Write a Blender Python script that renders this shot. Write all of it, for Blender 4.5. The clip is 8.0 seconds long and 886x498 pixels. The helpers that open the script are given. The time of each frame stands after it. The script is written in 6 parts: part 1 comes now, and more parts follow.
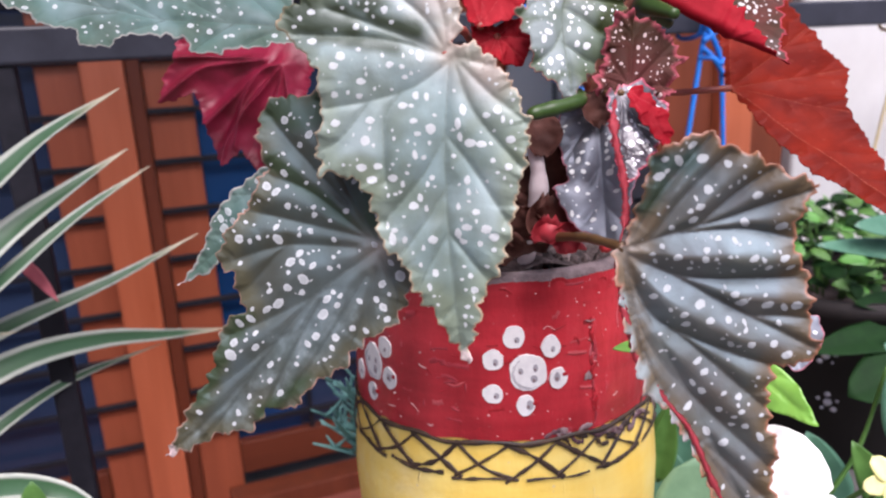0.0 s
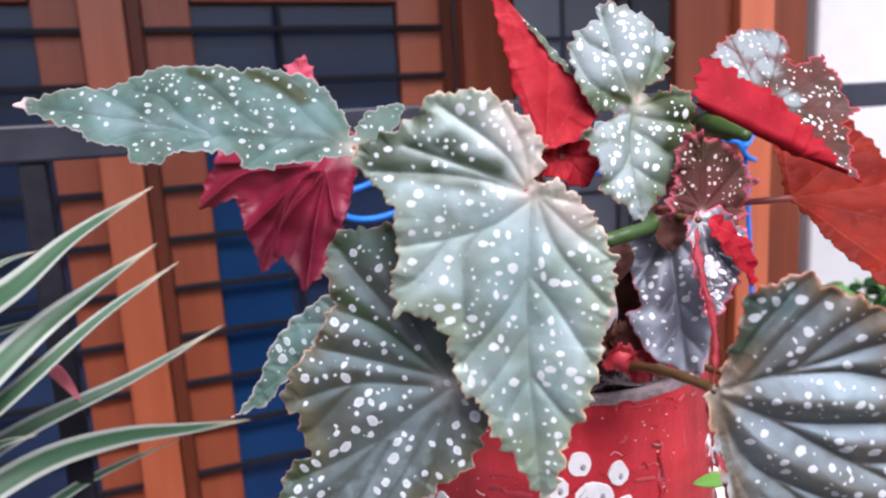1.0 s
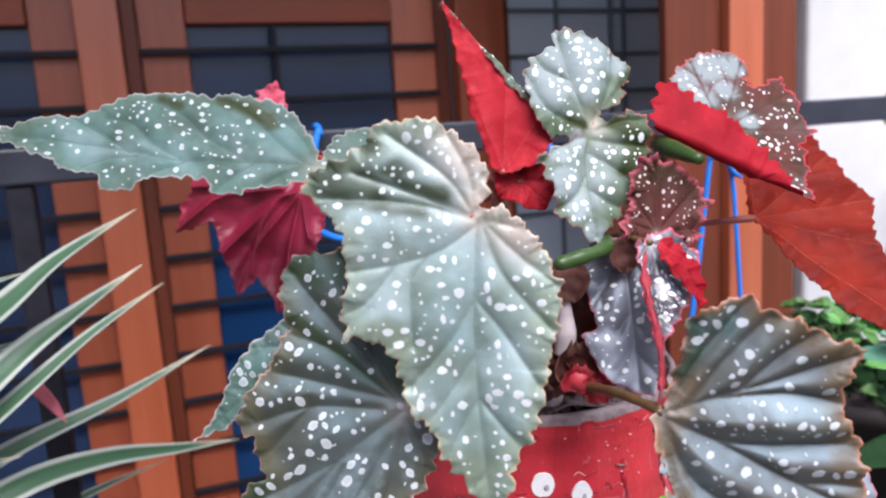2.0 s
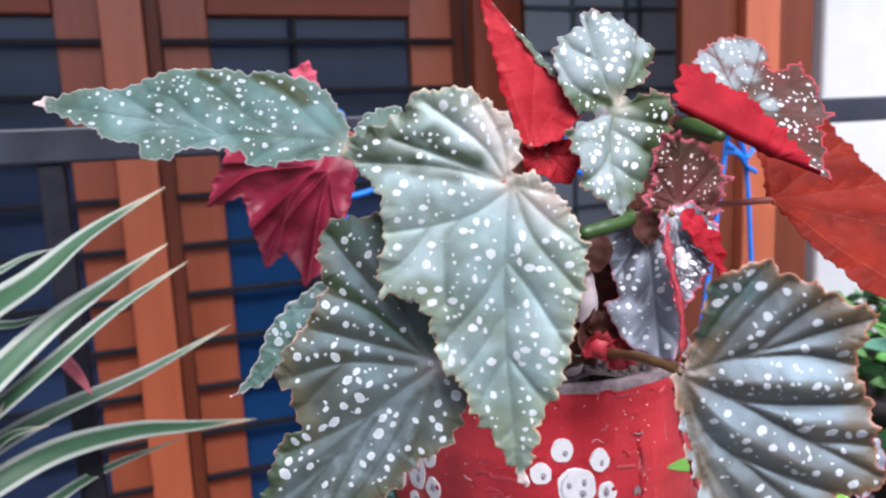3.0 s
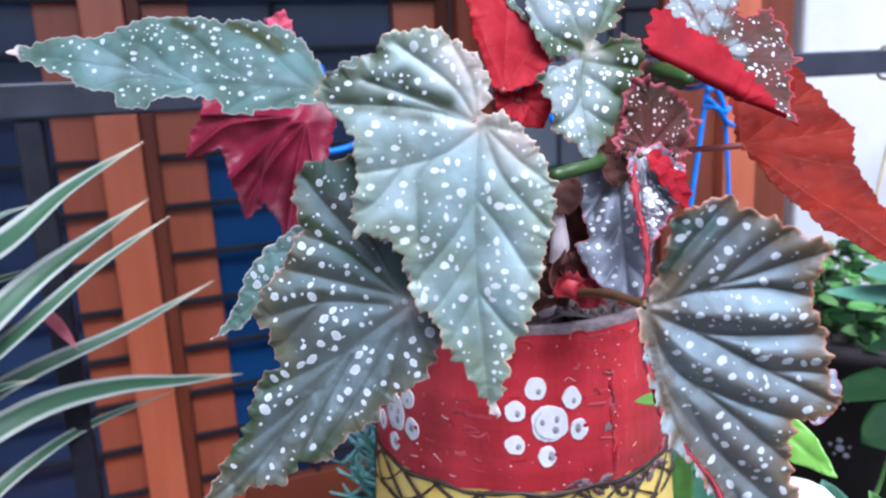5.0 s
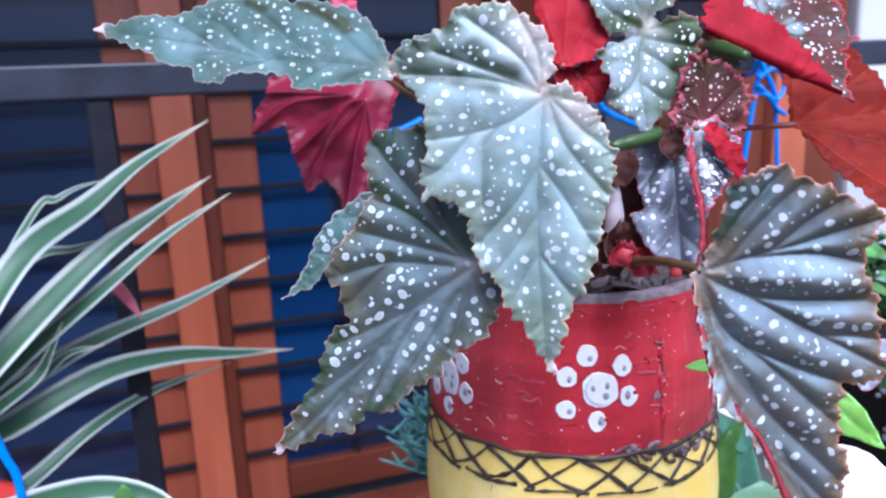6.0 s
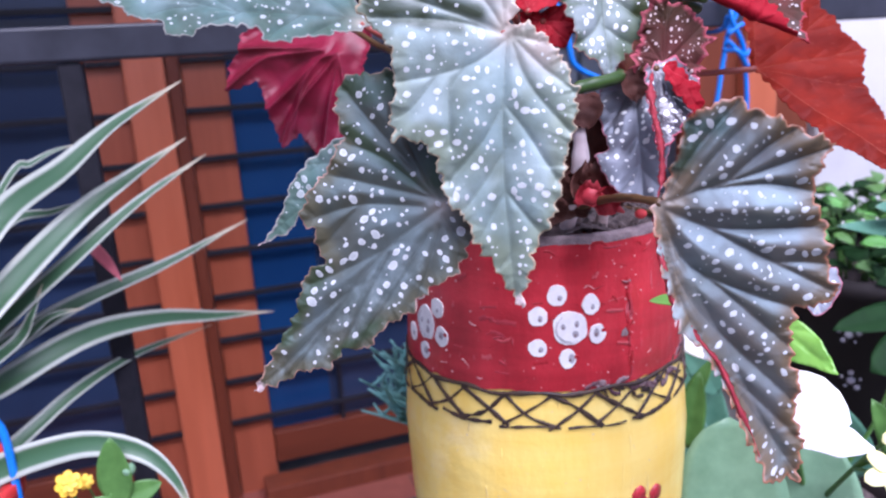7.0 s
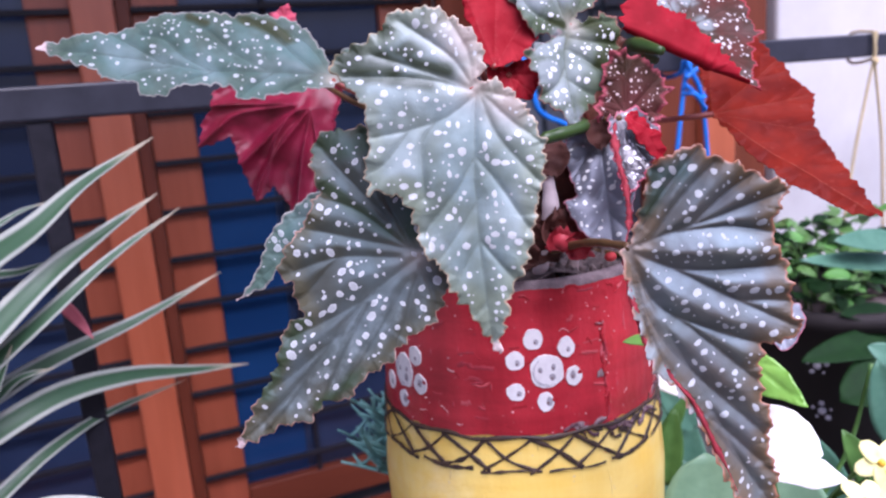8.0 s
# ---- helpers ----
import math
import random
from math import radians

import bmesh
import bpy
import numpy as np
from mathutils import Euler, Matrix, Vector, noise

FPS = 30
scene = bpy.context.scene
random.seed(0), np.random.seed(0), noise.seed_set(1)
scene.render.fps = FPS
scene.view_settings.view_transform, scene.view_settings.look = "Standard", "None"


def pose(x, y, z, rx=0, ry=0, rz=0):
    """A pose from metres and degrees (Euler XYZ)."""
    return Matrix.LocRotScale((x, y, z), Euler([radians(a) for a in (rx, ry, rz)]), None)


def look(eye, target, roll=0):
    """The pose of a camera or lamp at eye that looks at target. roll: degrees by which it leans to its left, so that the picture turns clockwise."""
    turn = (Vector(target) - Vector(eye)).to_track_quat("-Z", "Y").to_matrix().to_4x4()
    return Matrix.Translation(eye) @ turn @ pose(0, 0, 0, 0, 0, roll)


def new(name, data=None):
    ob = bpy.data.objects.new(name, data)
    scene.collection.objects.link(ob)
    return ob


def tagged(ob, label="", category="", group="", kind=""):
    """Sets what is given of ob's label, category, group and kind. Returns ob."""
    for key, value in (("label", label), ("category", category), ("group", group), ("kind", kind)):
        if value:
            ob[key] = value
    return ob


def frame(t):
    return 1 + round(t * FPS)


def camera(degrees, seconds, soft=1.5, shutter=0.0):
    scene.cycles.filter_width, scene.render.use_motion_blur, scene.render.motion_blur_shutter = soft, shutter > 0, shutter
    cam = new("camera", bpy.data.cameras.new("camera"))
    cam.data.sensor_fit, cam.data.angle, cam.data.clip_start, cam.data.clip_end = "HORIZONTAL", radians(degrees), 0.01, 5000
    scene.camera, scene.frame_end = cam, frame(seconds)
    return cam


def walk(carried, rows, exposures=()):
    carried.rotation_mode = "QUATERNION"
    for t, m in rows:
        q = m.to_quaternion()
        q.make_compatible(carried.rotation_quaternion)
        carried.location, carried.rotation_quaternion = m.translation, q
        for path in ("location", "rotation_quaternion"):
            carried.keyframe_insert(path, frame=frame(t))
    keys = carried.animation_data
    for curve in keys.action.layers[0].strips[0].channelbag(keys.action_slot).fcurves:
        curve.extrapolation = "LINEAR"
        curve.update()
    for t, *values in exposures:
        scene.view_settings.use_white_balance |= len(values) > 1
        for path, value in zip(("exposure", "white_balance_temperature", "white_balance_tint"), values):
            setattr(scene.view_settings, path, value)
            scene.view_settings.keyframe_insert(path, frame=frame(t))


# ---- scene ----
from mathutils.geometry import delaunay_2d_cdt

cam = camera(62.8, 8.0, soft=2.2)
cam.data.dof.use_dof, cam.data.dof.focus_distance, cam.data.dof.aperture_fstop = True, 0.44, 8.5
ROWS = [  # seconds, eye, yaw, pitch, lean
    (0.0, 0.0188, -0.0111, 1.2044, -20.294, -15.216, -2.874),
    (0.5, 0.0063, 0.0089, 1.2280, -21.326, -13.182, -2.370),
    (1.0, -0.0067, 0.0264, 1.2408, -20.490, -10.420, -3.220),
    (1.2, -0.0052, 0.0218, 1.2408, -22.163, -8.635, -2.921),
    (2.3, 0.0222, 0.0109, 1.2463, -19.649, -9.464, -3.867),
    (2.5, 0.0164, 0.0192, 1.2286, -20.990, -9.490, -3.330),
    (3.0, -0.0017, -0.0040, 1.2301, -19.410, -9.190, -2.670),
    (3.5, 0.0194, -0.0062, 1.2277, -19.530, -10.150, -2.540),
    (4.0, 0.0050, -0.0036, 1.2241, -19.430, -10.940, -1.980),
    (4.5, 0.0015, -0.0100, 1.2183, -19.530, -11.160, -2.580),
    (4.7, 0.0014, -0.0132, 1.2210, -20.539, -12.154, -2.763),
    (5.8, -0.0152, -0.0318, 1.2081, -18.719, -11.815, -3.901),
    (6.0, -0.0221, -0.0367, 1.2080, -17.270, -12.530, -2.580),
    (6.5, -0.0174, -0.0437, 1.2078, -19.420, -13.890, -3.560),
    (7.0, -0.0227, -0.0566, 1.1922, -18.630, -14.840, -3.470),
    (7.5, -0.0238, -0.0641, 1.1901, -21.310, -12.350, -4.080),
    (8.0, -0.0280, -0.0637, 1.1984, -21.170, -11.600, -4.740),
]
walk(cam, [(t, pose(x, y, z, 90 + pitch, 0, yaw) @ pose(0, 0, 0, 0, 0, lean)) for t, x, y, z, yaw, pitch, lean in ROWS],
     [(0.0, 0.72, 5950, 22), (0.5, 0.80, 5620, 25), (1.0, 0.90, 5750, 18), (3.0, 0.91, 5600, 14), (4.5, 0.92, 5250, 13), (6.0, 0.92, 4850, 18), (7.0, 0.88, 5200, 29), (7.5, 0.79, 5600, 36), (8.0, 0.72, 5400, 33)])

# ---- light ----
SUN_EL, SUN_AZ = 58.0, 178.0  # degrees; azimuth clockwise from +y
world = bpy.data.worlds.new("world")
scene.world = world
world.use_nodes = True
wn = world.node_tree
sky = wn.nodes.new("ShaderNodeTexSky")
sky.sky_type, sky.sun_disc = "NISHITA", False
sky.sun_elevation, sky.sun_rotation = radians(SUN_EL), radians(SUN_AZ)
sky.air_density, sky.dust_density, sky.ozone_density = 1.0, 6.0, 0.6
wn.links.new(sky.outputs[0], wn.nodes["Background"].inputs[0])
wn.nodes["Background"].inputs[1].default_value = 0.105
sun_data = bpy.data.lights.new("sun", "SUN")
sun_data.energy, sun_data.angle, sun_data.color = 2.6, radians(45), (1.0, 0.97, 0.92)
sun = new("sun", sun_data)
az, el = radians(SUN_AZ), radians(SUN_EL)
sun.matrix_world = look((3 * math.sin(az) * math.cos(el), 3 * math.cos(az) * math.cos(el), 3 * math.sin(el)), (0, 0, 0))


# ---- materials ----
def material(name, rough=0.6, spec=0.5, metal=0.0):
    m = bpy.data.materials.new(name)
    m.use_nodes = True
    b = m.node_tree.nodes["Principled BSDF"]
    b.inputs["Roughness"].default_value = rough
    b.inputs["Specular IOR Level"].default_value = spec
    b.inputs["Metallic"].default_value = metal
    return m, m.node_tree, b


def put(nt, socket, value):
    if isinstance(value, bpy.types.NodeSocket):
        nt.links.new(value, socket)
    elif isinstance(value, (int, float)):
        socket.default_value = value
    else:
        socket.default_value = (*value, 1.0) if len(value) == 3 and socket.type == "RGBA" else value


def coords(nt, kind="Object"):
    return nt.nodes.new("ShaderNodeTexCoord").outputs[kind]


def noise_of(nt, vec, scale, detail=4.0, rough=0.55, stretch=None):
    if stretch:
        mp = nt.nodes.new("ShaderNodeMapping")
        mp.inputs["Scale"].default_value = stretch
        put(nt, mp.inputs["Vector"], vec)
        vec = mp.outputs[0]
    n = nt.nodes.new("ShaderNodeTexNoise")
    put(nt, n.inputs["Vector"], vec)
    n.inputs["Scale"].default_value, n.inputs["Detail"].default_value, n.inputs["Roughness"].default_value = scale, detail, rough
    return n.outputs["Fac"]


def ramp(nt, fac, stops):
    r = nt.nodes.new("ShaderNodeValToRGB")
    while len(r.color_ramp.elements) < len(stops):
        r.color_ramp.elements.new(0.5)
    for e, (p, c) in zip(r.color_ramp.elements, stops):
        e.position, e.color = p, (*c, 1.0) if isinstance(c, tuple) else (c, c, c, 1.0)
    put(nt, r.inputs[0], fac)
    return r.outputs["Color"]


def mix(nt, fac, a, b, blend="MIX"):
    m = nt.nodes.new("ShaderNodeMix")
    m.data_type, m.blend_type = "RGBA", blend
    put(nt, m.inputs["Factor"], fac)
    put(nt, m.inputs["A"], a)
    put(nt, m.inputs["B"], b)
    return m.outputs["Result"]


def calc(nt, op, a, b=0.0, c=0.0, clamp=False):
    m = nt.nodes.new("ShaderNodeMath")
    m.operation, m.use_clamp = op, clamp
    for s, v in zip(m.inputs, (a, b, c)):
        put(nt, s, v)
    return m.outputs[0]


def span(nt, v, lo, hi):
    r = nt.nodes.new("ShaderNodeMapRange")
    r.interpolation_type = "SMOOTHSTEP"
    put(nt, r.inputs["Value"], v)
    r.inputs["From Min"].default_value, r.inputs["From Max"].default_value = lo, hi
    return r.outputs[0]


def attribute(nt, name):
    a = nt.nodes.new("ShaderNodeAttribute")
    a.attribute_name = name
    return a.outputs["Fac"]


def bump(nt, b, height, strength=0.3, distance=0.002):
    n = nt.nodes.new("ShaderNodeBump")
    n.inputs["Strength"].default_value, n.inputs["Distance"].default_value = strength, distance
    put(nt, n.inputs["Height"], height)
    put(nt, b.inputs["Normal"], n.outputs[0])


def spots_of(nt, vec, scale, reach, size_lo, size_hi):
    """Round spots of uneven size, one to a cell at most."""
    warp = nt.nodes.new("ShaderNodeTexNoise")
    put(nt, warp.inputs["Vector"], vec)
    warp.inputs["Scale"].default_value = scale * 1.6
    off = nt.nodes.new("ShaderNodeVectorMath")
    off.operation = "MULTIPLY_ADD"
    put(nt, off.inputs[0], warp.outputs["Color"])
    off.inputs[1].default_value = (0.35 / scale,) * 3
    put(nt, off.inputs[2], vec)
    v = nt.nodes.new("ShaderNodeTexVoronoi")
    v.voronoi_dimensions = "2D"
    v.inputs["Scale"].default_value, v.inputs["Randomness"].default_value = scale, reach
    put(nt, v.inputs["Vector"], off.outputs[0])
    sep = nt.nodes.new("ShaderNodeSeparateColor")
    put(nt, sep.inputs[0], v.outputs["Color"])
    size = calc(nt, "MULTIPLY_ADD", sep.outputs[0], size_hi - size_lo, size_lo)
    edge = calc(nt, "SUBTRACT", size, v.outputs["Distance"])
    return span(nt, edge, -0.02, 0.05)


def leaf_top(name, body, dark, pale, rim, spot=(0.72, 0.74, 0.72), gloss=0.30, sheen=0.6, ribs=0.3, coat=0.25, rim_w=0.03, cast=(1.0, 1.0, 1.0), spec=0.6, silver=0.0, hollow=0.0, border=(0.1, 0.1, 0.05), wide=0.0, tip=0.0, satin=0.62):
    """Begonia blade, upper side: cloudy green with silver between the veins, pale spots and a coloured rim."""
    m, nt, b = material(name, gloss, spec)
    b.inputs["Specular Tint"].default_value = (*cast, 1.0)
    uv = coords(nt, "UV")
    rho, vein = attribute(nt, "rho"), attribute(nt, "vein")
    cloud = noise_of(nt, uv, 28.0, 5.0)
    col = mix(nt, span(nt, cloud, 0.35, 0.68), dark, body)
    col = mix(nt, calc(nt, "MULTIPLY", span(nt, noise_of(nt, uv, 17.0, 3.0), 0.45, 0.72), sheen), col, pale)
    patch = calc(nt, "MULTIPLY_ADD", noise_of(nt, uv, 22.0, 4.0), 1.5, calc(nt, "ADD", rho, -0.75))
    band = calc(nt, "MULTIPLY", span(nt, patch, 0.32, 0.90), wide)
    if wide:  # the silver fades into the green or bronze of the margin
        col = mix(nt, band, col, border)
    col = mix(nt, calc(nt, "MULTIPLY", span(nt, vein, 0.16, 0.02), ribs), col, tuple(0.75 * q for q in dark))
    rim_mask = calc(nt, "MULTIPLY_ADD", noise_of(nt, uv, 60.0), 0.10, rho)
    col = mix(nt, calc(nt, "MULTIPLY", span(nt, rim_mask, 1.02 - rim_w, 1.05), 0.7), col, rim)
    col = mix(nt, calc(nt, "MULTIPLY", attribute(nt, "hub"), 0.75), col, (0.52, 0.44, 0.36))
    col = mix(nt, calc(nt, "MULTIPLY", attribute(nt, "blush"), 0.6), col, (0.50, 0.36, 0.31))
    col = mix(nt, calc(nt, "MULTIPLY", attribute(nt, "bare"), 0.97), col, (0.032, 0.043, 0.012))
    # silvery clouds in the colour, on two leaves for sheen and a lit margin
    pale_cloud = calc(nt, "MULTIPLY", attribute(nt, "pale_cloud"), calc(nt, "MULTIPLY_ADD", span(nt, vein, 0.02, 0.35), 0.5, 0.5))
    col = mix(nt, calc(nt, "MULTIPLY", span(nt, calc(nt, "MULTIPLY_ADD", noise_of(nt, uv, 120.0, 4.0), 0.7, calc(nt, "ADD", pale_cloud, -0.35)), 0.1, 0.7), 0.80), col, (0.29, 0.34, 0.345))
    if tip:
        ragged = calc(nt, "MULTIPLY_ADD", noise_of(nt, uv, 300.0, 3.0), 1.2, calc(nt, "ADD", attribute(nt, "tip"), -0.6))
        col = mix(nt, calc(nt, "MULTIPLY", span(nt, ragged, 0.30, 0.75), tip), col, (0.66, 0.50, 0.48))
    depth = attribute(nt, "spot")
    s = span(nt, calc(nt, "MULTIPLY_ADD", noise_of(nt, uv, 480.0, 3.0), 1.7, calc(nt, "ADD", depth, -0.85)), -0.10, 0.24)
    if hollow:  # many spots are rings with a dull middle
        core = span(nt, calc(nt, "MULTIPLY_ADD", noise_of(nt, uv, 210.0, 2.0), 3.4, calc(nt, "ADD", depth, -1.7)), 0.75, 1.25)
        s = calc(nt, "MULTIPLY", s, calc(nt, "MULTIPLY_ADD", core, -hollow, 1.0))
    col = mix(nt, s, col, spot)
    put(nt, b.inputs["Base Color"], col)
    put(nt, b.inputs["Roughness"], calc(nt, "MULTIPLY_ADD", cloud, 0.25, gloss - 0.1))
    fine = calc(nt, "ADD", noise_of(nt, uv, 260.0, 3.0), calc(nt, "MULTIPLY", s, 0.5))
    bump(nt, b, fine, 0.35, 0.0006)
    b.inputs["Coat Weight"].default_value, b.inputs["Coat Roughness"].default_value = coat, 0.22
    thin(nt, b, col, 0.10)
    if silver:  # the air-filled skin that makes these leaves shine like dull silver
        g = nt.nodes.new("ShaderNodeBsdfAnisotropic")
        g.inputs["Roughness"].default_value = satin
        put(nt, g.inputs["Color"], cast)
        nt.links.new(b.inputs["Normal"].links[0].from_socket, g.inputs["Normal"])
        x = nt.nodes.new("ShaderNodeMixShader")
        put(nt, x.inputs[0], calc(nt, "MULTIPLY", calc(nt, "MULTIPLY_ADD", s, -silver, silver, True), calc(nt, "MULTIPLY_ADD", band, -0.6, 1.0)))
        out = nt.nodes["Material Output"].inputs[0]
        nt.links.new(out.links[0].from_socket, x.inputs[1])
        nt.links.new(g.outputs[0], x.inputs[2])
        nt.links.new(x.outputs[0], out)
    return m


def thin(nt, b, col, share):
    """Lets part of the light through a thin blade."""
    t = nt.nodes.new("ShaderNodeBsdfTranslucent")
    put(nt, t.inputs[0], col)
    x = nt.nodes.new("ShaderNodeMixShader")
    x.inputs[0].default_value = share
    nt.links.new(b.outputs[0], x.inputs[1])
    nt.links.new(t.outputs[0], x.inputs[2])
    nt.links.new(x.outputs[0], nt.nodes["Material Output"].inputs[0])


def leaf_under(name, body, dark, vein_col, share=0.40, gloss=0.55, spec=0.12, veined=0.35):
    m, nt, b = material(name, gloss, spec)
    uv = coords(nt, "UV")
    vein = attribute(nt, "vein")
    col = mix(nt, span(nt, noise_of(nt, uv, 30.0, 5.0), 0.3, 0.7), dark, body)
    col = mix(nt, calc(nt, "MULTIPLY", span(nt, vein, 0.09, 0.0), veined), col, vein_col)
    col = mix(nt, calc(nt, "MULTIPLY", spots_of(nt, uv, 110.0, 0.9, -0.3, 0.2), 0.10), col, vein_col)
    put(nt, b.inputs["Base Color"], col)
    bump(nt, b, noise_of(nt, uv, 220.0), 0.3, 0.0006)
    thin(nt, b, col, share)
    return m


M_SILVER = leaf_top("begonia silver green", (0.230, 0.312, 0.305), (0.140, 0.180, 0.138), (0.43, 0.52, 0.53), (0.52, 0.34, 0.20), gloss=0.42, coat=0.12, sheen=0.75, ribs=0.40, rim_w=0.05, silver=0.03, cast=(0.78, 0.88, 0.92), spot=(0.57, 0.59, 0.585), border=(0.190, 0.225, 0.145), wide=0.7, tip=0.8)
M_TEAL = leaf_top("begonia teal green", (0.082, 0.155, 0.140), (0.048, 0.082, 0.062), (0.200, 0.280, 0.285), (0.42, 0.38, 0.36), rim_w=0.06, sheen=0.8, gloss=0.6, coat=0.0, spec=0.3, ribs=0.5, spot=(0.45, 0.49, 0.49), border=(0.072, 0.115, 0.080), wide=0.5, hollow=0.25, tip=0.9)
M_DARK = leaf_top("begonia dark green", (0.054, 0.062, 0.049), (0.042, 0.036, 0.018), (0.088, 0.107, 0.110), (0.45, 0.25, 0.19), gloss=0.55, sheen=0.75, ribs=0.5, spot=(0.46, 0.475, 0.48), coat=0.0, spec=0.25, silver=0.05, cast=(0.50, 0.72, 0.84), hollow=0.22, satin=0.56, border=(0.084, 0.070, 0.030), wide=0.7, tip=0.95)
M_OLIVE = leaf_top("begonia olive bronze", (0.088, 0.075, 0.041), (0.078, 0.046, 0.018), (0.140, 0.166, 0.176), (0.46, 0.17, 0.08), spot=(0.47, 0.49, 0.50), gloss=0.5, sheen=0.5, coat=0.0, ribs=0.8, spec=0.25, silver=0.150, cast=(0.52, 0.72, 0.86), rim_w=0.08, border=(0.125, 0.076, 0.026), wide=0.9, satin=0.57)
# pale clouds of the grey leaf carry part of its sheen as colour
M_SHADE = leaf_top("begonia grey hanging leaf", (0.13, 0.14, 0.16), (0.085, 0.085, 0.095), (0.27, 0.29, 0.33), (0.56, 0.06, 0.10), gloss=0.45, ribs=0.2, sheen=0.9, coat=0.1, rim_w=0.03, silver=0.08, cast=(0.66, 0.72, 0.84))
# white glints of the shining leaf are mixed in as pale streaks
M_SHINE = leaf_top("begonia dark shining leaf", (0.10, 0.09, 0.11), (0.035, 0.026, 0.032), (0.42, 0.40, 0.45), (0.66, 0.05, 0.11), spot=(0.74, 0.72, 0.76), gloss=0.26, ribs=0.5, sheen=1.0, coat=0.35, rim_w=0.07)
M_MAROON = leaf_top("begonia young maroon", (0.075, 0.018, 0.016), (0.040, 0.022, 0.012), (0.10, 0.034, 0.030), (0.46, 0.10, 0.13), spot=(0.52, 0.40, 0.38), gloss=0.6, coat=0.0, spec=0.1, ribs=0.1, rim_w=0.16)
M_RUSSET = leaf_top("begonia russet green", (0.115, 0.034, 0.028), (0.050, 0.030, 0.018), (0.13, 0.095, 0.088), (0.60, 0.07, 0.10), spot=(0.60, 0.55, 0.54), gloss=0.6, coat=0.0, spec=0.1, ribs=0.3, rim_w=0.06, sheen=0.8)
M_BRIGHT = leaf_top("begonia pale shining green", (0.150, 0.200, 0.165), (0.060, 0.085, 0.036), (0.32, 0.38, 0.37), (0.42, 0.13, 0.12), gloss=0.55, sheen=0.8, coat=0.0, ribs=0.45, spec=0.2, border=(0.070, 0.100, 0.042), wide=0.6, spot=(0.74, 0.76, 0.75))
M_RED = leaf_under("begonia red underside", (0.62, 0.036, 0.050), (0.44, 0.016, 0.026), (0.74, 0.17, 0.16))
M_FOLD = leaf_under("begonia crimson pink underside", (0.48, 0.018, 0.032), (0.30, 0.008, 0.016), (0.62, 0.10, 0.12), 0.34, 0.6, 0.1)
M_ORANGE = leaf_under("begonia orange red underside", (0.33, 0.030, 0.014), (0.18, 0.015, 0.009), (0.54, 0.17, 0.10), veined=0.6)
M_PURPLE = leaf_under("begonia crimson underside", (0.36, 0.020, 0.062), (0.18, 0.008, 0.022), (0.46, 0.09, 0.14), 0.22, 0.42, 0.5)
M_PINK = leaf_under("begonia pink young leaf", (0.76, 0.19, 0.27), (0.66, 0.08, 0.13), (0.80, 0.30, 0.30))


M_BUD = leaf_under("begonia crimson bud", (0.50, 0.016, 0.030), (0.26, 0.008, 0.014), (0.60, 0.10, 0.12), 0.2, 0.45, 0.3)
M_EDGE = leaf_under("begonia crimson rolled edge", (0.60, 0.028, 0.062), (0.42, 0.014, 0.028), (0.72, 0.24, 0.27), 0.2, 0.35)


def plain(name, lo, hi, scale, rough=0.6, relief=0.3, depth=0.002, spec=0.4, stretch=None, metal=0.0, kind="Object"):
    """A surface of two mingled tones with fine relief."""
    m, nt, b = material(name, rough, spec, metal)
    c = coords(nt, kind)
    n = noise_of(nt, c, scale, 6.0, 0.6, stretch)
    big = noise_of(nt, c, scale * 0.13, 3.0, 0.5, stretch)
    f = calc(nt, "MULTIPLY_ADD", n, 0.6, calc(nt, "MULTIPLY", big, 0.4))
    put(nt, b.inputs["Base Color"], ramp(nt, f, [(0.33, lo), (0.66, hi)]))
    put(nt, b.inputs["Roughness"], calc(nt, "MULTIPLY_ADD", n, 0.25, rough - 0.12))
    bump(nt, b, n, relief, depth)
    return m


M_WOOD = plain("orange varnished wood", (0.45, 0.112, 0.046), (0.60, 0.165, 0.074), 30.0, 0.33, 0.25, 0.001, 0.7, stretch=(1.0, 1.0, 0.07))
M_WOOD_DK = plain("dark brown wood", (0.12, 0.030, 0.015), (0.20, 0.050, 0.022), 30.0, 0.42, 0.25, 0.001, 0.35, stretch=(1.0, 1.0, 0.07))
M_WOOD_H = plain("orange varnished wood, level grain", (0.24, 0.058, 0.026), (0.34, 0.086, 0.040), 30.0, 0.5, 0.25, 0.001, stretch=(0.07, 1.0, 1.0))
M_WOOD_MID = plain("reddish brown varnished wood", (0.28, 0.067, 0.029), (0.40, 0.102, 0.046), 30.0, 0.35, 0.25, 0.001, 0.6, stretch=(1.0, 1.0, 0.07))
# bottom rails only: the shade low on the windows is in this brown
M_WOOD_SHADED = plain("varnished wood darkened for shade, level grain", (0.11, 0.025, 0.011), (0.17, 0.040, 0.016), 30.0, 0.5, 0.25, 0.001, stretch=(0.07, 1.0, 1.0))
M_IRON = plain("black painted iron", (0.011, 0.011, 0.015), (0.022, 0.021, 0.028), 60.0, 0.5, 0.3, 0.001, 0.2)
M_RAIL = plain("dusty blue black painted iron", (0.015, 0.016, 0.023), (0.048, 0.050, 0.068), 14.0, 0.42, 0.4, 0.001, 0.35)
M_REFLECTED_GRID = plain("grey tone of the reflected grid", (0.10, 0.13, 0.16), (0.15, 0.185, 0.22), 40.0, 0.5)
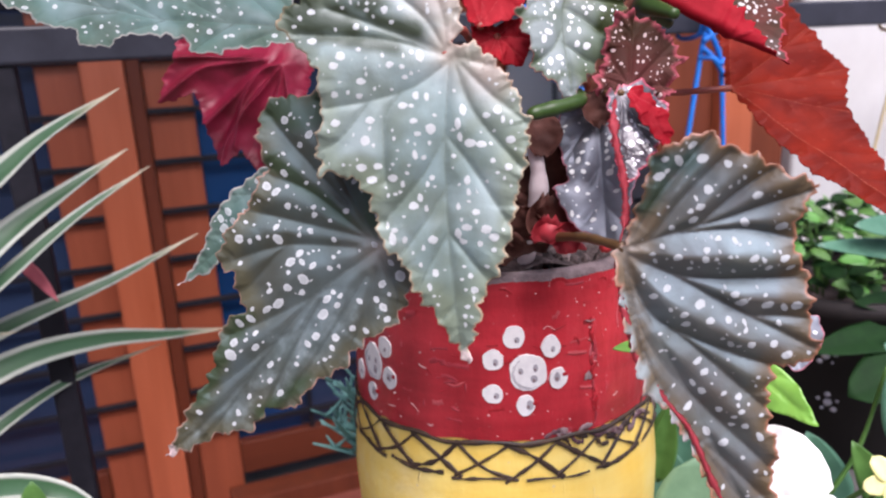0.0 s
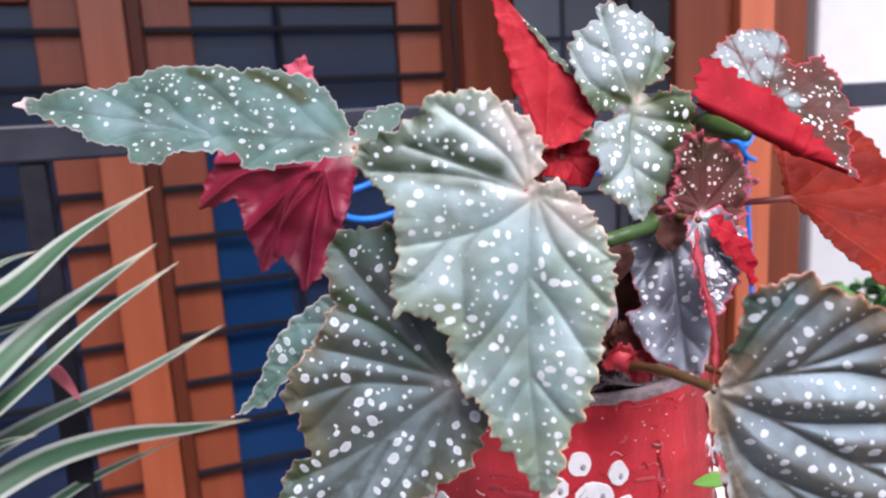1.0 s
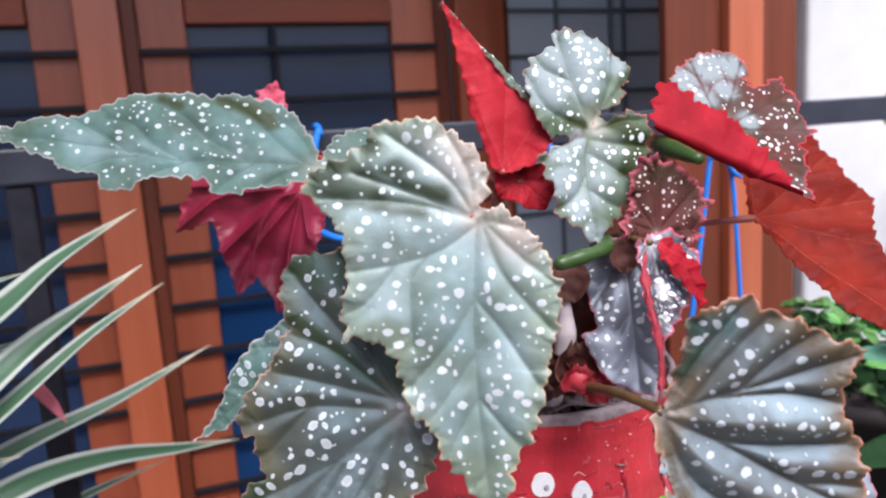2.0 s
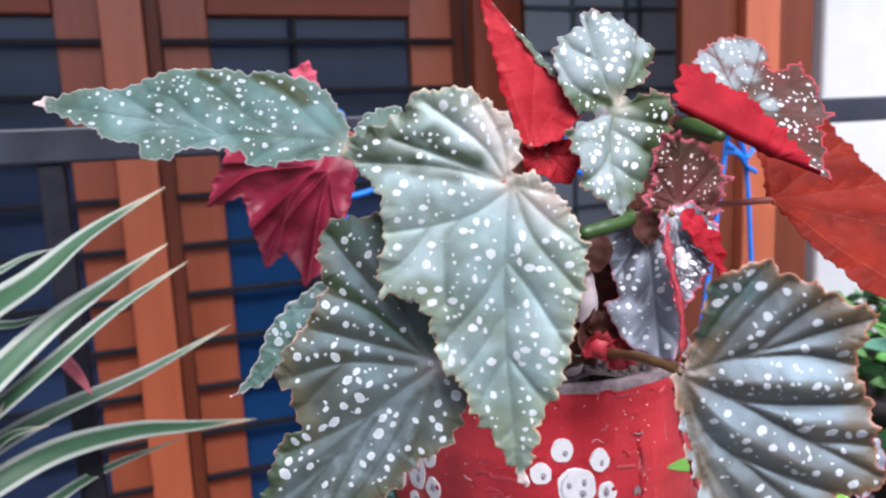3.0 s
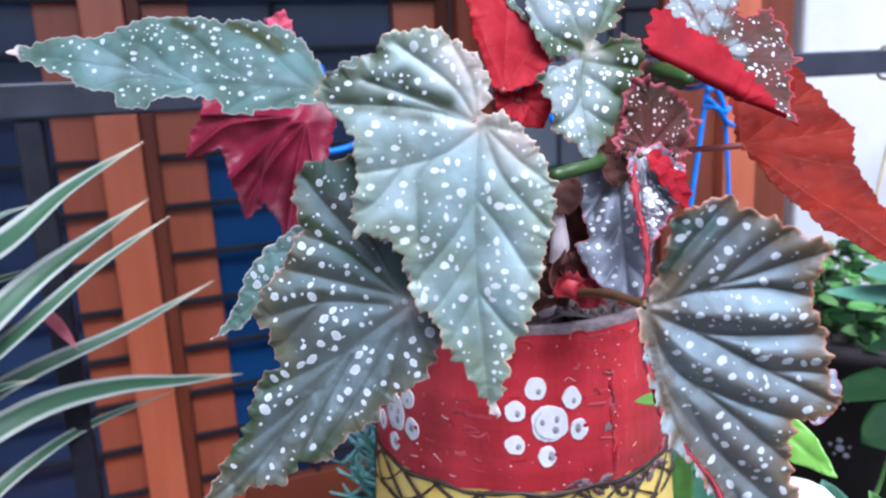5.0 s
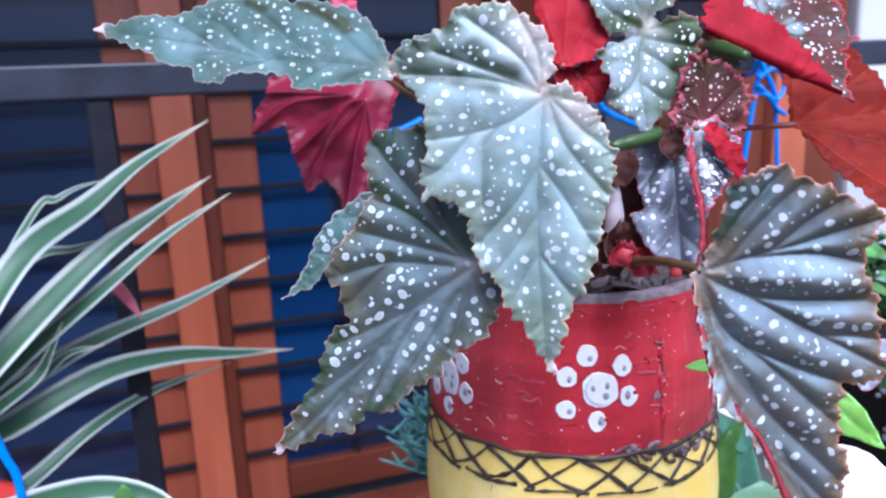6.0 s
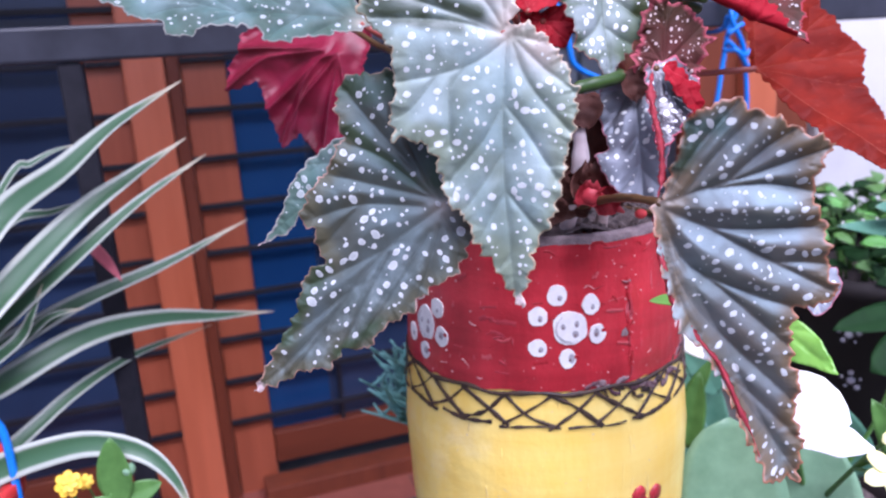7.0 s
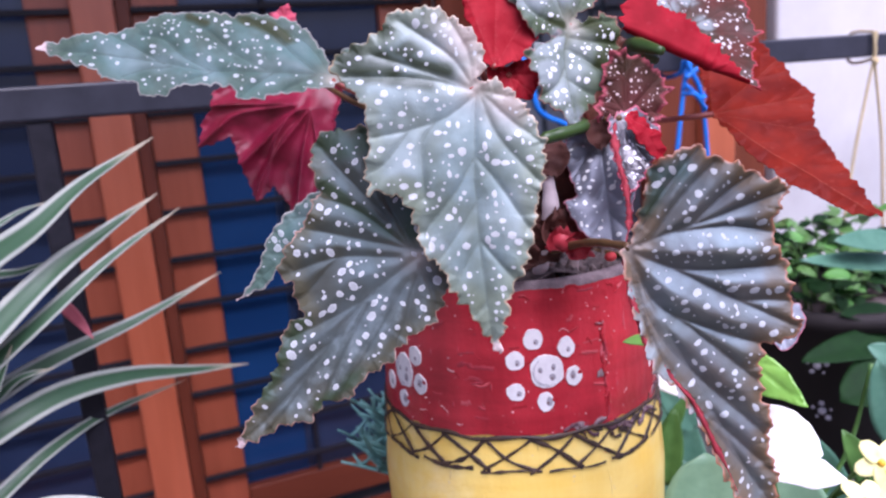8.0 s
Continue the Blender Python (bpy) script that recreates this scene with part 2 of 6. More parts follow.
M_WALL = plain("white painted plaster", (0.60, 0.585, 0.57), (0.69, 0.68, 0.665), 9.0, 0.8, 0.25, 0.002)
M_GREYWALL = plain("grey plaster", (0.36, 0.35, 0.34), (0.48, 0.47, 0.45), 7.0, 0.85, 0.4, 0.003)
M_BLOCKWALL = plain("grey wall that blocks low sky", (0.28, 0.28, 0.27), (0.38, 0.38, 0.36), 5.0, 0.9, 0.5, 0.004)
M_LEDGE = plain("dark weathered cement", (0.085, 0.080, 0.075), (0.16, 0.155, 0.145), 7.0, 0.85, 0.5, 0.003)
M_FLOOR = plain("red floor tile", (0.22, 0.065, 0.045), (0.32, 0.10, 0.07), 18.0, 0.4, 0.2, 0.001)
M_GROUND = plain("yard concrete", (0.10, 0.095, 0.09), (0.17, 0.165, 0.155), 5.0, 0.85, 0.5, 0.004)
M_ADDED_ROOF = plain("white underside of the added roof", (0.62, 0.60, 0.56), (0.74, 0.72, 0.69), 12.0, 0.7, 0.3, 0.002)
M_SOIL = plain("dark potting soil", (0.016, 0.010, 0.010), (0.26, 0.20, 0.19), 150.0, 0.95, 1.0, 0.006)
M_CANE = plain("begonia cane", (0.16, 0.045, 0.030), (0.30, 0.13, 0.08), 120.0, 0.45, 0.4, 0.001)
M_PALECANE = plain("begonia pale bark", (0.60, 0.50, 0.50), (0.80, 0.72, 0.72), 90.0, 0.6, 0.5, 0.001)
M_STUB = plain("greyish pink cut cane", (0.24, 0.165, 0.15), (0.46, 0.36, 0.34), 130.0, 0.7, 0.6, 0.001)
M_PETIOLE = plain("olive petiole", (0.075, 0.040, 0.014), (0.13, 0.068, 0.026), 90.0, 0.4, 0.3, 0.0006)
M_REDSTEM = plain("red brown petiole", (0.22, 0.040, 0.030), (0.34, 0.080, 0.055), 90.0, 0.4, 0.3, 0.0006)
M_NODE = plain("green shoot", (0.022, 0.050, 0.010), (0.050, 0.092, 0.020), 90.0, 0.35, 0.3, 0.0006)
M_SHEATH = plain("dry brown sheath", (0.07, 0.022, 0.016), (0.18, 0.070, 0.050), 110.0, 0.7, 0.6, 0.001)
M_BLUE = plain("blue nylon cord", (0.015, 0.15, 0.62), (0.030, 0.24, 0.78), 300.0, 0.4, 0.5, 0.0008)
M_CORD = plain("straw coloured cord", (0.50, 0.40, 0.20), (0.68, 0.57, 0.33), 300.0, 0.7, 0.5, 0.0008)
M_BLACKPAINT = plain("black brushed paint", (0.016, 0.011, 0.012), (0.075, 0.042, 0.022), 130.0, 0.5, 0.3, 0.0005)
M_WHITEDAB = plain("white dabbed paint", (0.70, 0.68, 0.67), (0.86, 0.84, 0.82), 140.0, 0.7, 0.5, 0.0005, 0.2)
M_SHADEDAB = plain("white dabs greyed for shade", (0.34, 0.32, 0.37), (0.58, 0.56, 0.62), 140.0, 0.6, 0.3, 0.0005)
M_SMEAR = plain("smeared purple black paint", (0.045, 0.018, 0.026), (0.16, 0.075, 0.085), 90.0, 0.5, 0.4, 0.0006)
M_SMEARPALE = plain("thin purple grey paint", (0.12, 0.07, 0.075), (0.30, 0.21, 0.21), 90.0, 0.5, 0.4, 0.0006)
M_SCUFF = plain("pale pink scuff", (0.56, 0.20, 0.19), (0.76, 0.50, 0.48), 120.0, 0.5, 0.3, 0.0004)
M_POTDEEP = plain("deep red paint", (0.30, 0.010, 0.016), (0.42, 0.018, 0.024), 90.0, 0.35, 0.4, 0.0006)
M_SMEARRED = plain("thin dull crimson paint", (0.27, 0.018, 0.030), (0.44, 0.050, 0.062), 70.0, 0.42, 0.6, 0.0010)
M_POTPINK = plain("rubbed pinkish red paint", (0.44, 0.040, 0.050), (0.55, 0.125, 0.130), 80.0, 0.45, 0.6, 0.0010)
M_GREYDAB = plain("grey ring of thin paint", (0.30, 0.28, 0.30), (0.48, 0.46, 0.48), 140.0, 0.5, 0.3, 0.0005)
M_LEAFGREEN = plain("green shrub leaf", (0.050, 0.125, 0.024), (0.105, 0.23, 0.052), 60.0, 0.4, 0.3, 0.001)
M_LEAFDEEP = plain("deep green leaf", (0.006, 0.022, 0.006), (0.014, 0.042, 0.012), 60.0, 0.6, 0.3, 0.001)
M_LEAFPALE = plain("pale broad leaf", (0.13, 0.24, 0.14), (0.22, 0.36, 0.22), 40.0, 0.35, 0.3, 0.001)
M_LEAFTEAL = plain("grey green leaf", (0.055, 0.15, 0.095), (0.11, 0.24, 0.16), 40.0, 0.35, 0.3, 0.001)
M_LEAFBRIGHT = plain("bright green leaf", (0.06, 0.20, 0.03), (0.12, 0.32, 0.06), 50.0, 0.4, 0.3, 0.001)
M_LEAFLIME = plain("lime green leaf", (0.13, 0.33, 0.04), (0.22, 0.44, 0.07), 40.0, 0.35, 0.3, 0.001)
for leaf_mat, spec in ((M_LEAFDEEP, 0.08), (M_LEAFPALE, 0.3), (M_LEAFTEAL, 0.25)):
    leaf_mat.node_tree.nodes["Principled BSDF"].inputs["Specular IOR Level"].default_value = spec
M_SUCC = plain("blue green succulent", (0.10, 0.25, 0.23), (0.18, 0.38, 0.35), 60.0, 0.5, 0.3, 0.001)
M_BRACT = plain("white bract", (0.78, 0.77, 0.72), (0.88, 0.87, 0.83), 50.0, 0.55, 0.3, 0.001)
M_YELLOWFLOWER = plain("pale yellow petal", (0.80, 0.76, 0.26), (0.86, 0.84, 0.46), 50.0, 0.5, 0.3, 0.001)
M_YOLK = plain("bright yellow petal", (0.80, 0.45, 0.02), (0.85, 0.55, 0.04), 50.0, 0.5, 0.3, 0.001)
M_PINKBIT = plain("pink dry leaf", (0.58, 0.13, 0.17), (0.72, 0.22, 0.25), 50.0, 0.5, 0.3, 0.001)
M_REDPOT = plain("red plastic", (0.40, 0.02, 0.02), (0.50, 0.04, 0.03), 30.0, 0.4, 0.2, 0.001)
M_DARKPOT = plain("dark brown planter", (0.010, 0.007, 0.007), (0.020, 0.014, 0.013), 25.0, 0.75, 0.3, 0.001)


def pane_glass(name, lo, hi, rough, spec=0.25):
    """Dark tinted window glass seen from outside, with the dim room tone behind it."""
    m, nt, b = material(name, rough, spec)
    c = coords(nt)
    n = noise_of(nt, c, 2.2, 3.0, 0.5)
    put(nt, b.inputs["Base Color"], ramp(nt, n, [(0.35, lo), (0.65, hi)]))
    bump(nt, b, noise_of(nt, c, 5.0, 2.0), 0.1, 0.002)
    return m


M_PANE = pane_glass("dark blue tinted glass", (0.021, 0.034, 0.074), (0.032, 0.054, 0.114), 0.2, 0.42)
M_PANE_B = pane_glass("blue tinted glass", (0.008, 0.035, 0.115), (0.013, 0.053, 0.155), 0.25, 0.3)
M_PANE_G = pane_glass("grey blue frosted glass", (0.52, 0.60, 0.68), (0.62, 0.70, 0.78), 0.22, 0.8)


def pot_paint(name, lo, hi, stain, scratch, rough):
    m, nt, b = material(name, rough, 0.5)
    c = coords(nt)
    n = noise_of(nt, c, 55.0, 6.0)
    streak = noise_of(nt, c, 26.0, 5.0, 0.6, (1.0, 1.0, 0.18))
    drag = noise_of(nt, c, 16.0, 4.0, 0.6, (0.25, 0.25, 2.4))
    col = ramp(nt, calc(nt, "MULTIPLY_ADD", streak, 0.5, calc(nt, "MULTIPLY", drag, 0.5)), [(0.36, lo), (0.62, hi)])
    col = mix(nt, calc(nt, "MULTIPLY", span(nt, noise_of(nt, c, 13.0, 6.0, 0.65), 0.54, 0.72), 0.55), col, stain)
    col = mix(nt, calc(nt, "MULTIPLY", span(nt, noise_of(nt, c, 170.0, 2.0), 0.70, 0.76), 0.5), col, (0.55, 0.45, 0.42))
    col = mix(nt, calc(nt, "MULTIPLY", span(nt, noise_of(nt, c, 75.0, 3.0, 0.5, (2.0, 2.0, 0.35)), 0.67, 0.75), 0.35), col, scratch)
    put(nt, b.inputs["Base Color"], col)
    put(nt, b.inputs["Roughness"], calc(nt, "MULTIPLY_ADD", n, 0.3, rough - 0.15))
    scuff = span(nt, noise_of(nt, c, 75.0, 3.0, 0.5, (2.0, 2.0, 0.35)), 0.66, 0.74)
    bump(nt, b, calc(nt, "ADD", calc(nt, "ADD", n, streak), calc(nt, "MULTIPLY", scuff, 0.8)), 0.6, 0.0022)
    b.inputs["Coat Weight"].default_value, b.inputs["Coat Roughness"].default_value = 0.22, 0.16
    nt.links.new(b.inputs["Normal"].links[0].from_socket, b.inputs["Coat Normal"])
    return m


M_POTRED = pot_paint("red pot paint", (0.29, 0.009, 0.015), (0.56, 0.030, 0.042), (0.25, 0.009, 0.016), (0.62, 0.26, 0.29), 0.36)
M_POTYELLOW = pot_paint("yellow pot paint", (0.85, 0.57, 0.09), (0.905, 0.705, 0.20), (0.88, 0.72, 0.34), (0.86, 0.74, 0.44), 0.42)
M_POTLIP = plain("bare weathered plastic lip", (0.040, 0.026, 0.030), (0.36, 0.28, 0.28), 62.0, 0.7, 0.9, 0.004)


def striped_blade(name):
    m, nt, b = material(name, 0.38, 0.5)
    sep = nt.nodes.new("ShaderNodeSeparateXYZ")
    put(nt, sep.inputs[0], coords(nt, "UV"))
    across = calc(nt, "ABSOLUTE", calc(nt, "SUBTRACT", sep.outputs[0], 0.5))
    mp = noise_of(nt, coords(nt, "UV"), 9.0, 3.0, 0.5, (6.0, 0.25, 1.0))
    white = span(nt, calc(nt, "MULTIPLY_ADD", mp, 0.16, across), 0.34, 0.46)
    green = mix(nt, mp, (0.028, 0.085, 0.036), (0.08, 0.17, 0.080))
    col = mix(nt, white, green, (0.47, 0.50, 0.43))
    col = mix(nt, span(nt, sep.outputs[1], 0.86, 0.98), col, (0.55, 0.48, 0.34))
    put(nt, b.inputs["Base Color"], col)
    bump(nt, b, mp, 0.2, 0.001)
    thin(nt, b, col, 0.2)
    return m


M_STRIPED = striped_blade("green blade with white margins")


# ---- mesh helpers ----
def obj(name, bm, mat, parent=None, label="", smooth=True):
    me = bpy.data.meshes.new(name)
    bm.to_mesh(me)
    bm.free()
    me.materials.append(mat)
    if smooth:
        me.shade_smooth()
    ob = new(name, me)
    if parent:
        ob.parent = parent
    if label:
        ob["label"] = label
    return ob


def part(name, bm, mat, parent, label="", smooth=True):
    return obj(name, bm, mat, parent, label, smooth)


def thing(name, at, label, category, group="", kind=""):
    ob = new(name)
    ob.empty_display_size = 0.05
    ob.location = at
    return tagged(ob, label, category, group, kind)


def box(bm, lo, hi, bevel=0.0):
    lo, hi = Vector(lo), Vector(hi)
    r = bmesh.ops.create_cube(bm, size=1.0, matrix=Matrix.LocRotScale((lo + hi) / 2, None, hi - lo))
    if bevel:
        edges = list({e for v in r["verts"] for e in v.link_edges})
        bmesh.ops.bevel(bm, geom=edges, offset=bevel, segments=2, profile=0.5, affect="EDGES")
    return bm


def boxes(items, bevel=0.003):
    bm = bmesh.new()
    for lo, hi in items:
        box(bm, lo, hi, bevel)
    return bm


def spline(pts, n):
    """Points along a smooth curve through pts."""
    p = [Vector(q) for q in pts]
    p = [2 * p[0] - p[1]] + p + [2 * p[-1] - p[-2]]
    out = []
    for i in range(n):
        s = i / (n - 1) * (len(p) - 3)
        k = min(int(s), len(p) - 4)
        f = s - k
        a, b, c, d = p[k:k + 4]
        out.append(0.5 * ((2 * b) + (c - a) * f + (2 * a - 5 * b + 4 * c - d) * f * f + (3 * b - a - 3 * c + d) * f ** 3))
    return out


def tube(pts, radii, n=24, sides=10, bm=None, lumps=0.0):
    """A round stem or cord along a smooth curve."""
    bm = bm or bmesh.new()
    line = spline(pts, n)
    rad = np.interp(np.linspace(0, 1, n), np.linspace(0, 1, len(radii)), radii)
    up, rings = Vector((0.3, 0.2, 0.93)), []
    for i, p in enumerate(line):
        d = (line[min(i + 1, n - 1)] - line[max(i - 1, 0)]).normalized()
        u = d.cross(up).normalized()
        w = d.cross(u)
        r = float(rad[i]) * (1 + lumps * noise.noise(p * 90))
        rings.append([bm.verts.new(p + r * (math.cos(a) * u + math.sin(a) * w)) for a in np.linspace(0, 2 * math.pi, sides, endpoint=False)])
    for a, b in zip(rings, rings[1:]):
        for k in range(sides):
            bm.faces.new((a[k], a[(k + 1) % sides], b[(k + 1) % sides], b[k]))
    bm.faces.new(rings[0][::-1])
    bm.faces.new(rings[-1])
    return bm


# ---- the house front ----
FY = 2.05  # front face of the joinery


def wall_piece(name, lo, hi, mat, label, bevel=0.0):
    return tagged(obj(name, boxes([(lo, hi)], bevel), mat, smooth=False), label, "wall", kind="structure")


ground = tagged(obj("ground", boxes([((-60, -60, -0.50), (60, 60, -0.14))], 0), M_GROUND, smooth=False), "grey concrete yard around the house", "ground", kind="structure")
wall_piece("wall_east", (1.41, 1.310, -0.14), (4.6, 1.46, 3.1), M_WALL, "white painted plaster house wall beside the timber post", 0.010)
wall_piece("wall_return", (2.10, 1.46, -0.14), (2.28, FY + 0.16, 3.1), M_GREYWALL, "plain plaster side wall of the porch")
wall_piece("wall_west", (-4.0, FY - 0.02, -0.14), (-1.45, FY + 0.16, 3.1), M_WALL, "white painted plaster house wall")
wall_piece("wall_head", (-1.45, FY, 2.12), (2.2, FY + 0.16, 3.1), M_WALL, "white plaster above the timber windows")
wall_piece("wall_room", (-1.6, 3.6, -0.14), (2.4, 3.7, 3.1), M_GREYWALL, "plain plaster back wall of the room")
# unseen wall at the back, added to keep low sky light off the plants
wall_piece("wall_sky_block", (-9.0, -3.2, -0.14), (9.0, -3.0, 1.3), M_BLOCKWALL, "unseen plain wall behind the camera, added to cut low sky light")
# added roof, out of view; its front edges set the shade on the windows
tagged(obj("ceiling", boxes([((-4.0, 0.0, 3.10), (1.20, 3.7, 3.20)), ((1.20, 1.15, 3.10), (4.6, 3.7, 3.20))], 0), M_ADDED_ROOF, smooth=False), "unseen roof over the terrace, added to shade the house front", "ceiling", kind="structure")
floor = tagged(obj("floor", boxes([((-4.0, 0.90, -0.16), (1.41, FY + 0.1, -0.124))], 0), M_GROUND, smooth=False), "red tiled terrace floor before the windows", "floor", kind="structure")
BASE, HEAD = -0.124, 2.12


def joinery(name, label):
    return tagged(new(name), label, "window", "timber windows", "structure")


w1 = joinery("window_1", "orange varnished timber window with dark blue panes behind black bars")
w2 = joinery("window_2", "orange varnished timber window with blue glass behind black bars")
w3 = joinery("window_3", "brown timber window with grey blue frosted glass")


def stile(parent, x0, x1, back, mat, name="stile", z0=BASE, z1=HEAD):
    return part(name, boxes([((x0, FY + back, z0), (x1, FY + back + 0.06, z1))], 0.004), mat, parent, smooth=False)


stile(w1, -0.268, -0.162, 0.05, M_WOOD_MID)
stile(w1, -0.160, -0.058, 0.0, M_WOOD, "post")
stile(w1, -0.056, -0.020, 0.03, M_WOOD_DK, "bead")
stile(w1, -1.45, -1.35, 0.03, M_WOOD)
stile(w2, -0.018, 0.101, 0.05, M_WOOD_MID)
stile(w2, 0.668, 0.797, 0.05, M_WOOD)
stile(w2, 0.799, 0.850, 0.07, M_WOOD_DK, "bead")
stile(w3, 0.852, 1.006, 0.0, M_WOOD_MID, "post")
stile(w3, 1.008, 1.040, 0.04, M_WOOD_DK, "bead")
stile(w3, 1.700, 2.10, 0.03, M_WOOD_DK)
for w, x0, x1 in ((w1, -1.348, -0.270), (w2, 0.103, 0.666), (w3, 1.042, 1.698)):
    part("bottom_rail", boxes([((x0, FY + 0.04, -0.03), (x1, FY + 0.10, 0.075))], 0.004), M_WOOD_SHADED, w, smooth=False)
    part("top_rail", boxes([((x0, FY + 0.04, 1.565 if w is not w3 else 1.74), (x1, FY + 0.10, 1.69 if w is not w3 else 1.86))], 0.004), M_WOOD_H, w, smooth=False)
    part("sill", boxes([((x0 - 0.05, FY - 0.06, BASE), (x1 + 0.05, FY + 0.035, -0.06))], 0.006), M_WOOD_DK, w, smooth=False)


def pane(w, x0, x1, z0, z1, mat, label="", back=0.075):
    return part("pane", boxes([((x0, FY + back, z0), (x1, FY + back + 0.008, z1))], 0), mat, w, label, smooth=False)


pane(w1, -1.348, -0.270, 0.07, 1.57, M_PANE)
pane(w2, 0.103, 0.298, 0.07, 1.215, M_PANE_B, "lighter blue glass")
pane(w2, 0.300, 0.666, 0.07, 1.215, M_PANE, "", 0.078)
pane(w2, 0.103, 0.666, 1.220, 1.57, M_PANE)
pane(w1, -1.348, -0.270, 1.685, HEAD, M_PANE)
pane(w2, 0.103, 0.666, 1.685, HEAD, M_PANE)
pane(w3, 1.042, 1.698, 0.07, 1.745, M_PANE_G)
pane(w3, 1.042, 1.698, 1.855, HEAD, M_PANE_G)

# level iron bars of the window guards
for k in range(-6, 8):
    zb = 0.954 + 0.135 * k
    if zb > 1.56:
        continue
    for w, x0, x1 in ((w1, -1.346, -0.162), (w2, -0.018, 0.797)):
        part("bar", boxes([((x0, FY + 0.022, zb - 0.008), (x1, FY + 0.036, zb + 0.008))], 0.002), M_IRON, w, smooth=False)
for w, xs in ((w1, (-1.05, -0.66)), (w2, (0.326,))):
    for xb in xs:
        part("upright_bar", boxes([((xb - 0.007, FY + 0.038, 0.078), (xb + 0.007, FY + 0.052, 1.562))], 0.002), M_IRON, w, smooth=False)
# slim bars before the frosted glass, added for the grid reflected in it
for xb in (1.22, 1.42, 1.47, 1.64):
    part("reflected_bar", boxes([((xb - 0.006, FY + 0.06, 0.078), (xb + 0.006, FY + 0.072, 1.737))], 0.002), M_REFLECTED_GRID, w3, smooth=False)
for zb in (0.66, 0.96, 1.20, 1.34, 1.46, 1.60):
    part("reflected_bar", boxes([((1.044, FY + 0.0615, zb - 0.006), (1.696, FY + 0.0705, zb + 0.006))], 0.002), M_REFLECTED_GRID, w3, smooth=False)

# porch post in three boards beside the white wall
post = tagged(new("porch_post"), "orange and brown boarded timber porch post", "post", kind="structure")
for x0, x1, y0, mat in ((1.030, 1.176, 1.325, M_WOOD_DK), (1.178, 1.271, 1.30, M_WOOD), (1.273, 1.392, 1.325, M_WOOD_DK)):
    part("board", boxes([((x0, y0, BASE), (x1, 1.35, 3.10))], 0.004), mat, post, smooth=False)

# ---- railing ----
RY, RZ0, RZ1 = 0.994, 1.213, 1.257
rail = thing("railing", (0.6, RY, BASE), "black painted square iron railing with worn paint", "railing")


def rel(ob, lo, hi):
    o = ob.location
    return (Vector(lo) - o, Vector(hi) - o)


part("top_rail", boxes([rel(rail, (-1.6, RY, RZ0), (2.6, RY + 0.042, RZ1))], 0.004), M_RAIL, rail, smooth=False)
for px in (-1.42, -0.168, 1.70, 2.5):
    part("post", boxes([rel(rail, (px, RY + 0.006, BASE), (px + 0.030, RY + 0.036, RZ0 - 0.001))], 0.003), M_IRON, rail, smooth=False)
part("bottom_rail", boxes([rel(rail, (-1.6, RY + 0.009, 0.02), (2.6, RY + 0.033, 0.045))], 0.003), M_RAIL, rail, smooth=False)

# ledge on which the pots stand
tagged(obj("ledge", boxes([((-1.4, 0.16, -0.14), (0.68, 0.81, 0.60)), ((0.68, 0.16, -0.14), (2.6, 0.92, 0.60))], 0), M_LEDGE, smooth=False), "plain plastered ledge carrying the flower pots", "ledge", kind="structure")

# ---- begonia leaves ----
SHAPE_A = ((0.153, 0.334, 1.202), (-0.029, -0.133, -0.991), (-0.427, -0.894, 0.132), (
    (-0.5, 0.5), (-1.5, 0.9), (-2.1, 0.9), (-3.2, 0.4), (-3.9, -0.1), (-4.4, -0.7), (-5.1, -2.1), (-5.1, -3.3), (-5.1, -4.6), (-4.5, -4.8), (-4.1, -5.3), (-3.5, -6.2), (-3.2, -7.4), (-2.8, -8.1), (-2.2, -8.3), (-1.5, -7.8), (0.1, -6.6), (1.1, -6.4), (2.9, -6.5), (3.8, -7), (5.4, -7), (5.5, -5.5), (5.9, -4.8), (7.6, -4.2), (9.1, -4.1), (10.4, -2.8), (11.9, -2.4), (13.2, -1.6), (14.4, -1), (15.2, -0.4), (16.2, -0), (13.9, 0.6), (12.2, 1.1), (10.9, 2), (9.6, 2.5), (8.3, 2.8), (6.3, 3.4), (4.7, 3.9), (3.4, 3.9), (1.9, 3.3), (0.9, 2.9), (-0.2, 1.9), (-0.6, 1.1), (-0.4, 0.4)))
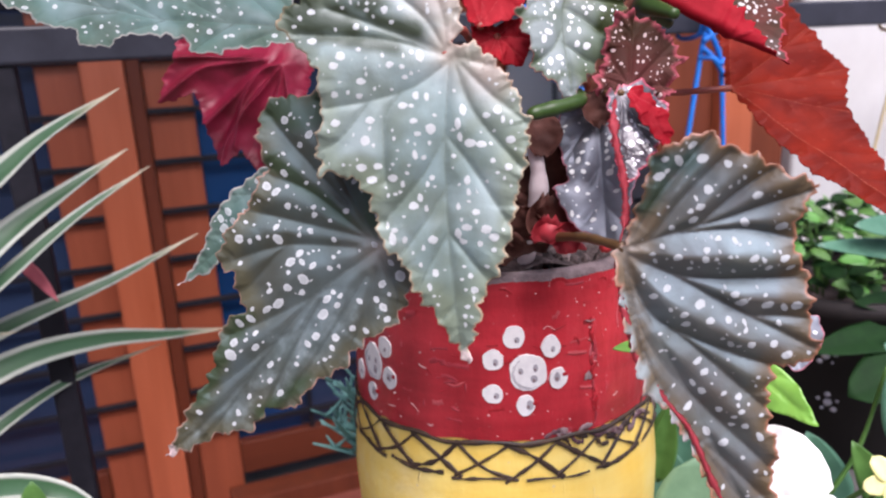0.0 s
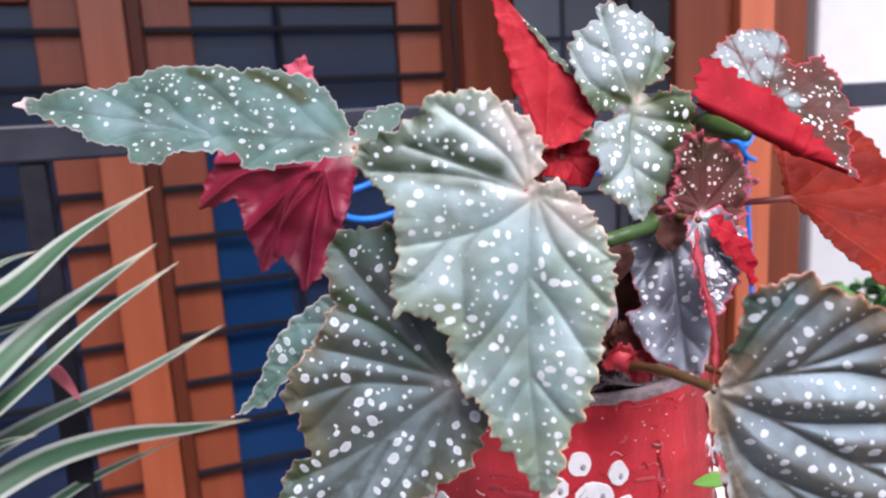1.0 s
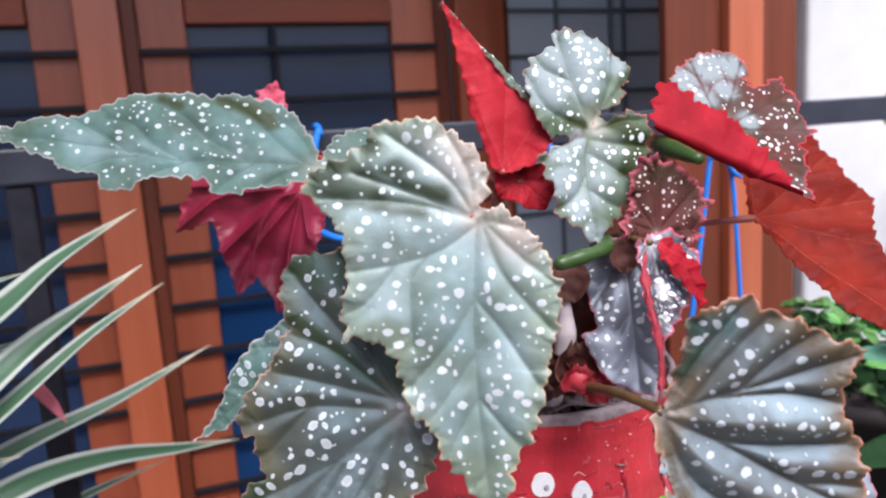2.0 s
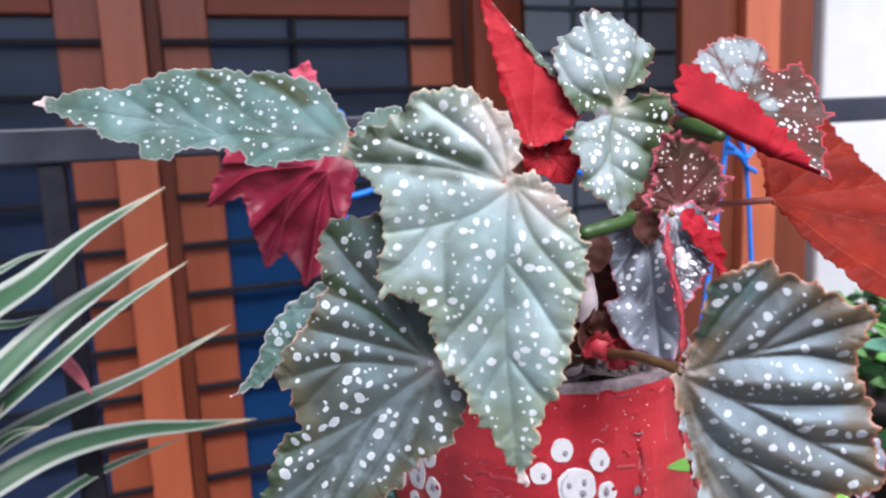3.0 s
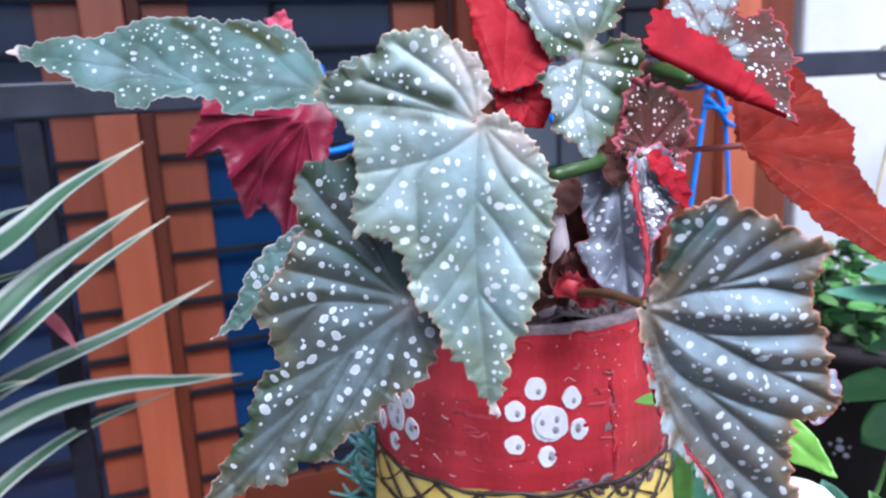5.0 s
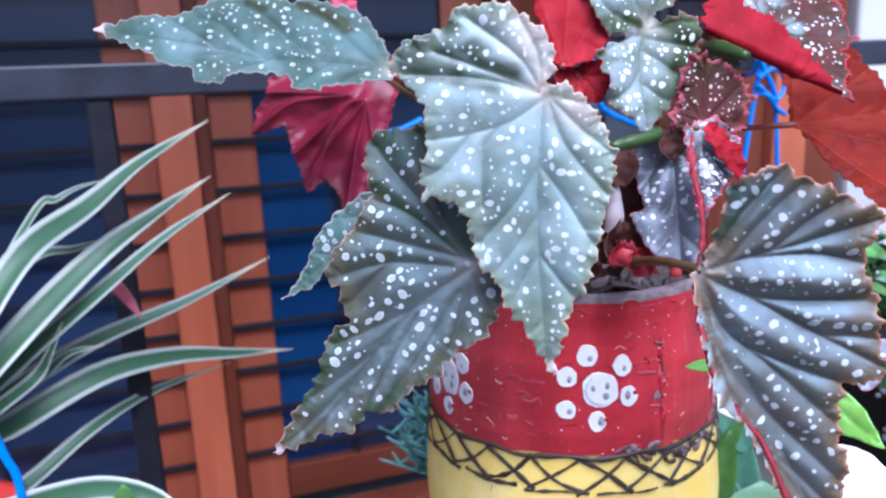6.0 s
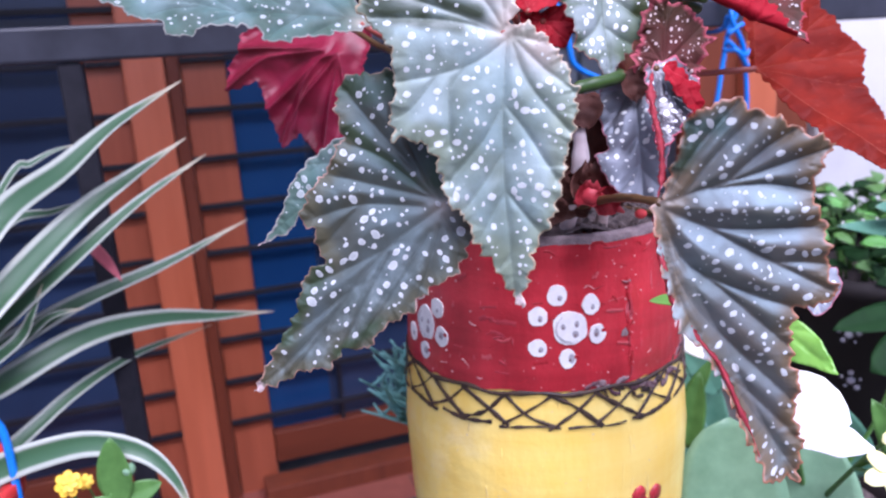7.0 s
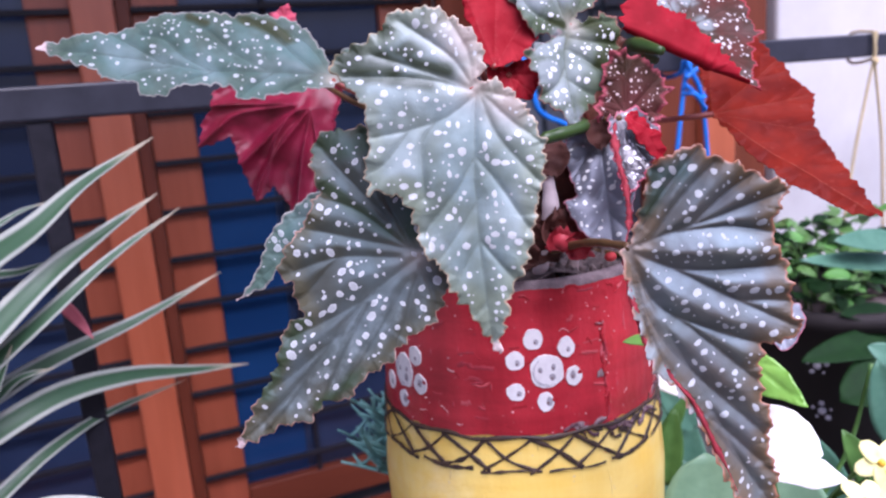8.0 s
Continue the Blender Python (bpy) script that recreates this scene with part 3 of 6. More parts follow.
VEINS_A = (((0.1, 0.2), (3.9, -0.3), (8.8, -0.5), (12.5, -0.4), (15.6, -0.3)), ((3.9, -0.3), (5.9, -1.7), (8, -3.8)), ((3.9, -0.2), (5.6, 1), (8.3, 2.5)), ((8.8, -0.5), (11, -1.9), (12.6, -2.6)), ((8.8, -0.5), (10.5, 0.7), (11.7, 1.6)), ((6.3, -0.3), (8.1, -1.6), (9.9, -3.1)), ((0.3, 0.1), (1.4, -1.8), (1.9, -4.2), (2.1, -6.8)), ((1.6, -2.4), (2.9, -3.3), (6, -3.5)), ((-0.1, -0.1), (-1.1, -3.2), (-1.7, -7.7)), ((-0.2, -0.1), (-1.3, -2.4), (-2.8, -5.8)), ((-0.3, 0), (-2.2, -1.2), (-4.6, -4)), ((-0.4, 0.1), (-2.3, -0.1), (-4.7, -1.2)), ((-0.4, 0.2), (-2.6, 0.7), (-3.4, 0.6)), ((0.2, 0.5), (1.9, 2), (3.4, 3.7)), ((0.3, 0.4), (2.8, 1.2), (5.7, 3.4)), ((12.5, -0.4), (13.7, -1.3), (14.5, -1.5)), ((1.9, -4), (3.6, -5.6), (4.2, -6.9)), ((0.1, 0.5), (0.5, 1.9), (0.7, 2.9)))
SHAPE_B = ((0.120, 0.361, 1.103), (-0.760, 0.115, -0.639), (-0.345, -0.905, 0.247), (
    (-4.7, -5.6), (-3.4, -8.4), (-2, -9.6), (-0.7, -10.1), (0.8, -8.7), (1.6, -7.5), (3, -6.8), (3.9, -6.7), (5.4, -6.5), (7.1, -5.7), (6.9, -4.6), (7.7, -3.2), (7.5, -2.7), (8.8, -3), (9.9, -2.6), (11.3, -1.6), (12.9, -1.2), (14.7, -0.6), (17, -0), (14.8, 1), (13.6, 1.2), (12.1, 2.4), (10.7, 2.1), (9.6, 3.1), (7.6, 2.8), (6.1, 3.4), (5.2, 3.1), (3.8, 3.3), (2.5, 3.6), (1.2, 3.3), (-0.1, 2.5), (-0.6, 1.5), (-1.3, 0.2), (-3.6, -1.6), (-4.6, -3.6)))
VEINS_B = (((0.2, -0), (4.7, -0.6), (9.3, -0), (13.5, 0.2), (16.6, -0)), ((0.2, -0.9), (2.6, -4.6), (4.2, -7)), ((1, -0.9), (3.6, -3.6), (7.2, -5.5)), ((3.4, -0.3), (6.5, -1.2), (9.5, -2.3)), ((7, -0.2), (10.3, -0.5), (12.5, -0.8)), ((1.8, 0.6), (5.8, 1.6), (10.3, 2.7)), ((1.1, 0.8), (3.3, 2.1), (6.1, 3.3)), ((4.5, -0.2), (8.3, 1), (11.7, 2.3)), ((-0.1, -0.5), (-1.4, -4.9), (-3.1, -8.1)), ((0.1, -0.7), (0.7, -4.9), (1.9, -7.5)), ((-0.3, -2.9), (-0.4, -7.5), (-0.6, -9.4)), ((3.6, -3.6), (6.7, -3.5), (7.5, -3.8)), ((9.3, -0), (13, 0.7), (14.6, 0.8)), ((0.4, 0.5), (1.1, 2.4), (2.1, 3.4)))
SHAPE_B2 = ((0.081, 0.420, 1.128), (-0.731, 0.338, -0.593), (-0.575, -0.774, 0.267), (
    (-1.5, -1.3), (0.5, -2.2), (2.6, -2.3), (4.6, -1.8), (6.4, -0.7), (7.8, -0.1), (9.5, 0), (7.1, 0.8), (5.6, 0.5), (3.6, -0), (1.7, 0.1), (0, 2)))
SHAPE_C = ((0.121, 0.543, 1.221), (-0.949, 0.238, 0.207), (-0.104, -0.856, 0.507), (
    (0.2, -0.9), (0.5, -1.9), (1, -2.9), (2.4, -4.5), (4.4, -5.5), (6.6, -5.5), (9.5, -5.2), (11.9, -4.8), (14.2, -4.5), (16.1, -3.2), (17.5, -2.1), (19, -1.9), (20.8, -1.4), (22.1, -0.8), (23.3, 0), (22.3, 0.3), (21, 0.9), (19.7, 1.3), (18.3, 1.7), (17.6, 2.3), (16, 2.3), (15.2, 2.3), (14.5, 3.6), (12.8, 3.4), (12.1, 2.3), (10.9, 2.1), (9, 1.9), (7.7, 2.1), (7.4, 2.9), (5.2, 2.6), (4.5, 2), (2.4, 1.7), (1.2, 1.1), (-0.2, 0.6), (-1.5, -0.5), (-3.1, -2.1), (-3.4, -4.3), (-1.8, -3.9), (-0.6, -2.9)))
VEINS_C = (((0.4, -0.5), (6.9, 0.2), (10.8, 0.5), (14.9, 0.1), (21.5, 0)), ((9.5, 0.5), (11.9, -0.5), (13.8, -2.1), (15.7, -2.3)), ((5.3, -0.1), (8.5, -1.7), (10.5, -3.3), (13.3, -4.3)), ((1.2, -0.5), (3.6, -2.2), (6.1, -4.2), (8.7, -5.1)), ((0.4, -0.8), (2, -3), (5.1, -5)), ((13.3, 0.4), (16, -1.1), (18.2, -2.1)), ((4.8, 0.1), (6.2, 1.5), (7.4, 2.8)), ((9.6, 0.6), (11.7, 1.9), (12.8, 3.2)), ((1.2, -0.4), (3.4, 1.3), (4.8, 2.4)), ((12.8, 0.6), (14.7, 1), (16.4, 1.9)), ((0.2, -1.1), (0.2, -2.3), (0.8, -3.7)), ((16.5, 0.1), (18.5, -0.1), (19.8, 0.6)))
SHAPE_D = ((0.137, 0.644, 1.222), (-0.592, 0.045, -0.805), (-0.423, -0.867, 0.263), (
    (-1, -4), (1.6, -7.6), (4.6, -9.5), (5.9, -9.7), (7.5, -8.9), (9.1, -9.1), (11.4, -7.7), (8.8, -5.7), (9.8, -4.7), (11.4, -2.4), (13.1, -0.1), (11, 0.6), (11.7, 2.6), (12.6, 4), (10, 4.6), (6.1, 3.8), (1.9, 2.3), (-0.7, 1.4), (-1.4, -0.9)))
VEINS_D = (((2.7, -0.1), (4, -1.3), (7.6, -2.3), (11, -3.2)), ((3.2, -1.6), (6.3, -5.8), (9.1, -7.1), (11.6, -8)), ((2.8, -0), (7.2, -0.7), (10.6, -0.8), (13.1, -0.2)), ((2.7, 0.1), (6.8, 1.6), (12.1, 4.1)), ((3.1, -1.7), (5.6, -6.3), (7.7, -9.6)), ((2.7, 0.1), (4.7, 1.8), (5.7, 2.9)), ((4.7, -1.5), (7.2, -1.4), (10.9, -0)))
SHAPE_E = ((0.207, 0.412, 1.218), (-0.101, 0.406, 0.908), (-0.431, -0.841, 0.328), (
    (-0.1, 0.3), (0.8, 0.6), (2.5, 0.6), (4.1, 0.7), (6.5, 0.5), (9.6, 0.4), (12.4, 0), (10.2, -0.6), (8.9, -1.5), (6.9, -2.4), (5.1, -3.2), (3.5, -3.6), (2.1, -3.9), (1, -3.6), (0, -2.3), (-0.3, -0.6)))
SHAPE_F = ((0.220, 0.416, 1.212), (0.041, -0.335, -0.941), (-0.331, -0.893, 0.304), (
    (-0.6, -1.6), (-0.8, -0.5), (-0.8, 1.3), (-0.5, 2.3), (0.9, 2.1), (2, 1.2), (1.9, -0), (1.1, -0.8), (0.8, -1.7)))
SHAPE_G = ((0.266, 0.403, 1.243), (-0.178, -0.307, -0.935), (-0.072, -0.944, 0.323), (
    (0.7, -1), (1.2, -2.9), (0.8, -3.5), (-0, -4.2), (-2.9, -4.7), (-4, -4), (-5, -2.6), (-6.1, -2.5), (-6.1, -1.5), (-5.9, -0.2), (-5.2, 1.5), (-3.9, 2.7), (-2.7, 2.2), (-1.6, 1.8), (-1, 0.8), (-0.6, 0.2), (-0.4, 0.9), (-1.1, 2.4), (-0.8, 3.6), (1.3, 3.7), (2.8, 3.1), (4, 2.8), (5.2, 1.7), (6, 1.3), (6.4, 0.5), (7.7, -0), (6.9, -1.1), (6.4, -2), (5.6, -2.8), (4.6, -2.9), (3.4, -3.4), (2.3, -3.6), (1.4, -2.3)))
VEINS_G = (((0.4, -0.2), (-2.7, -1.5), (-5.7, -2.1)), ((0.2, -0.2), (-3, 1.2), (-5, 1.5)), ((0.4, -0.4), (-0.6, -3), (-3, -4.5)), ((-0.2, -0.2), (-1.9, 1.2), (-3.4, 2.6)), ((-2.7, -1.5), (-3.2, -3), (-4.2, -3.8)), ((0.6, -0.4), (2.9, -0.7), (7, -0.1)), ((0.8, -0.6), (1.4, -2.1), (2.6, -3.5)), ((3.1, -0.7), (4.6, -1.4), (5.6, -2.7)), ((0.4, -0), (-0.4, 2), (-0.6, 3.6)), ((1.8, -0.6), (2.8, 1.5), (3.8, 2.8)), ((1, -0.5), (1.1, 1.5), (1.1, 3.5)), ((4, -0.7), (4.9, 0.7), (5.2, 1.6)))
SHAPE_H = ((0.283, 0.367, 1.177), (0.308, 0.316, 0.897), (-0.182, -0.906, 0.382), (
    (-0.8, 2.5), (0.2, 2.2), (1.4, 1.7), (2.8, 1.9), (4.3, 1.5), (5.1, 0), (4.6, -1.2), (3.8, -1.8), (3.9, -2.4), (2.3, -3.2), (1.1, -2.7), (0.3, -2.9), (-0.8, -1.3), (-0.8, 0.6)))
SHAPE_I1 = ((0.270, 0.380, 1.166), (-0.241, -0.489, -0.838), (-0.631, -0.577, 0.518), (
    (-1.1, -2), (0.6, -2.6), (2.3, -2.5), (4.5, -2), (5, -3), (6.4, -2.5), (7.8, -1.6), (8.5, -0.4), (8.9, 0.9), (6.7, 1.6), (4.3, 2.1), (1.7, 2.4), (-0.5, 1.7), (-0.9, 0.1)))
SHAPE_I2 = ((0.262, 0.344, 1.177), (-0.291, -0.531, -0.796), (0.075, -0.842, 0.534), (
    (0.2, -1.1), (1.8, -0.8), (3.3, -0.8), (4.6, -0.7), (5.6, -0.5), (5.9, 0), (4.9, 0.9), (3.2, 2), (1.7, 2.9), (0, 3), (-0.8, 1.9), (-0.7, 0.5)))
SHAPE_R2 = ((0.259, 0.333, 1.178), (0.283, -0.421, -0.862), (-0.125, -0.907, 0.402), (
    (-0.2, -0.3), (1.2, -0.2), (2.6, 0.0), (4.0, 0.2), (3.7, 0.8), (2.8, 1.1), (1.5, 1.3), (0.1, 1.0)))
SHAPE_J = ((0.413, 0.425, 1.168), (0.136, -0.867, -0.479), (-0.356, -0.494, 0.793), (
    (-0.7, 0.1), (-2.7, 1.8), (-7, 4.5), (-9.2, 7.2), (-8, 9.5), (-5.2, 10.1), (-2.9, 9.2), (-1.1, 8.6), (2.2, 7.6), (3.6, 7.5), (5.4, 5.2), (7.4, 3.9), (10.5, 2.6), (13.6, 1.2), (16.1, 0.1), (14.1, -1), (11.8, -1.1), (9.7, -1.6), (6.7, -1.3), (3.2, -0.8)))
SHAPE_K = ((0.362, 0.400, 1.235), (0.914, -0.337, -0.227), (-0.135, -0.778, 0.613), (
    (-4.5, -1.5), (-4.4, 0.4), (-3.9, 2.4), (-3.3, 3.8), (-2.9, 4.8), (-1.9, 5.9), (0.3, 7.1), (1.7, 6.7), (2.3, 5.8), (1.8, 4.1), (2.8, 4.2), (4.4, 5.6), (4.9, 4.3), (5.5, 3.4), (5.5, 1.9), (6.3, 1), (5.4, -0.2), (5.3, -1.5), (5.7, -2.5), (5, -3.2), (5.5, -4.8), (5.2, -5.4), (3.6, -5.6), (1.7, -6.1), (0.1, -6.3), (-1.4, -6.6), (-2.8, -6.6), (-4.2, -6.1), (-5.6, -5.9), (-6.8, -5.8), (-7, -4.9), (-5.9, -3)))
SHAPE_L = ((0.230, 0.293, 1.103), (0.383, -0.212, -0.899), (-0.517, -0.856, -0.018), (
    (-0.3, 0.1), (-0.8, 0.7), (-1.5, 1.3), (-2.8, 2.4), (-3.8, 3.3), (-3.9, 4.4), (-3.7, 6.1), (-2.6, 6.5), (-1.6, 7.5), (-0.7, 8), (1.1, 9.5), (1.8, 8.5), (2.8, 7.6), (3.8, 7.3), (5, 7.5), (6.6, 6.8), (8.1, 6.5), (9.2, 6.5), (9.4, 5.7), (9, 4.1), (10.1, 3.4), (11.8, 2.7), (13.3, 2.5), (15.4, 1.4), (17, 1.2), (19.2, -0.1), (18, -1.7), (15.7, -1.7), (13.1, -1.55), (10.6, -1.5), (8.9, -1.65), (7.4, -2.15), (6.1, -2.1), (4.7, -1.8), (2.8, -1.4), (1, -1.0), (0.2, -0.5)))
VEINS_L = (((0.1, -0.1), (0.3, 2.3), (0.8, 5.2), (1.2, 9.3)), ((-0.2, 0.4), (-1.8, 2.8), (-3.3, 6)), ((0.2, 1.2), (-1.1, 3.7), (-2.2, 6.4)), ((0.5, 3.8), (-0.2, 6.1), (-0.6, 8.1)), ((0.1, -0.1), (1.6, 0.9), (3.1, 2.7), (5.2, 7.1)), ((0.4, 2.6), (1.6, 5.5), (3.2, 7.6)), ((0.3, -0.1), (2.7, 1.8), (5.5, 3.7), (9.2, 6.5)), ((6, 4.1), (6.7, 5.6), (7.4, 6.7)), ((0.5, -0.1), (3.4, -0.4), (6.1, 0.8), (11.5, 3)), ((5.3, 0.5), (7.6, 2.6), (8.9, 4)), ((0.7, -0.2), (4.5, -1), (8.5, -0.4), (14.9, 1.9)), ((0.6, -0.2), (5.3, -1.4), (10.2, -1.2), (14.9, -0.5), (18.6, 0)), ((11.2, -1), (13.8, 0), (17.1, 1.1)), ((0.6, -0.3), (2.8, -1), (5.8, -1.6)), ((-0.2, 0.2), (-1.7, 1.6), (-3.5, 3.2)))
SHAPE_M = ((0.098, 0.615, 1.268), (0.251, 0.122, 0.960), (-0.338, -0.919, 0.205), (
    (0.7, 1.8), (1.3, 0.9), (1.7, 1.5), (1.9, 0.6), (2.8, -0.1), (2, -0.9), (0.7, -1.4), (-0.4, -0.8), (-0.6, 0.6)))
SHAPE_N = ((0.328, 0.277, 1.045), (-0.250, -0.517, -0.819), (-0.021, -0.842, 0.539), (
    (-0.8, 0.2), (-1.1, 2.3), (0.5, 2.2), (1.8, 1.2), (2.5, -0), (1.5, -0.8)))
SHAPE_BR1 = ((0.324, 0.294, 0.952), (0.438, -0.897, 0.059), (-0.775, -0.344, 0.530), (
    (-0.5, 2.2), (1, 2.7), (1.8, 2.7), (2.7, 2.5), (3.7, 1.8), (4.4, 0.9), (4.8, -0), (4.5, -0.6), (2.9, -1.5), (0.8, -2), (-0.4, -0.9), (-0.9, 0.6)))
SHAPE_BR2 = ((0.305, 0.272, 0.946), (0.581, -0.810, 0.085), (-0.698, -0.441, 0.564), (
    (-0.2, 0.3), (2.4, 0.6), (4.1, 1.1), (4.8, 0.6), (5.6, 0), (4.8, -0.5), (3.7, -0.8), (2.4, -0.7), (0.7, -0.6)))
SHAPE_LIME = ((0.375, 0.346, 0.982), (0.268, -0.837, -0.478), (-0.758, -0.489, 0.432), (
    (-1, 0.3), (-0.3, 1.1), (1.3, 1.3), (2.9, 1.1), (4.3, 0.5), (5.3, -0), (3.8, -0.8), (2.2, -1.5), (1, -2), (-0.4, -0.9)))


def radius_at(poly, a):
    """The farthest crossing of the outline with the ray at angle a."""
    d = Vector((math.cos(a), math.sin(a)))
    best = 0.001
    for (x0, y0), (x1, y1) in zip(poly, poly[1:] + poly[:1]):
        ex, ey = x1 - x0, y1 - y0
        det = d.x * -ey + ex * d.y
        if abs(det) < 1e-12:
            continue
        t = (x0 * -ey + ex * y0) / det
        s = (d.x * y0 - d.y * x0) / det
        if t > 0 and -1e-6 <= s <= 1 + 1e-6:
            best = max(best, t)
    return best


def edge_points(poly, n, tooth, seed):
    """Points spaced evenly along the outline, with uneven teeth set square to it; and the run along the edge."""
    q = np.array(poly)
    q = np.stack([0.93 * q + 0.07 * np.roll(q, -1, 0), 0.07 * q + 0.93 * np.roll(q, -1, 0)], 1).reshape(-1, 2)
    if np.sum(q[:, 0] * np.roll(q[:, 1], -1) - np.roll(q[:, 0], -1) * q[:, 1]) < 0:
        q = q[::-1]
    step = np.hypot(*(np.roll(q, -1, 0) - q).T)
    at = np.concatenate([[0], np.cumsum(step)])
    run = np.linspace(0, at[-1], n, endpoint=False)
    closed = np.concatenate([q, q[:1]])
    p = np.stack([np.interp(run, at, closed[:, k]) for k in (0, 1)], 1)
    tang = np.roll(p, -2, 0) - np.roll(p, 2, 0)
    out = np.stack([tang[:, 1], -tang[:, 0]], 1) / (np.hypot(tang[:, 0], tang[:, 1])[:, None] + 1e-9)
    d = []
    for r in run:
        warp = r + 0.0030 * noise.noise(Vector((r * 90, seed, 5)))
        total = 0.0016 * noise.noise(Vector((r * 60, seed + 3, 1)))
        for period, share, key in ((0.0118, 0.95, 0), (0.0047, 0.42, 7)):
            ph = (warp / period) % 1.0
            size = 0.6 + 0.8 * noise.noise(Vector((r * 75, seed, key)))
            total += share * tooth * max(size, 0.15) * ((ph / 0.7 if ph < 0.7 else (1 - ph) / 0.3) - 0.5)
        d.append(total)
    return p + out * np.array(d)[:, None], run


def vein_net(poly, rib_a, big_r):
    """Ribs from the stalk and the side veins that leave them, as segments with a rank that makes the lesser ones shallower."""
    segs = []
    order = sorted(rib_a)
    for k, a in enumerate(order):
        L = radius_at(poly, a) * 0.97
        segs.append((0.0, 0.0, L * math.cos(a), L * math.sin(a), 0.0))
        for sgn, gap in ((1, order[(k + 1) % len(order)] - a), (-1, a - order[k - 1])):
            gap = gap % (2 * math.pi)
            for f in (0.26, 0.50, 0.72):
                f = f + 0.03 * sgn
                reach = f * L * math.tan(min(gap, 1.6) / 2) * 1.05
                reach = min(reach, 0.45 * big_r)
                if reach < 0.008:
                    continue
                b = a + sgn * radians(46 - 14 * f)
                sx, sy = f * L * math.cos(a), f * L * math.sin(a)
                segs.append((sx, sy, sx + reach * math.cos(b), sy + reach * math.sin(b), 0.0004))
    return segs


def gap_to(x, y, segs):
    """Distance from each point to the nearest of the segments (ax, ay, bx, by, rank), and which one."""
    near, which = np.full(len(x), 1.0), np.zeros(len(x), dtype=int)
    for k, (ax, ay, bx, by, rank) in enumerate(segs):
        dx, dy = bx - ax, by - ay
        t = np.clip(((x - ax) * dx + (y - ay) * dy) / (dx * dx + dy * dy + 1e-15), 0, 1)
        d = np.hypot(x - ax - t * dx, y - ay - t * dy) + rank
        which[d < near] = k
        near = np.minimum(near, d)
    return near, which


def inside(x, y, P):
    odd = np.zeros(len(x), dtype=bool)
    for (x0, y0), (x1, y1) in zip(P, np.roll(P, -1, 0)):
        if y0 == y1:
            continue
        odd ^= ((y0 > y) != (y1 > y)) & (x < (x1 - x0) * (y - y0) / (y1 - y0) + x0)
    return odd


def wave(x, y, scale, seed):
    return np.array([noise.noise(Vector((p * scale, q * scale, seed))) for p, q in zip(x, y)])


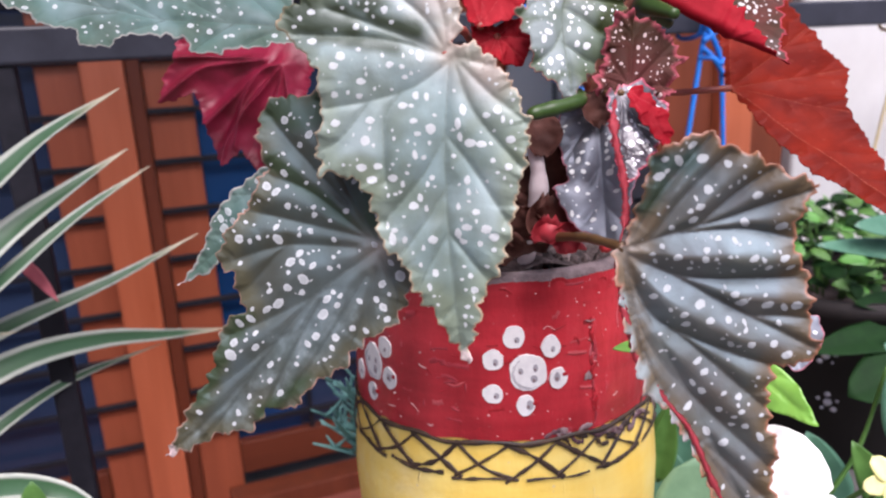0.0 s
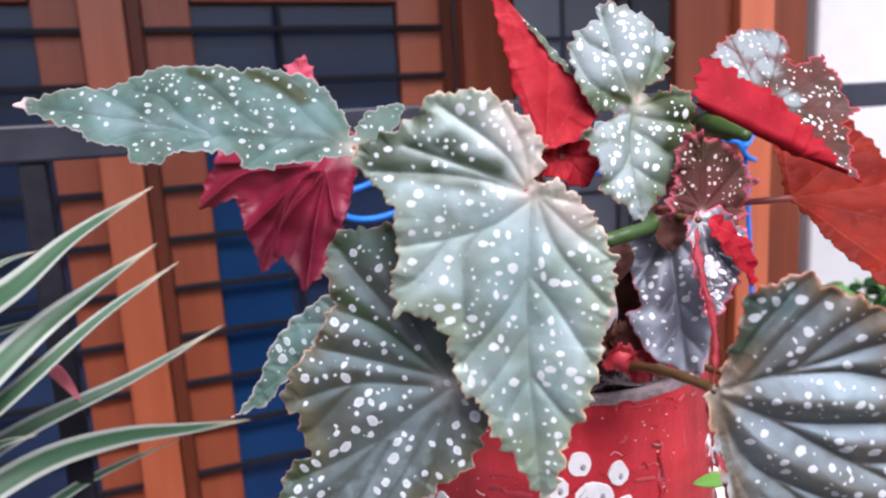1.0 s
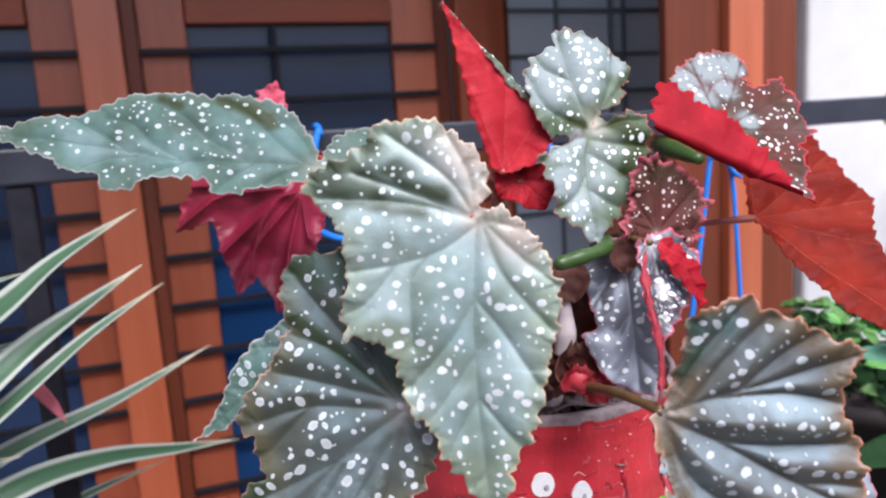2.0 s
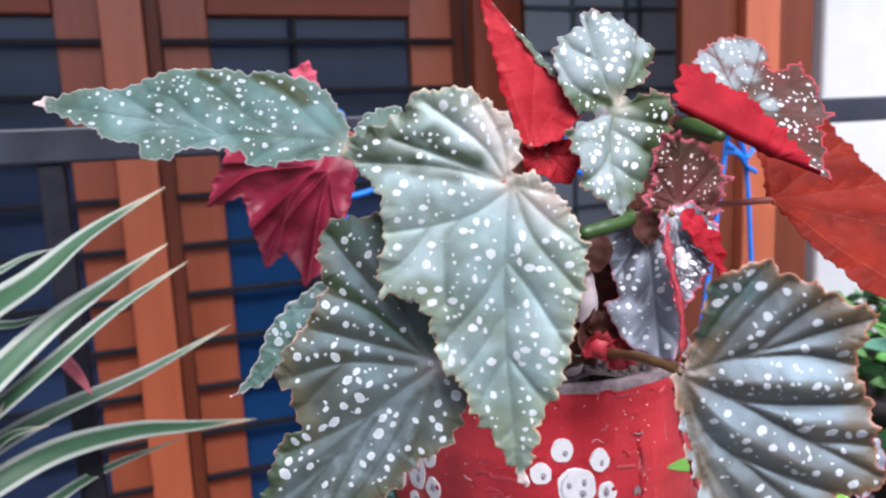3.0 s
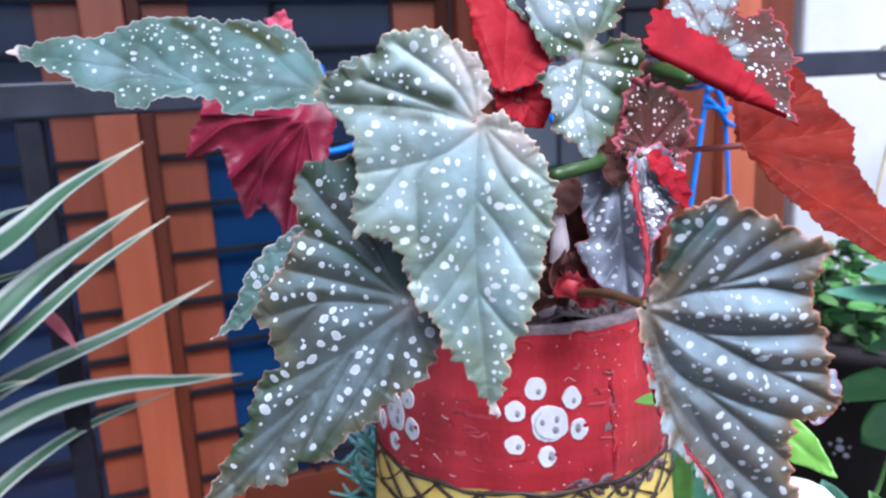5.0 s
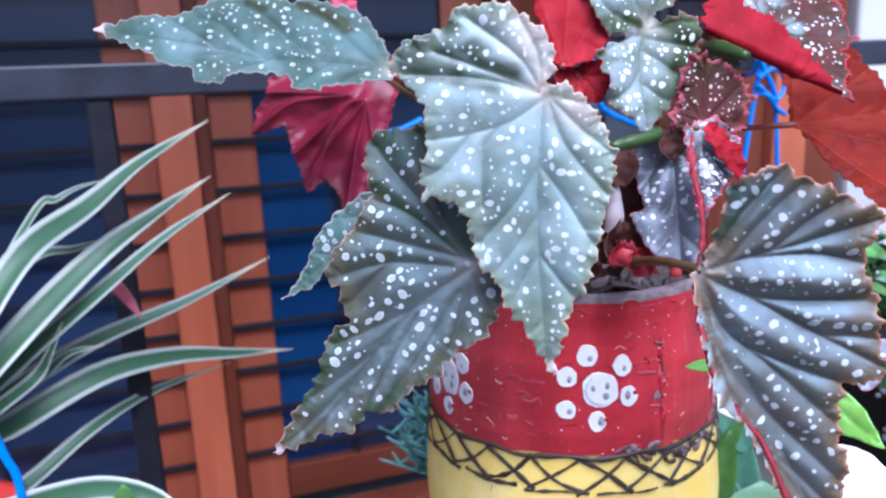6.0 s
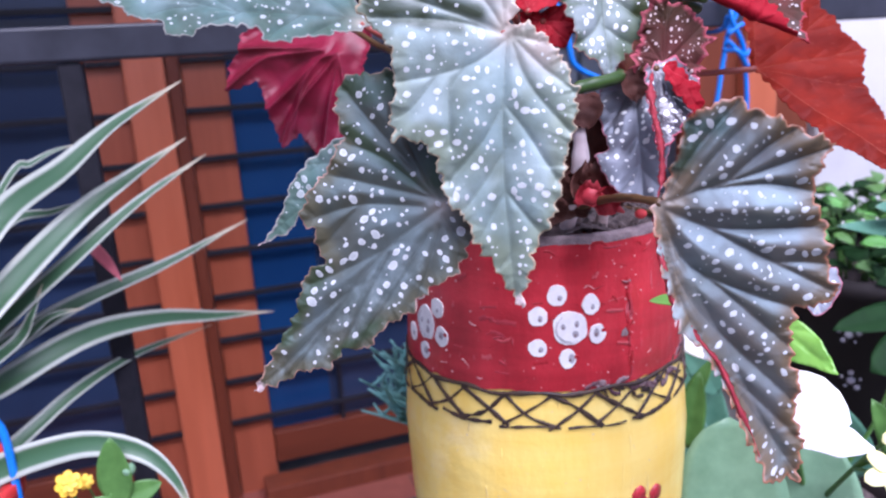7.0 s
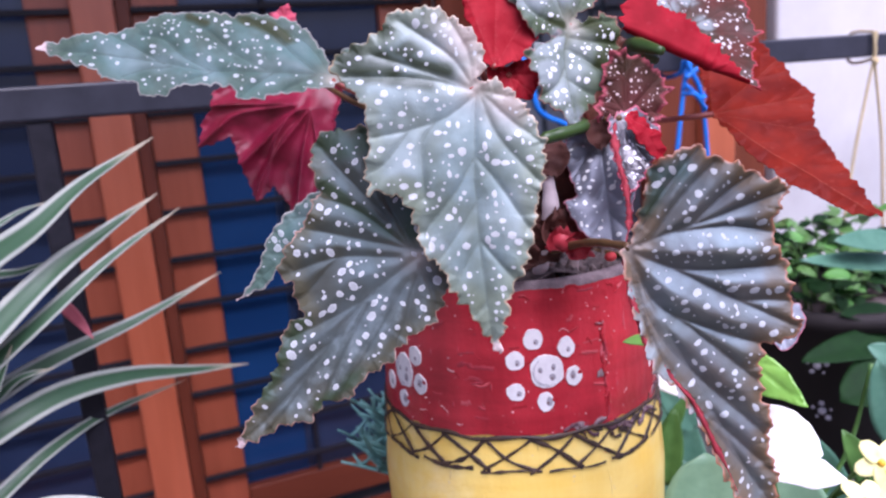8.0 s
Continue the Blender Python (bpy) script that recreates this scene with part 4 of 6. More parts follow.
def leaf(name, shape, front, back, parent, label="", veins=None, ribs=(0, 36, -36, 74, -74, 118, -118, 160), cup=0.0, droop=0.0, pillow=0.003, swell=0.006,
         ruffle=0.0010, crumple=0.0022, calm=None, ridge=1.0, pale_cloud=(), cloud_share=1.0, hub=0.006, fold=None, spots=1.5, spot_r=(0.0008, 0.0028), grain=0.00115, tooth=0.0042, roll=None, bare=(), blush=(), seed=0.0):
    """A lobed blade: toothed edge, veins sunk in sharp creases, the panels between them swollen, spots along the
    panels.
    ridge: how sharply the panels fold along their middle; bare: dark strips without silver, one of them a shadow; blush
    and pale clouds: pinkish and silvery, each (x, y, ..., width) in centimetres on the blade."""
    at, rib, face, outline = shape
    X, Z = Vector(rib).normalized(), Vector(face).normalized()
    Y = Z.cross(X)
    poly = [(x * 0.01, y * 0.01) for x, y in outline]
    length = sum(math.dist(p, q) for p, q in zip(poly, poly[1:] + poly[:1]))
    P, run = edge_points(poly, max(60, int(length / 0.0013)), tooth, seed)
    big_r = np.hypot(P[:, 0], P[:, 1]).max()
    lines = []
    if veins:
        for line in veins:
            q = spline([Vector((u * 0.01, v * 0.01, 0)) for u, v in line], 10)
            lines.append([(a.x, a.y, b.x, b.y, 0.0) for a, b in zip(q, q[1:])])
    else:
        lines = [[s] for s in vein_net(poly, [radians(r) for r in ribs], big_r)]
    segs = [s for line in lines for s in line]
    rng = np.random.RandomState(int(seed * 10))
    lo, hi = P.min(0), P.max(0)
    gx, gy = np.meshgrid(np.arange(lo[0], hi[0], grain), np.arange(lo[1], hi[1], grain * 0.866))
    gx[1::2] += grain / 2
    x, y = gx.ravel(), gy.ravel()
    x, y = x + rng.uniform(-0.18, 0.18, len(x)) * grain, y + rng.uniform(-0.18, 0.18, len(y)) * grain
    rim = [(a[0], a[1], b[0], b[1], 0.0) for a, b in zip(P, np.roll(P, -1, 0))]
    keep = inside(x, y, P)
    x, y = x[keep], y[keep]
    keep = gap_to(x, y, rim)[0] > 0.55 * grain
    x, y = x[keep], y[keep]
    flat = [Vector(p) for p in P] + [Vector(p) for p in zip(x, y)]
    vs, _, tris, *_ = delaunay_2d_cdt(flat, [(k, (k + 1) % len(P)) for k in range(len(P))], [], 1, 1e-7)
    tris = np.array([t if (vs[t[1]] - vs[t[0]]).cross(vs[t[2]] - vs[t[0]]) > 0 else t[::-1] for t in tris])
    x, y = np.array([v.x for v in vs]), np.array([v.y for v in vs])
    each = np.sort(np.array([gap_to(x, y, line)[0] for line in lines]), axis=0)[:2]
    near = each[0]
    edge, which = gap_to(x, y, rim)
    r = np.hypot(x, y)
    bend = (0.5 * (each[0] + 1e-6) ** -ridge + 0.5 * (each[1] + 1e-6) ** -ridge) ** (-1 / ridge) * (1 + 0.25 * wave(x, y, 70, seed + 2))
    h = pillow * (1 - np.exp(-bend / swell)) * (1 - 0.3 * np.exp(-edge / 0.004)) * (1 + 0.35 * wave(x, y, 30, seed + 6))
    if calm:  # the pleats flatten out towards the tip
        h *= 1 - calm[2] * np.clip((x - calm[0] * 0.01) / ((calm[1] - calm[0]) * 0.01), 0, 1)
    if roll:
        h -= roll[1] * np.maximum(0, -(y + roll[0]))
    h += cup * r * r / big_r + droop * np.maximum(x, 0) ** 2 / big_r
    along = run[which % len(run)]
    h += (ruffle * np.sin(along * 230 + seed) + 0.6 * ruffle * np.sin(along * 610 + 2 * seed)) * np.exp(-edge / 0.006)
    h += (wave(x, y, 24, seed) * crumple + wave(x, y, 130, seed) * 0.0003) * np.minimum(r / 0.02, 1)
    # spots: thrown at random, kept off the veins and the rim
    spot = np.full(len(x), -0.003)
    if spots:
        placed = []
        n_try = int(len(x) * grain * grain * 0.9 * 1e4 * spots * 14)
        want = n_try / 14
        tx, ty = rng.uniform(lo[0], hi[0], n_try), rng.uniform(lo[1], hi[1], n_try)
        ok = inside(tx, ty, P)
        tx, ty = tx[ok], ty[ok]
        tv, te = gap_to(tx, ty, segs)[0], gap_to(tx, ty, rim)[0]
        for u, v, dv, de in zip(tx, ty, tv, te):
            if len(placed) >= want:
                break
            big = rng.uniform(0, 1) ** 1.5
            rad = spot_r[0] + (spot_r[1] - spot_r[0]) * big
            if len(placed) > 0.70 * want:
                rad = spot_r[0] * rng.uniform(0.6, 1.1)
            if dv < 0.0012 + rad or dv < 0.0045 * rng.uniform(0, 1) or de < rad + 0.0015 or any((u - a) ** 2 + (v - b) ** 2 < (rad + c + 0.0007) ** 2 for a, b, c in placed):
                continue
            placed.append((u, v, rad))
        for u, v, rad in placed:
            sx = 1 + 0.25 * math.sin(u * 900)
            spot = np.maximum(spot, rad - np.hypot((x - u) * sx, (y - v) / sx))
    tip = poly[int(np.argmax([u for u, _ in poly]))]
    pale_tip = np.exp(-(np.hypot(x - tip[0], y - tip[1]) / 0.011) ** 2)
    strip_dark, rosy = np.zeros(len(x)), np.zeros(len(x))
    for ax, ay, bx, by, wide in bare:
        gap, _ = gap_to(x, y, [(ax * 0.01, ay * 0.01, bx * 0.01, by * 0.01, 0.0)])
        strip_dark = np.maximum(strip_dark, np.clip(1.35 - 0.7 * gap / (wide * 0.01) + 0.7 * wave(x, y, 110, seed), 0, 1))
    for ax, ay, wide in blush:
        rosy = np.maximum(rosy, np.exp(-(np.hypot(x - ax * 0.01, y - ay * 0.01) / (wide * 0.01)) ** 2))
    clouded = np.zeros(len(x))
    for ax, ay, wide in pale_cloud:
        clouded = np.maximum(clouded, cloud_share * np.exp(-(np.hypot(x - ax * 0.01, y - ay * 0.01) / (wide * 0.01)) ** 2))
    co = np.stack([x, y, h], 1)
    if fold:
        (fx, fy), fa, turn, rad = fold
        dx, dy = math.cos(radians(fa)), math.sin(radians(fa))
        s = (co[:, 0] - fx * 0.01) * -dy + (co[:, 1] - fy * 0.01) * dx
        t = (co[:, 0] - fx * 0.01) * dx + (co[:, 1] - fy * 0.01) * dy
        lim = rad * radians(turn)
        sp = np.clip(s, 0, None)
        ph = np.minimum(sp, lim) / rad
        rest = np.clip(sp - lim, 0, None)
        s2 = np.where(s > 0, (rad - co[:, 2]) * np.sin(ph) + rest * np.cos(ph), s)
        z2 = np.where(s > 0, rad - (rad - co[:, 2]) * np.cos(ph) + rest * np.sin(ph), co[:, 2])
        co[:, 0] = fx * 0.01 + t * dx - s2 * dy
        co[:, 1] = fy * 0.01 + t * dy + s2 * dx
        co[:, 2] = z2
    fn = np.cross(co[tris[:, 1]] - co[tris[:, 0]], co[tris[:, 2]] - co[tris[:, 0]])
    nor = np.zeros_like(co)
    for k in range(3):
        np.add.at(nor, tris[:, k], fn)
    nor /= np.linalg.norm(nor, axis=1, keepdims=True) + 1e-15
    under = co - nor * (0.0003 + 0.0005 * np.clip(edge / 0.004, 0, 1))[:, None]
    m = len(co)
    verts = np.concatenate([co, under]) @ np.array([X, Y, Z])
    pairs = {}
    for a, b, c in tris.tolist():
        for e in ((a, b), (b, c), (c, a)):
            pairs[e] = True
    border = [(a, b) for a, b in pairs if (b, a) not in pairs]
    faces = tris.tolist() + (tris[:, ::-1] + m).tolist() + [(b, a, m + a, m + b) for a, b in border]
    slots = [0] * len(tris) + [1] * len(tris) + [0] * len(border)
    me = bpy.data.meshes.new(name)
    me.from_pydata(verts.tolist(), [], faces)
    me.materials.append(front)
    me.materials.append(back)
    me.polygons.foreach_set("material_index", slots)
    for key, vals in (("rho", 1 - np.clip(edge / 0.02, 0, 1)), ("vein", near / 0.006), ("spot", spot * 1000), ("hub", np.exp(-r / hub)), ("tip", pale_tip), ("bare", strip_dark), ("blush", rosy), ("pale_cloud", clouded)):
        me.attributes.new(key, "FLOAT", "POINT").data.foreach_set("value", np.concatenate([vals, vals]).astype(np.float32))
    layer = me.uv_layers.new(name="UVMap")
    idx = np.empty(len(me.loops), dtype=np.int32)
    me.loops.foreach_get("vertex_index", idx)
    uv = np.stack([x + seed * 0.37, y + seed * 0.21], 1)
    layer.data.foreach_set("uv", np.concatenate([uv, uv]).astype(np.float32)[idx].ravel())
    me.shade_smooth()
    me.update()
    ob = new(name, me)
    ob.parent = parent
    ob.location = Vector(at) - parent.location
    if label:
        ob["label"] = label
    return ob


PX, PY = 0.266, 0.524  # pot centre
begonia = thing("begonia_plant", (PX, PY, 1.045), "cane begonia with white-spotted lobed leaves and red undersides", "plant")
leaf("leaf", SHAPE_A, M_SILVER, M_RED, begonia, "pale silver green leaf with white spots", VEINS_A, cup=-0.02, droop=-0.06, seed=1.3, tooth=0.0056, spots=1.3, spot_r=(0.0010, 0.0028), pillow=0.0046, swell=0.010,
     bare=((-2.6, -7.2, -2.1, -4.6, 0.75), (-2.7, -4.2, -2.7, -2.9, 0.42), (-2.2, -3.6, -1.2, -1.3, 0.42), (-4.4, -5.3, -4.0, -4.7, 0.35), (-1.4, -6.2, -0.6, -2.4, 0.26)), blush=((-3.2, 0.2, 2.0), (-1.0, 0.6, 1.2), (0.8, 2.2, 1.4)))
leaf("leaf", SHAPE_B, M_DARK, M_PURPLE, begonia, "dark green leaf with white spots", VEINS_B, cup=-0.03, seed=2.1, cloud_share=0.32, pale_cloud=((4.5, 0.8, 1.8), (7.0, 1.0, 1.8), (9.5, 1.2, 1.6), (12.0, 1.0, 1.3), (14.5, 0.3, 1.0)), tooth=0.0052, pillow=0.0105, swell=0.026, ridge=2.5, spots=1.2, spot_r=(0.0009, 0.0032),
     # the second strip paints the shadow of the overlapping leaf near the hub
     bare=((-2.6, -7.6, -1.0, -9.2, 0.75), (-3.4, -3.4, -1.0, -1.6, 0.70), (0.3, -2.5, 1.0, -7.6, 0.30), (8.2, -2.5, 13.0, -0.9, 0.42), (7.8, 2.4, 11.0, 2.0, 0.30)))
leaf("leaf", SHAPE_B2, M_TEAL, M_PURPLE, begonia, "narrow grey green leaf", seed=3.7, tooth=0.003)
leaf("leaf", SHAPE_C, M_TEAL, M_PURPLE, begonia, "long blue green leaf with white spots", VEINS_C, droop=-0.05, seed=4.4, pillow=0.0052, swell=0.013, ridge=1.6, crumple=0.0018, ruffle=0.0006, spots=0.95, spot_r=(0.0009, 0.0025), bare=((7.6, -4.8, 6.2, -4.5, 0.40), (6.2, -4.4, 4.2, -3.6, 0.50), (12.0, -4.4, 10.6, -4.0, 0.25)))
leaf("leaf", SHAPE_D, M_PURPLE, M_DARK, begonia, "crimson underside of a turned leaf", VEINS_D, seed=5.2, pillow=-0.020, swell=0.018, ruffle=0.0005, crumple=0.003, spots=0)
leaf("leaf", SHAPE_E, M_RED, M_BRIGHT, begonia, "bright red underside of an upright leaf", seed=6.1, pillow=-0.0014, cup=0.05, tooth=0.003, ribs=(2, -20, -50, 60, -100, 160), fold=((6.4, -1.95), 201, 172, 0.0012), spots=3)
leaf("leaf", SHAPE_F, M_RED, M_MAROON, begonia, "small crumpled red leaf", seed=7.9, ruffle=0.003, pillow=0.003, tooth=0.002, grain=0.0009, spots=0)
leaf("leaf", SHAPE_G, M_BRIGHT, M_RED, begonia, "shining pale green leaf with white spots", VEINS_G, seed=8.6, cup=-0.05, pillow=0.0070, swell=0.009, tooth=0.0056, spots=1.7, spot_r=(0.0008, 0.0025),
     bare=((-0.2, 1.4, 0.9, 3.0, 0.55), (0.1, -1.8, 0.2, -0.9, 0.28), (1.6, 2.6, 3.0, 1.8, 0.35)),
     pale_cloud=((-4.4, -2.6, 1.8), (-2.2, -3.2, 1.7), (-4.6, -0.4, 1.5), (-2.6, -1.0, 1.4), (-4.2, 1.4, 0.9), (2.0, -2.5, 0.9), (3.8, -2.2, 1.0), (5.4, -1.4, 0.9), (6.8, -0.4, 0.7), (1.3, -1.2, 0.7)))
leaf("leaf", SHAPE_H, M_MAROON, M_PINK, begonia, "young ruffled maroon leaf with pink edge", seed=9.4, hub=0.0012, ruffle=0.0036, pillow=0.004, swell=0.004, grain=0.0008, tooth=0.0068, spots=2.6, spot_r=(0.0005, 0.0014))
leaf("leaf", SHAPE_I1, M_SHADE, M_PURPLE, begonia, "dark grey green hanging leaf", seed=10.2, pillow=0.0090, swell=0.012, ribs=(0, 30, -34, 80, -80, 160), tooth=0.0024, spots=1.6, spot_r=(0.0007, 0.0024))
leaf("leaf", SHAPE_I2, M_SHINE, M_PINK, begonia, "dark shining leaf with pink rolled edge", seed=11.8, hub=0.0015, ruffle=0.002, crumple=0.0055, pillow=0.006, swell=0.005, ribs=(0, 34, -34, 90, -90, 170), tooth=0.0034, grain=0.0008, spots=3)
leaf("leaf", SHAPE_R2, M_FOLD, M_DARK, begonia, "red underside of a small leaf", seed=12.5, pillow=0.0016, ruffle=0.0016, tooth=0.0042, grain=0.0008, spots=0)
leaf("leaf", SHAPE_J, M_ORANGE, M_OLIVE, begonia, "large orange red leaf seen from below", seed=13.1, pillow=-0.0022, swell=0.007, cup=0.02, tooth=0.0030, ribs=(0, 30, 62, -16, 100, 140, -60, -140), spots=0)
# the silvery clouds of this leaf paint its whitish sheen
leaf("leaf", SHAPE_K, M_RUSSET, M_FOLD, begonia, "maroon spotted leaf rolled over to its red underside", seed=14.7, pillow=0.0026, swell=0.005, crumple=0.0012, fold=((-4.34, -1.37), 161.1, 170, 0.0062), ruffle=0.0006, tooth=0.0070, ribs=(10, 40, 75, 110, -30, 150, -70), spots=2.4, spot_r=(0.0008, 0.0022),
     pale_cloud=((-2.4, 3.6, 1.1), (-0.8, 5.0, 1.3), (0.9, 5.6, 1.1), (-1.2, 2.4, 1.0), (0.4, 3.4, 0.9), (1.8, 1.0, 0.8)))
# pale clouds along the left margin paint the light caught by its curled edge
big_leaf = leaf("leaf", SHAPE_L, M_OLIVE, M_RED, begonia, "large olive bronze pleated leaf", VEINS_L, seed=15.9, cloud_share=0.7, tooth=0.0052, pillow=0.0200, swell=0.026, ridge=3.0, calm=(4.0, 11.0, 0.45), bare=((-3.0, 3.2, -2.8, 4.6, 0.45), (-1.6, 2.0, -2.2, 3.2, 0.40)), cup=0.03, roll=(0.004, -0.78), pale_cloud=((2.4, -1.3, 0.8), (4.2, -1.9, 0.9), (6.0, -2.1, 0.9), (7.6, -2.2, 0.9), (9.2, -1.9, 0.8), (11.0, -1.6, 0.7)), spots=1.25, spot_r=(0.0009, 0.0027))
leaf("leaf", SHAPE_M, M_PINK, M_RED, begonia, "pink unfolding leaf tip", seed=16.4, ruffle=0.002, pillow=0.002, tooth=0.003, grain=0.0009, spots=0)
leaf("leaf", SHAPE_N, M_SHADE, M_PURPLE, begonia, "grey leaf edge behind a larger leaf", seed=17.3, pillow=0.001, tooth=0.0014)


def frill(pts, width, parent, seed, n=150):
    """A narrow, ruffled and toothed strip of leaf margin."""
    bm = bmesh.new()
    base = parent.location + begonia.location
    line = spline(pts, n)
    rows = []
    for i, p in enumerate(line):
        T = (line[min(i + 1, n - 1)] - line[max(i - 1, 0)]).normalized()
        N = Vector((-0.36, -0.91, 0.2))
        S = T.cross(N).normalized()
        f = i / (n - 1)
        w = width * max(0.15, 0.7 + 1.1 * noise.noise(Vector((i * 0.07, seed, 0)))) * min(1, 8 * f, 8 * (1 - f))
        saw = (i * 0.21 + noise.noise(Vector((i * 0.1, seed, 4)))) % 1.0
        row = []
        for k in range(5):
            s = k / 4 - 0.5
            out = s * w * (1 + (0.8 * saw if k in (0, 4) else 0))
            lift = 0.0012 * noise.noise(Vector((i * 0.11, s * 2, seed))) + 0.0010 * (1 - 4 * s * s)
            row.append(bm.verts.new(p + S * out + N * lift - base))
        rows.append(row)
    for p, q in zip(rows, rows[1:]):
        for k in range(4):
            bm.faces.new((p[k], p[k + 1], q[k + 1], q[k]))
    bmesh.ops.solidify(bm, geom=bm.faces[:], thickness=0.0006)
    return bm


part("frill", frill([(0.249, 0.330, 1.176), (0.241, 0.320, 1.166), (0.238, 0.312, 1.151), (0.238, 0.306, 1.138), (0.235, 0.299, 1.119), (0.227, 0.292, 1.106)], 0.004, big_leaf, 1), M_EDGE, big_leaf, "crimson ruffled leaf margin")
part("frill", frill([(0.228, 0.296, 1.102), (0.226, 0.293, 1.092), (0.226, 0.288, 1.075), (0.228, 0.284, 1.062), (0.231, 0.280, 1.043), (0.238, 0.277, 1.030), (0.248, 0.272, 1.017), (0.256, 0.268, 1.005), (0.264, 0.261, 0.981), (0.271, 0.256, 0.961), (0.276, 0.250, 0.941)], 0.0030, big_leaf, 4), M_EDGE, big_leaf, "crimson toothed margin turned outward")
BO = begonia.location


def stem(name, pts, radii, mat, label="", n=28, sides=12, lumps=0.25):
    return part(name, tube([Vector(p) - BO for p in pts], radii, n, sides, lumps=lumps), mat, begonia, label)


stem("cane", [(0.245, 0.50, 1.03), (0.235, 0.47, 1.12), (0.225, 0.46, 1.18), (0.23, 0.46, 1.25)], [0.008, 0.007, 0.006, 0.005], M_CANE)
stem("cane", [(0.243, 0.440, 1.04), (0.238, 0.405, 1.09), (0.235, 0.393, 1.125), (0.231, 0.395, 1.150)], [0.0062, 0.0062, 0.0060, 0.0030], M_PALECANE, "pale pinkish peeling cane")
stem("cane", [(0.30, 0.50, 1.03), (0.31, 0.48, 1.12), (0.33, 0.46, 1.20), (0.345, 0.45, 1.235)], [0.008, 0.007, 0.006, 0.005], M_CANE)
stem("petiole", [(0.23, 0.46, 1.19), (0.20, 0.42, 1.215), (0.17, 0.37, 1.212), SHAPE_A[0]], [0.003, 0.0026, 0.0024, 0.0026], M_REDSTEM)
stem("petiole", [(0.232, 0.465, 1.13), (0.18, 0.42, 1.13), (0.14, 0.385, 1.115), SHAPE_B[0]], [0.003, 0.0026, 0.0024, 0.0024], M_PETIOLE)
stem("petiole", [(0.225, 0.46, 1.16), (0.17, 0.46, 1.15), (0.12, 0.44, 1.14), SHAPE_B2[0]], [0.0026, 0.0024, 0.002, 0.002], M_PETIOLE)
stem("petiole", [(0.228, 0.462, 1.20), (0.19, 0.50, 1.195), (0.15, 0.53, 1.205), SHAPE_C[0]], [0.0034, 0.003, 0.0028, 0.0026], M_REDSTEM)
stem("petiole", [(0.228, 0.462, 1.18), (0.19, 0.52, 1.18), (0.15, 0.57, 1.20), SHAPE_D[0]], [0.0034, 0.003, 0.0028, 0.0026], M_PETIOLE)
stem("petiole", [(0.23, 0.46, 1.22), (0.215, 0.44, 1.222), SHAPE_E[0]], [0.0028, 0.0025, 0.0024], M_REDSTEM)
stem("petiole", [(0.23, 0.46, 1.20), (0.222, 0.44, 1.205), SHAPE_F[0]], [0.0024, 0.002, 0.002], M_REDSTEM)
stem("petiole", [(0.32, 0.47, 1.17), (0.29, 0.44, 1.20), (0.27, 0.415, 1.235), SHAPE_G[0]], [0.003, 0.0026, 0.0024, 0.0022], M_REDSTEM)
stem("petiole", [(0.318, 0.472, 1.14), (0.31, 0.44, 1.15), SHAPE_H[0]], [0.0026, 0.0024, 0.002], M_REDSTEM)
stem("petiole", [(0.31, 0.48, 1.13), (0.28, 0.43, 1.155), SHAPE_I1[0]], [0.0026, 0.0024, 0.002], M_PETIOLE)
stem("petiole", [(0.31, 0.48, 1.14), (0.28, 0.41, 1.17), SHAPE_I2[0]], [0.0026, 0.0024, 0.002], M_PETIOLE)
stem("petiole", [(0.325, 0.465, 1.165), (0.36, 0.445, 1.166), SHAPE_J[0]], [0.0026, 0.0022, 0.0024], M_REDSTEM)
stem("petiole", [(0.34, 0.455, 1.225), (0.35, 0.43, 1.232), SHAPE_K[0]], [0.003, 0.0026, 0.0024], M_NODE)
stem("petiole", [(0.245, 0.42, 1.075), (0.236, 0.38, 1.088), (0.230, 0.33, 1.100), SHAPE_L[0]], [0.0034, 0.0032, 0.0029, 0.0027], M_PETIOLE, "stout olive brown leaf stalk")
stem("petiole", [(0.15, 0.53, 1.215), (0.10, 0.60, 1.25), SHAPE_M[0]], [0.0022, 0.002, 0.0016], M_REDSTEM)
stem("petiole", [(0.31, 0.48, 1.06), (0.33, 0.36, 1.06), SHAPE_N[0]], [0.0024, 0.002, 0.0018], M_PETIOLE)
stem("shoot", [(0.268, 0.40, 1.174), (0.250, 0.370, 1.172), (0.220, 0.365, 1.168), (0.216, 0.366, 1.167)], [0.0038, 0.0041, 0.0043, 0.0028], M_NODE, "cut green side shoot")
stem("shoot", [(0.31, 0.360, 1.219), (0.312, 0.392, 1.226), (0.335, 0.425, 1.224), (0.36, 0.43, 1.216)], [0.0036, 0.0058, 0.0060, 0.0045], M_NODE, "green side shoot")


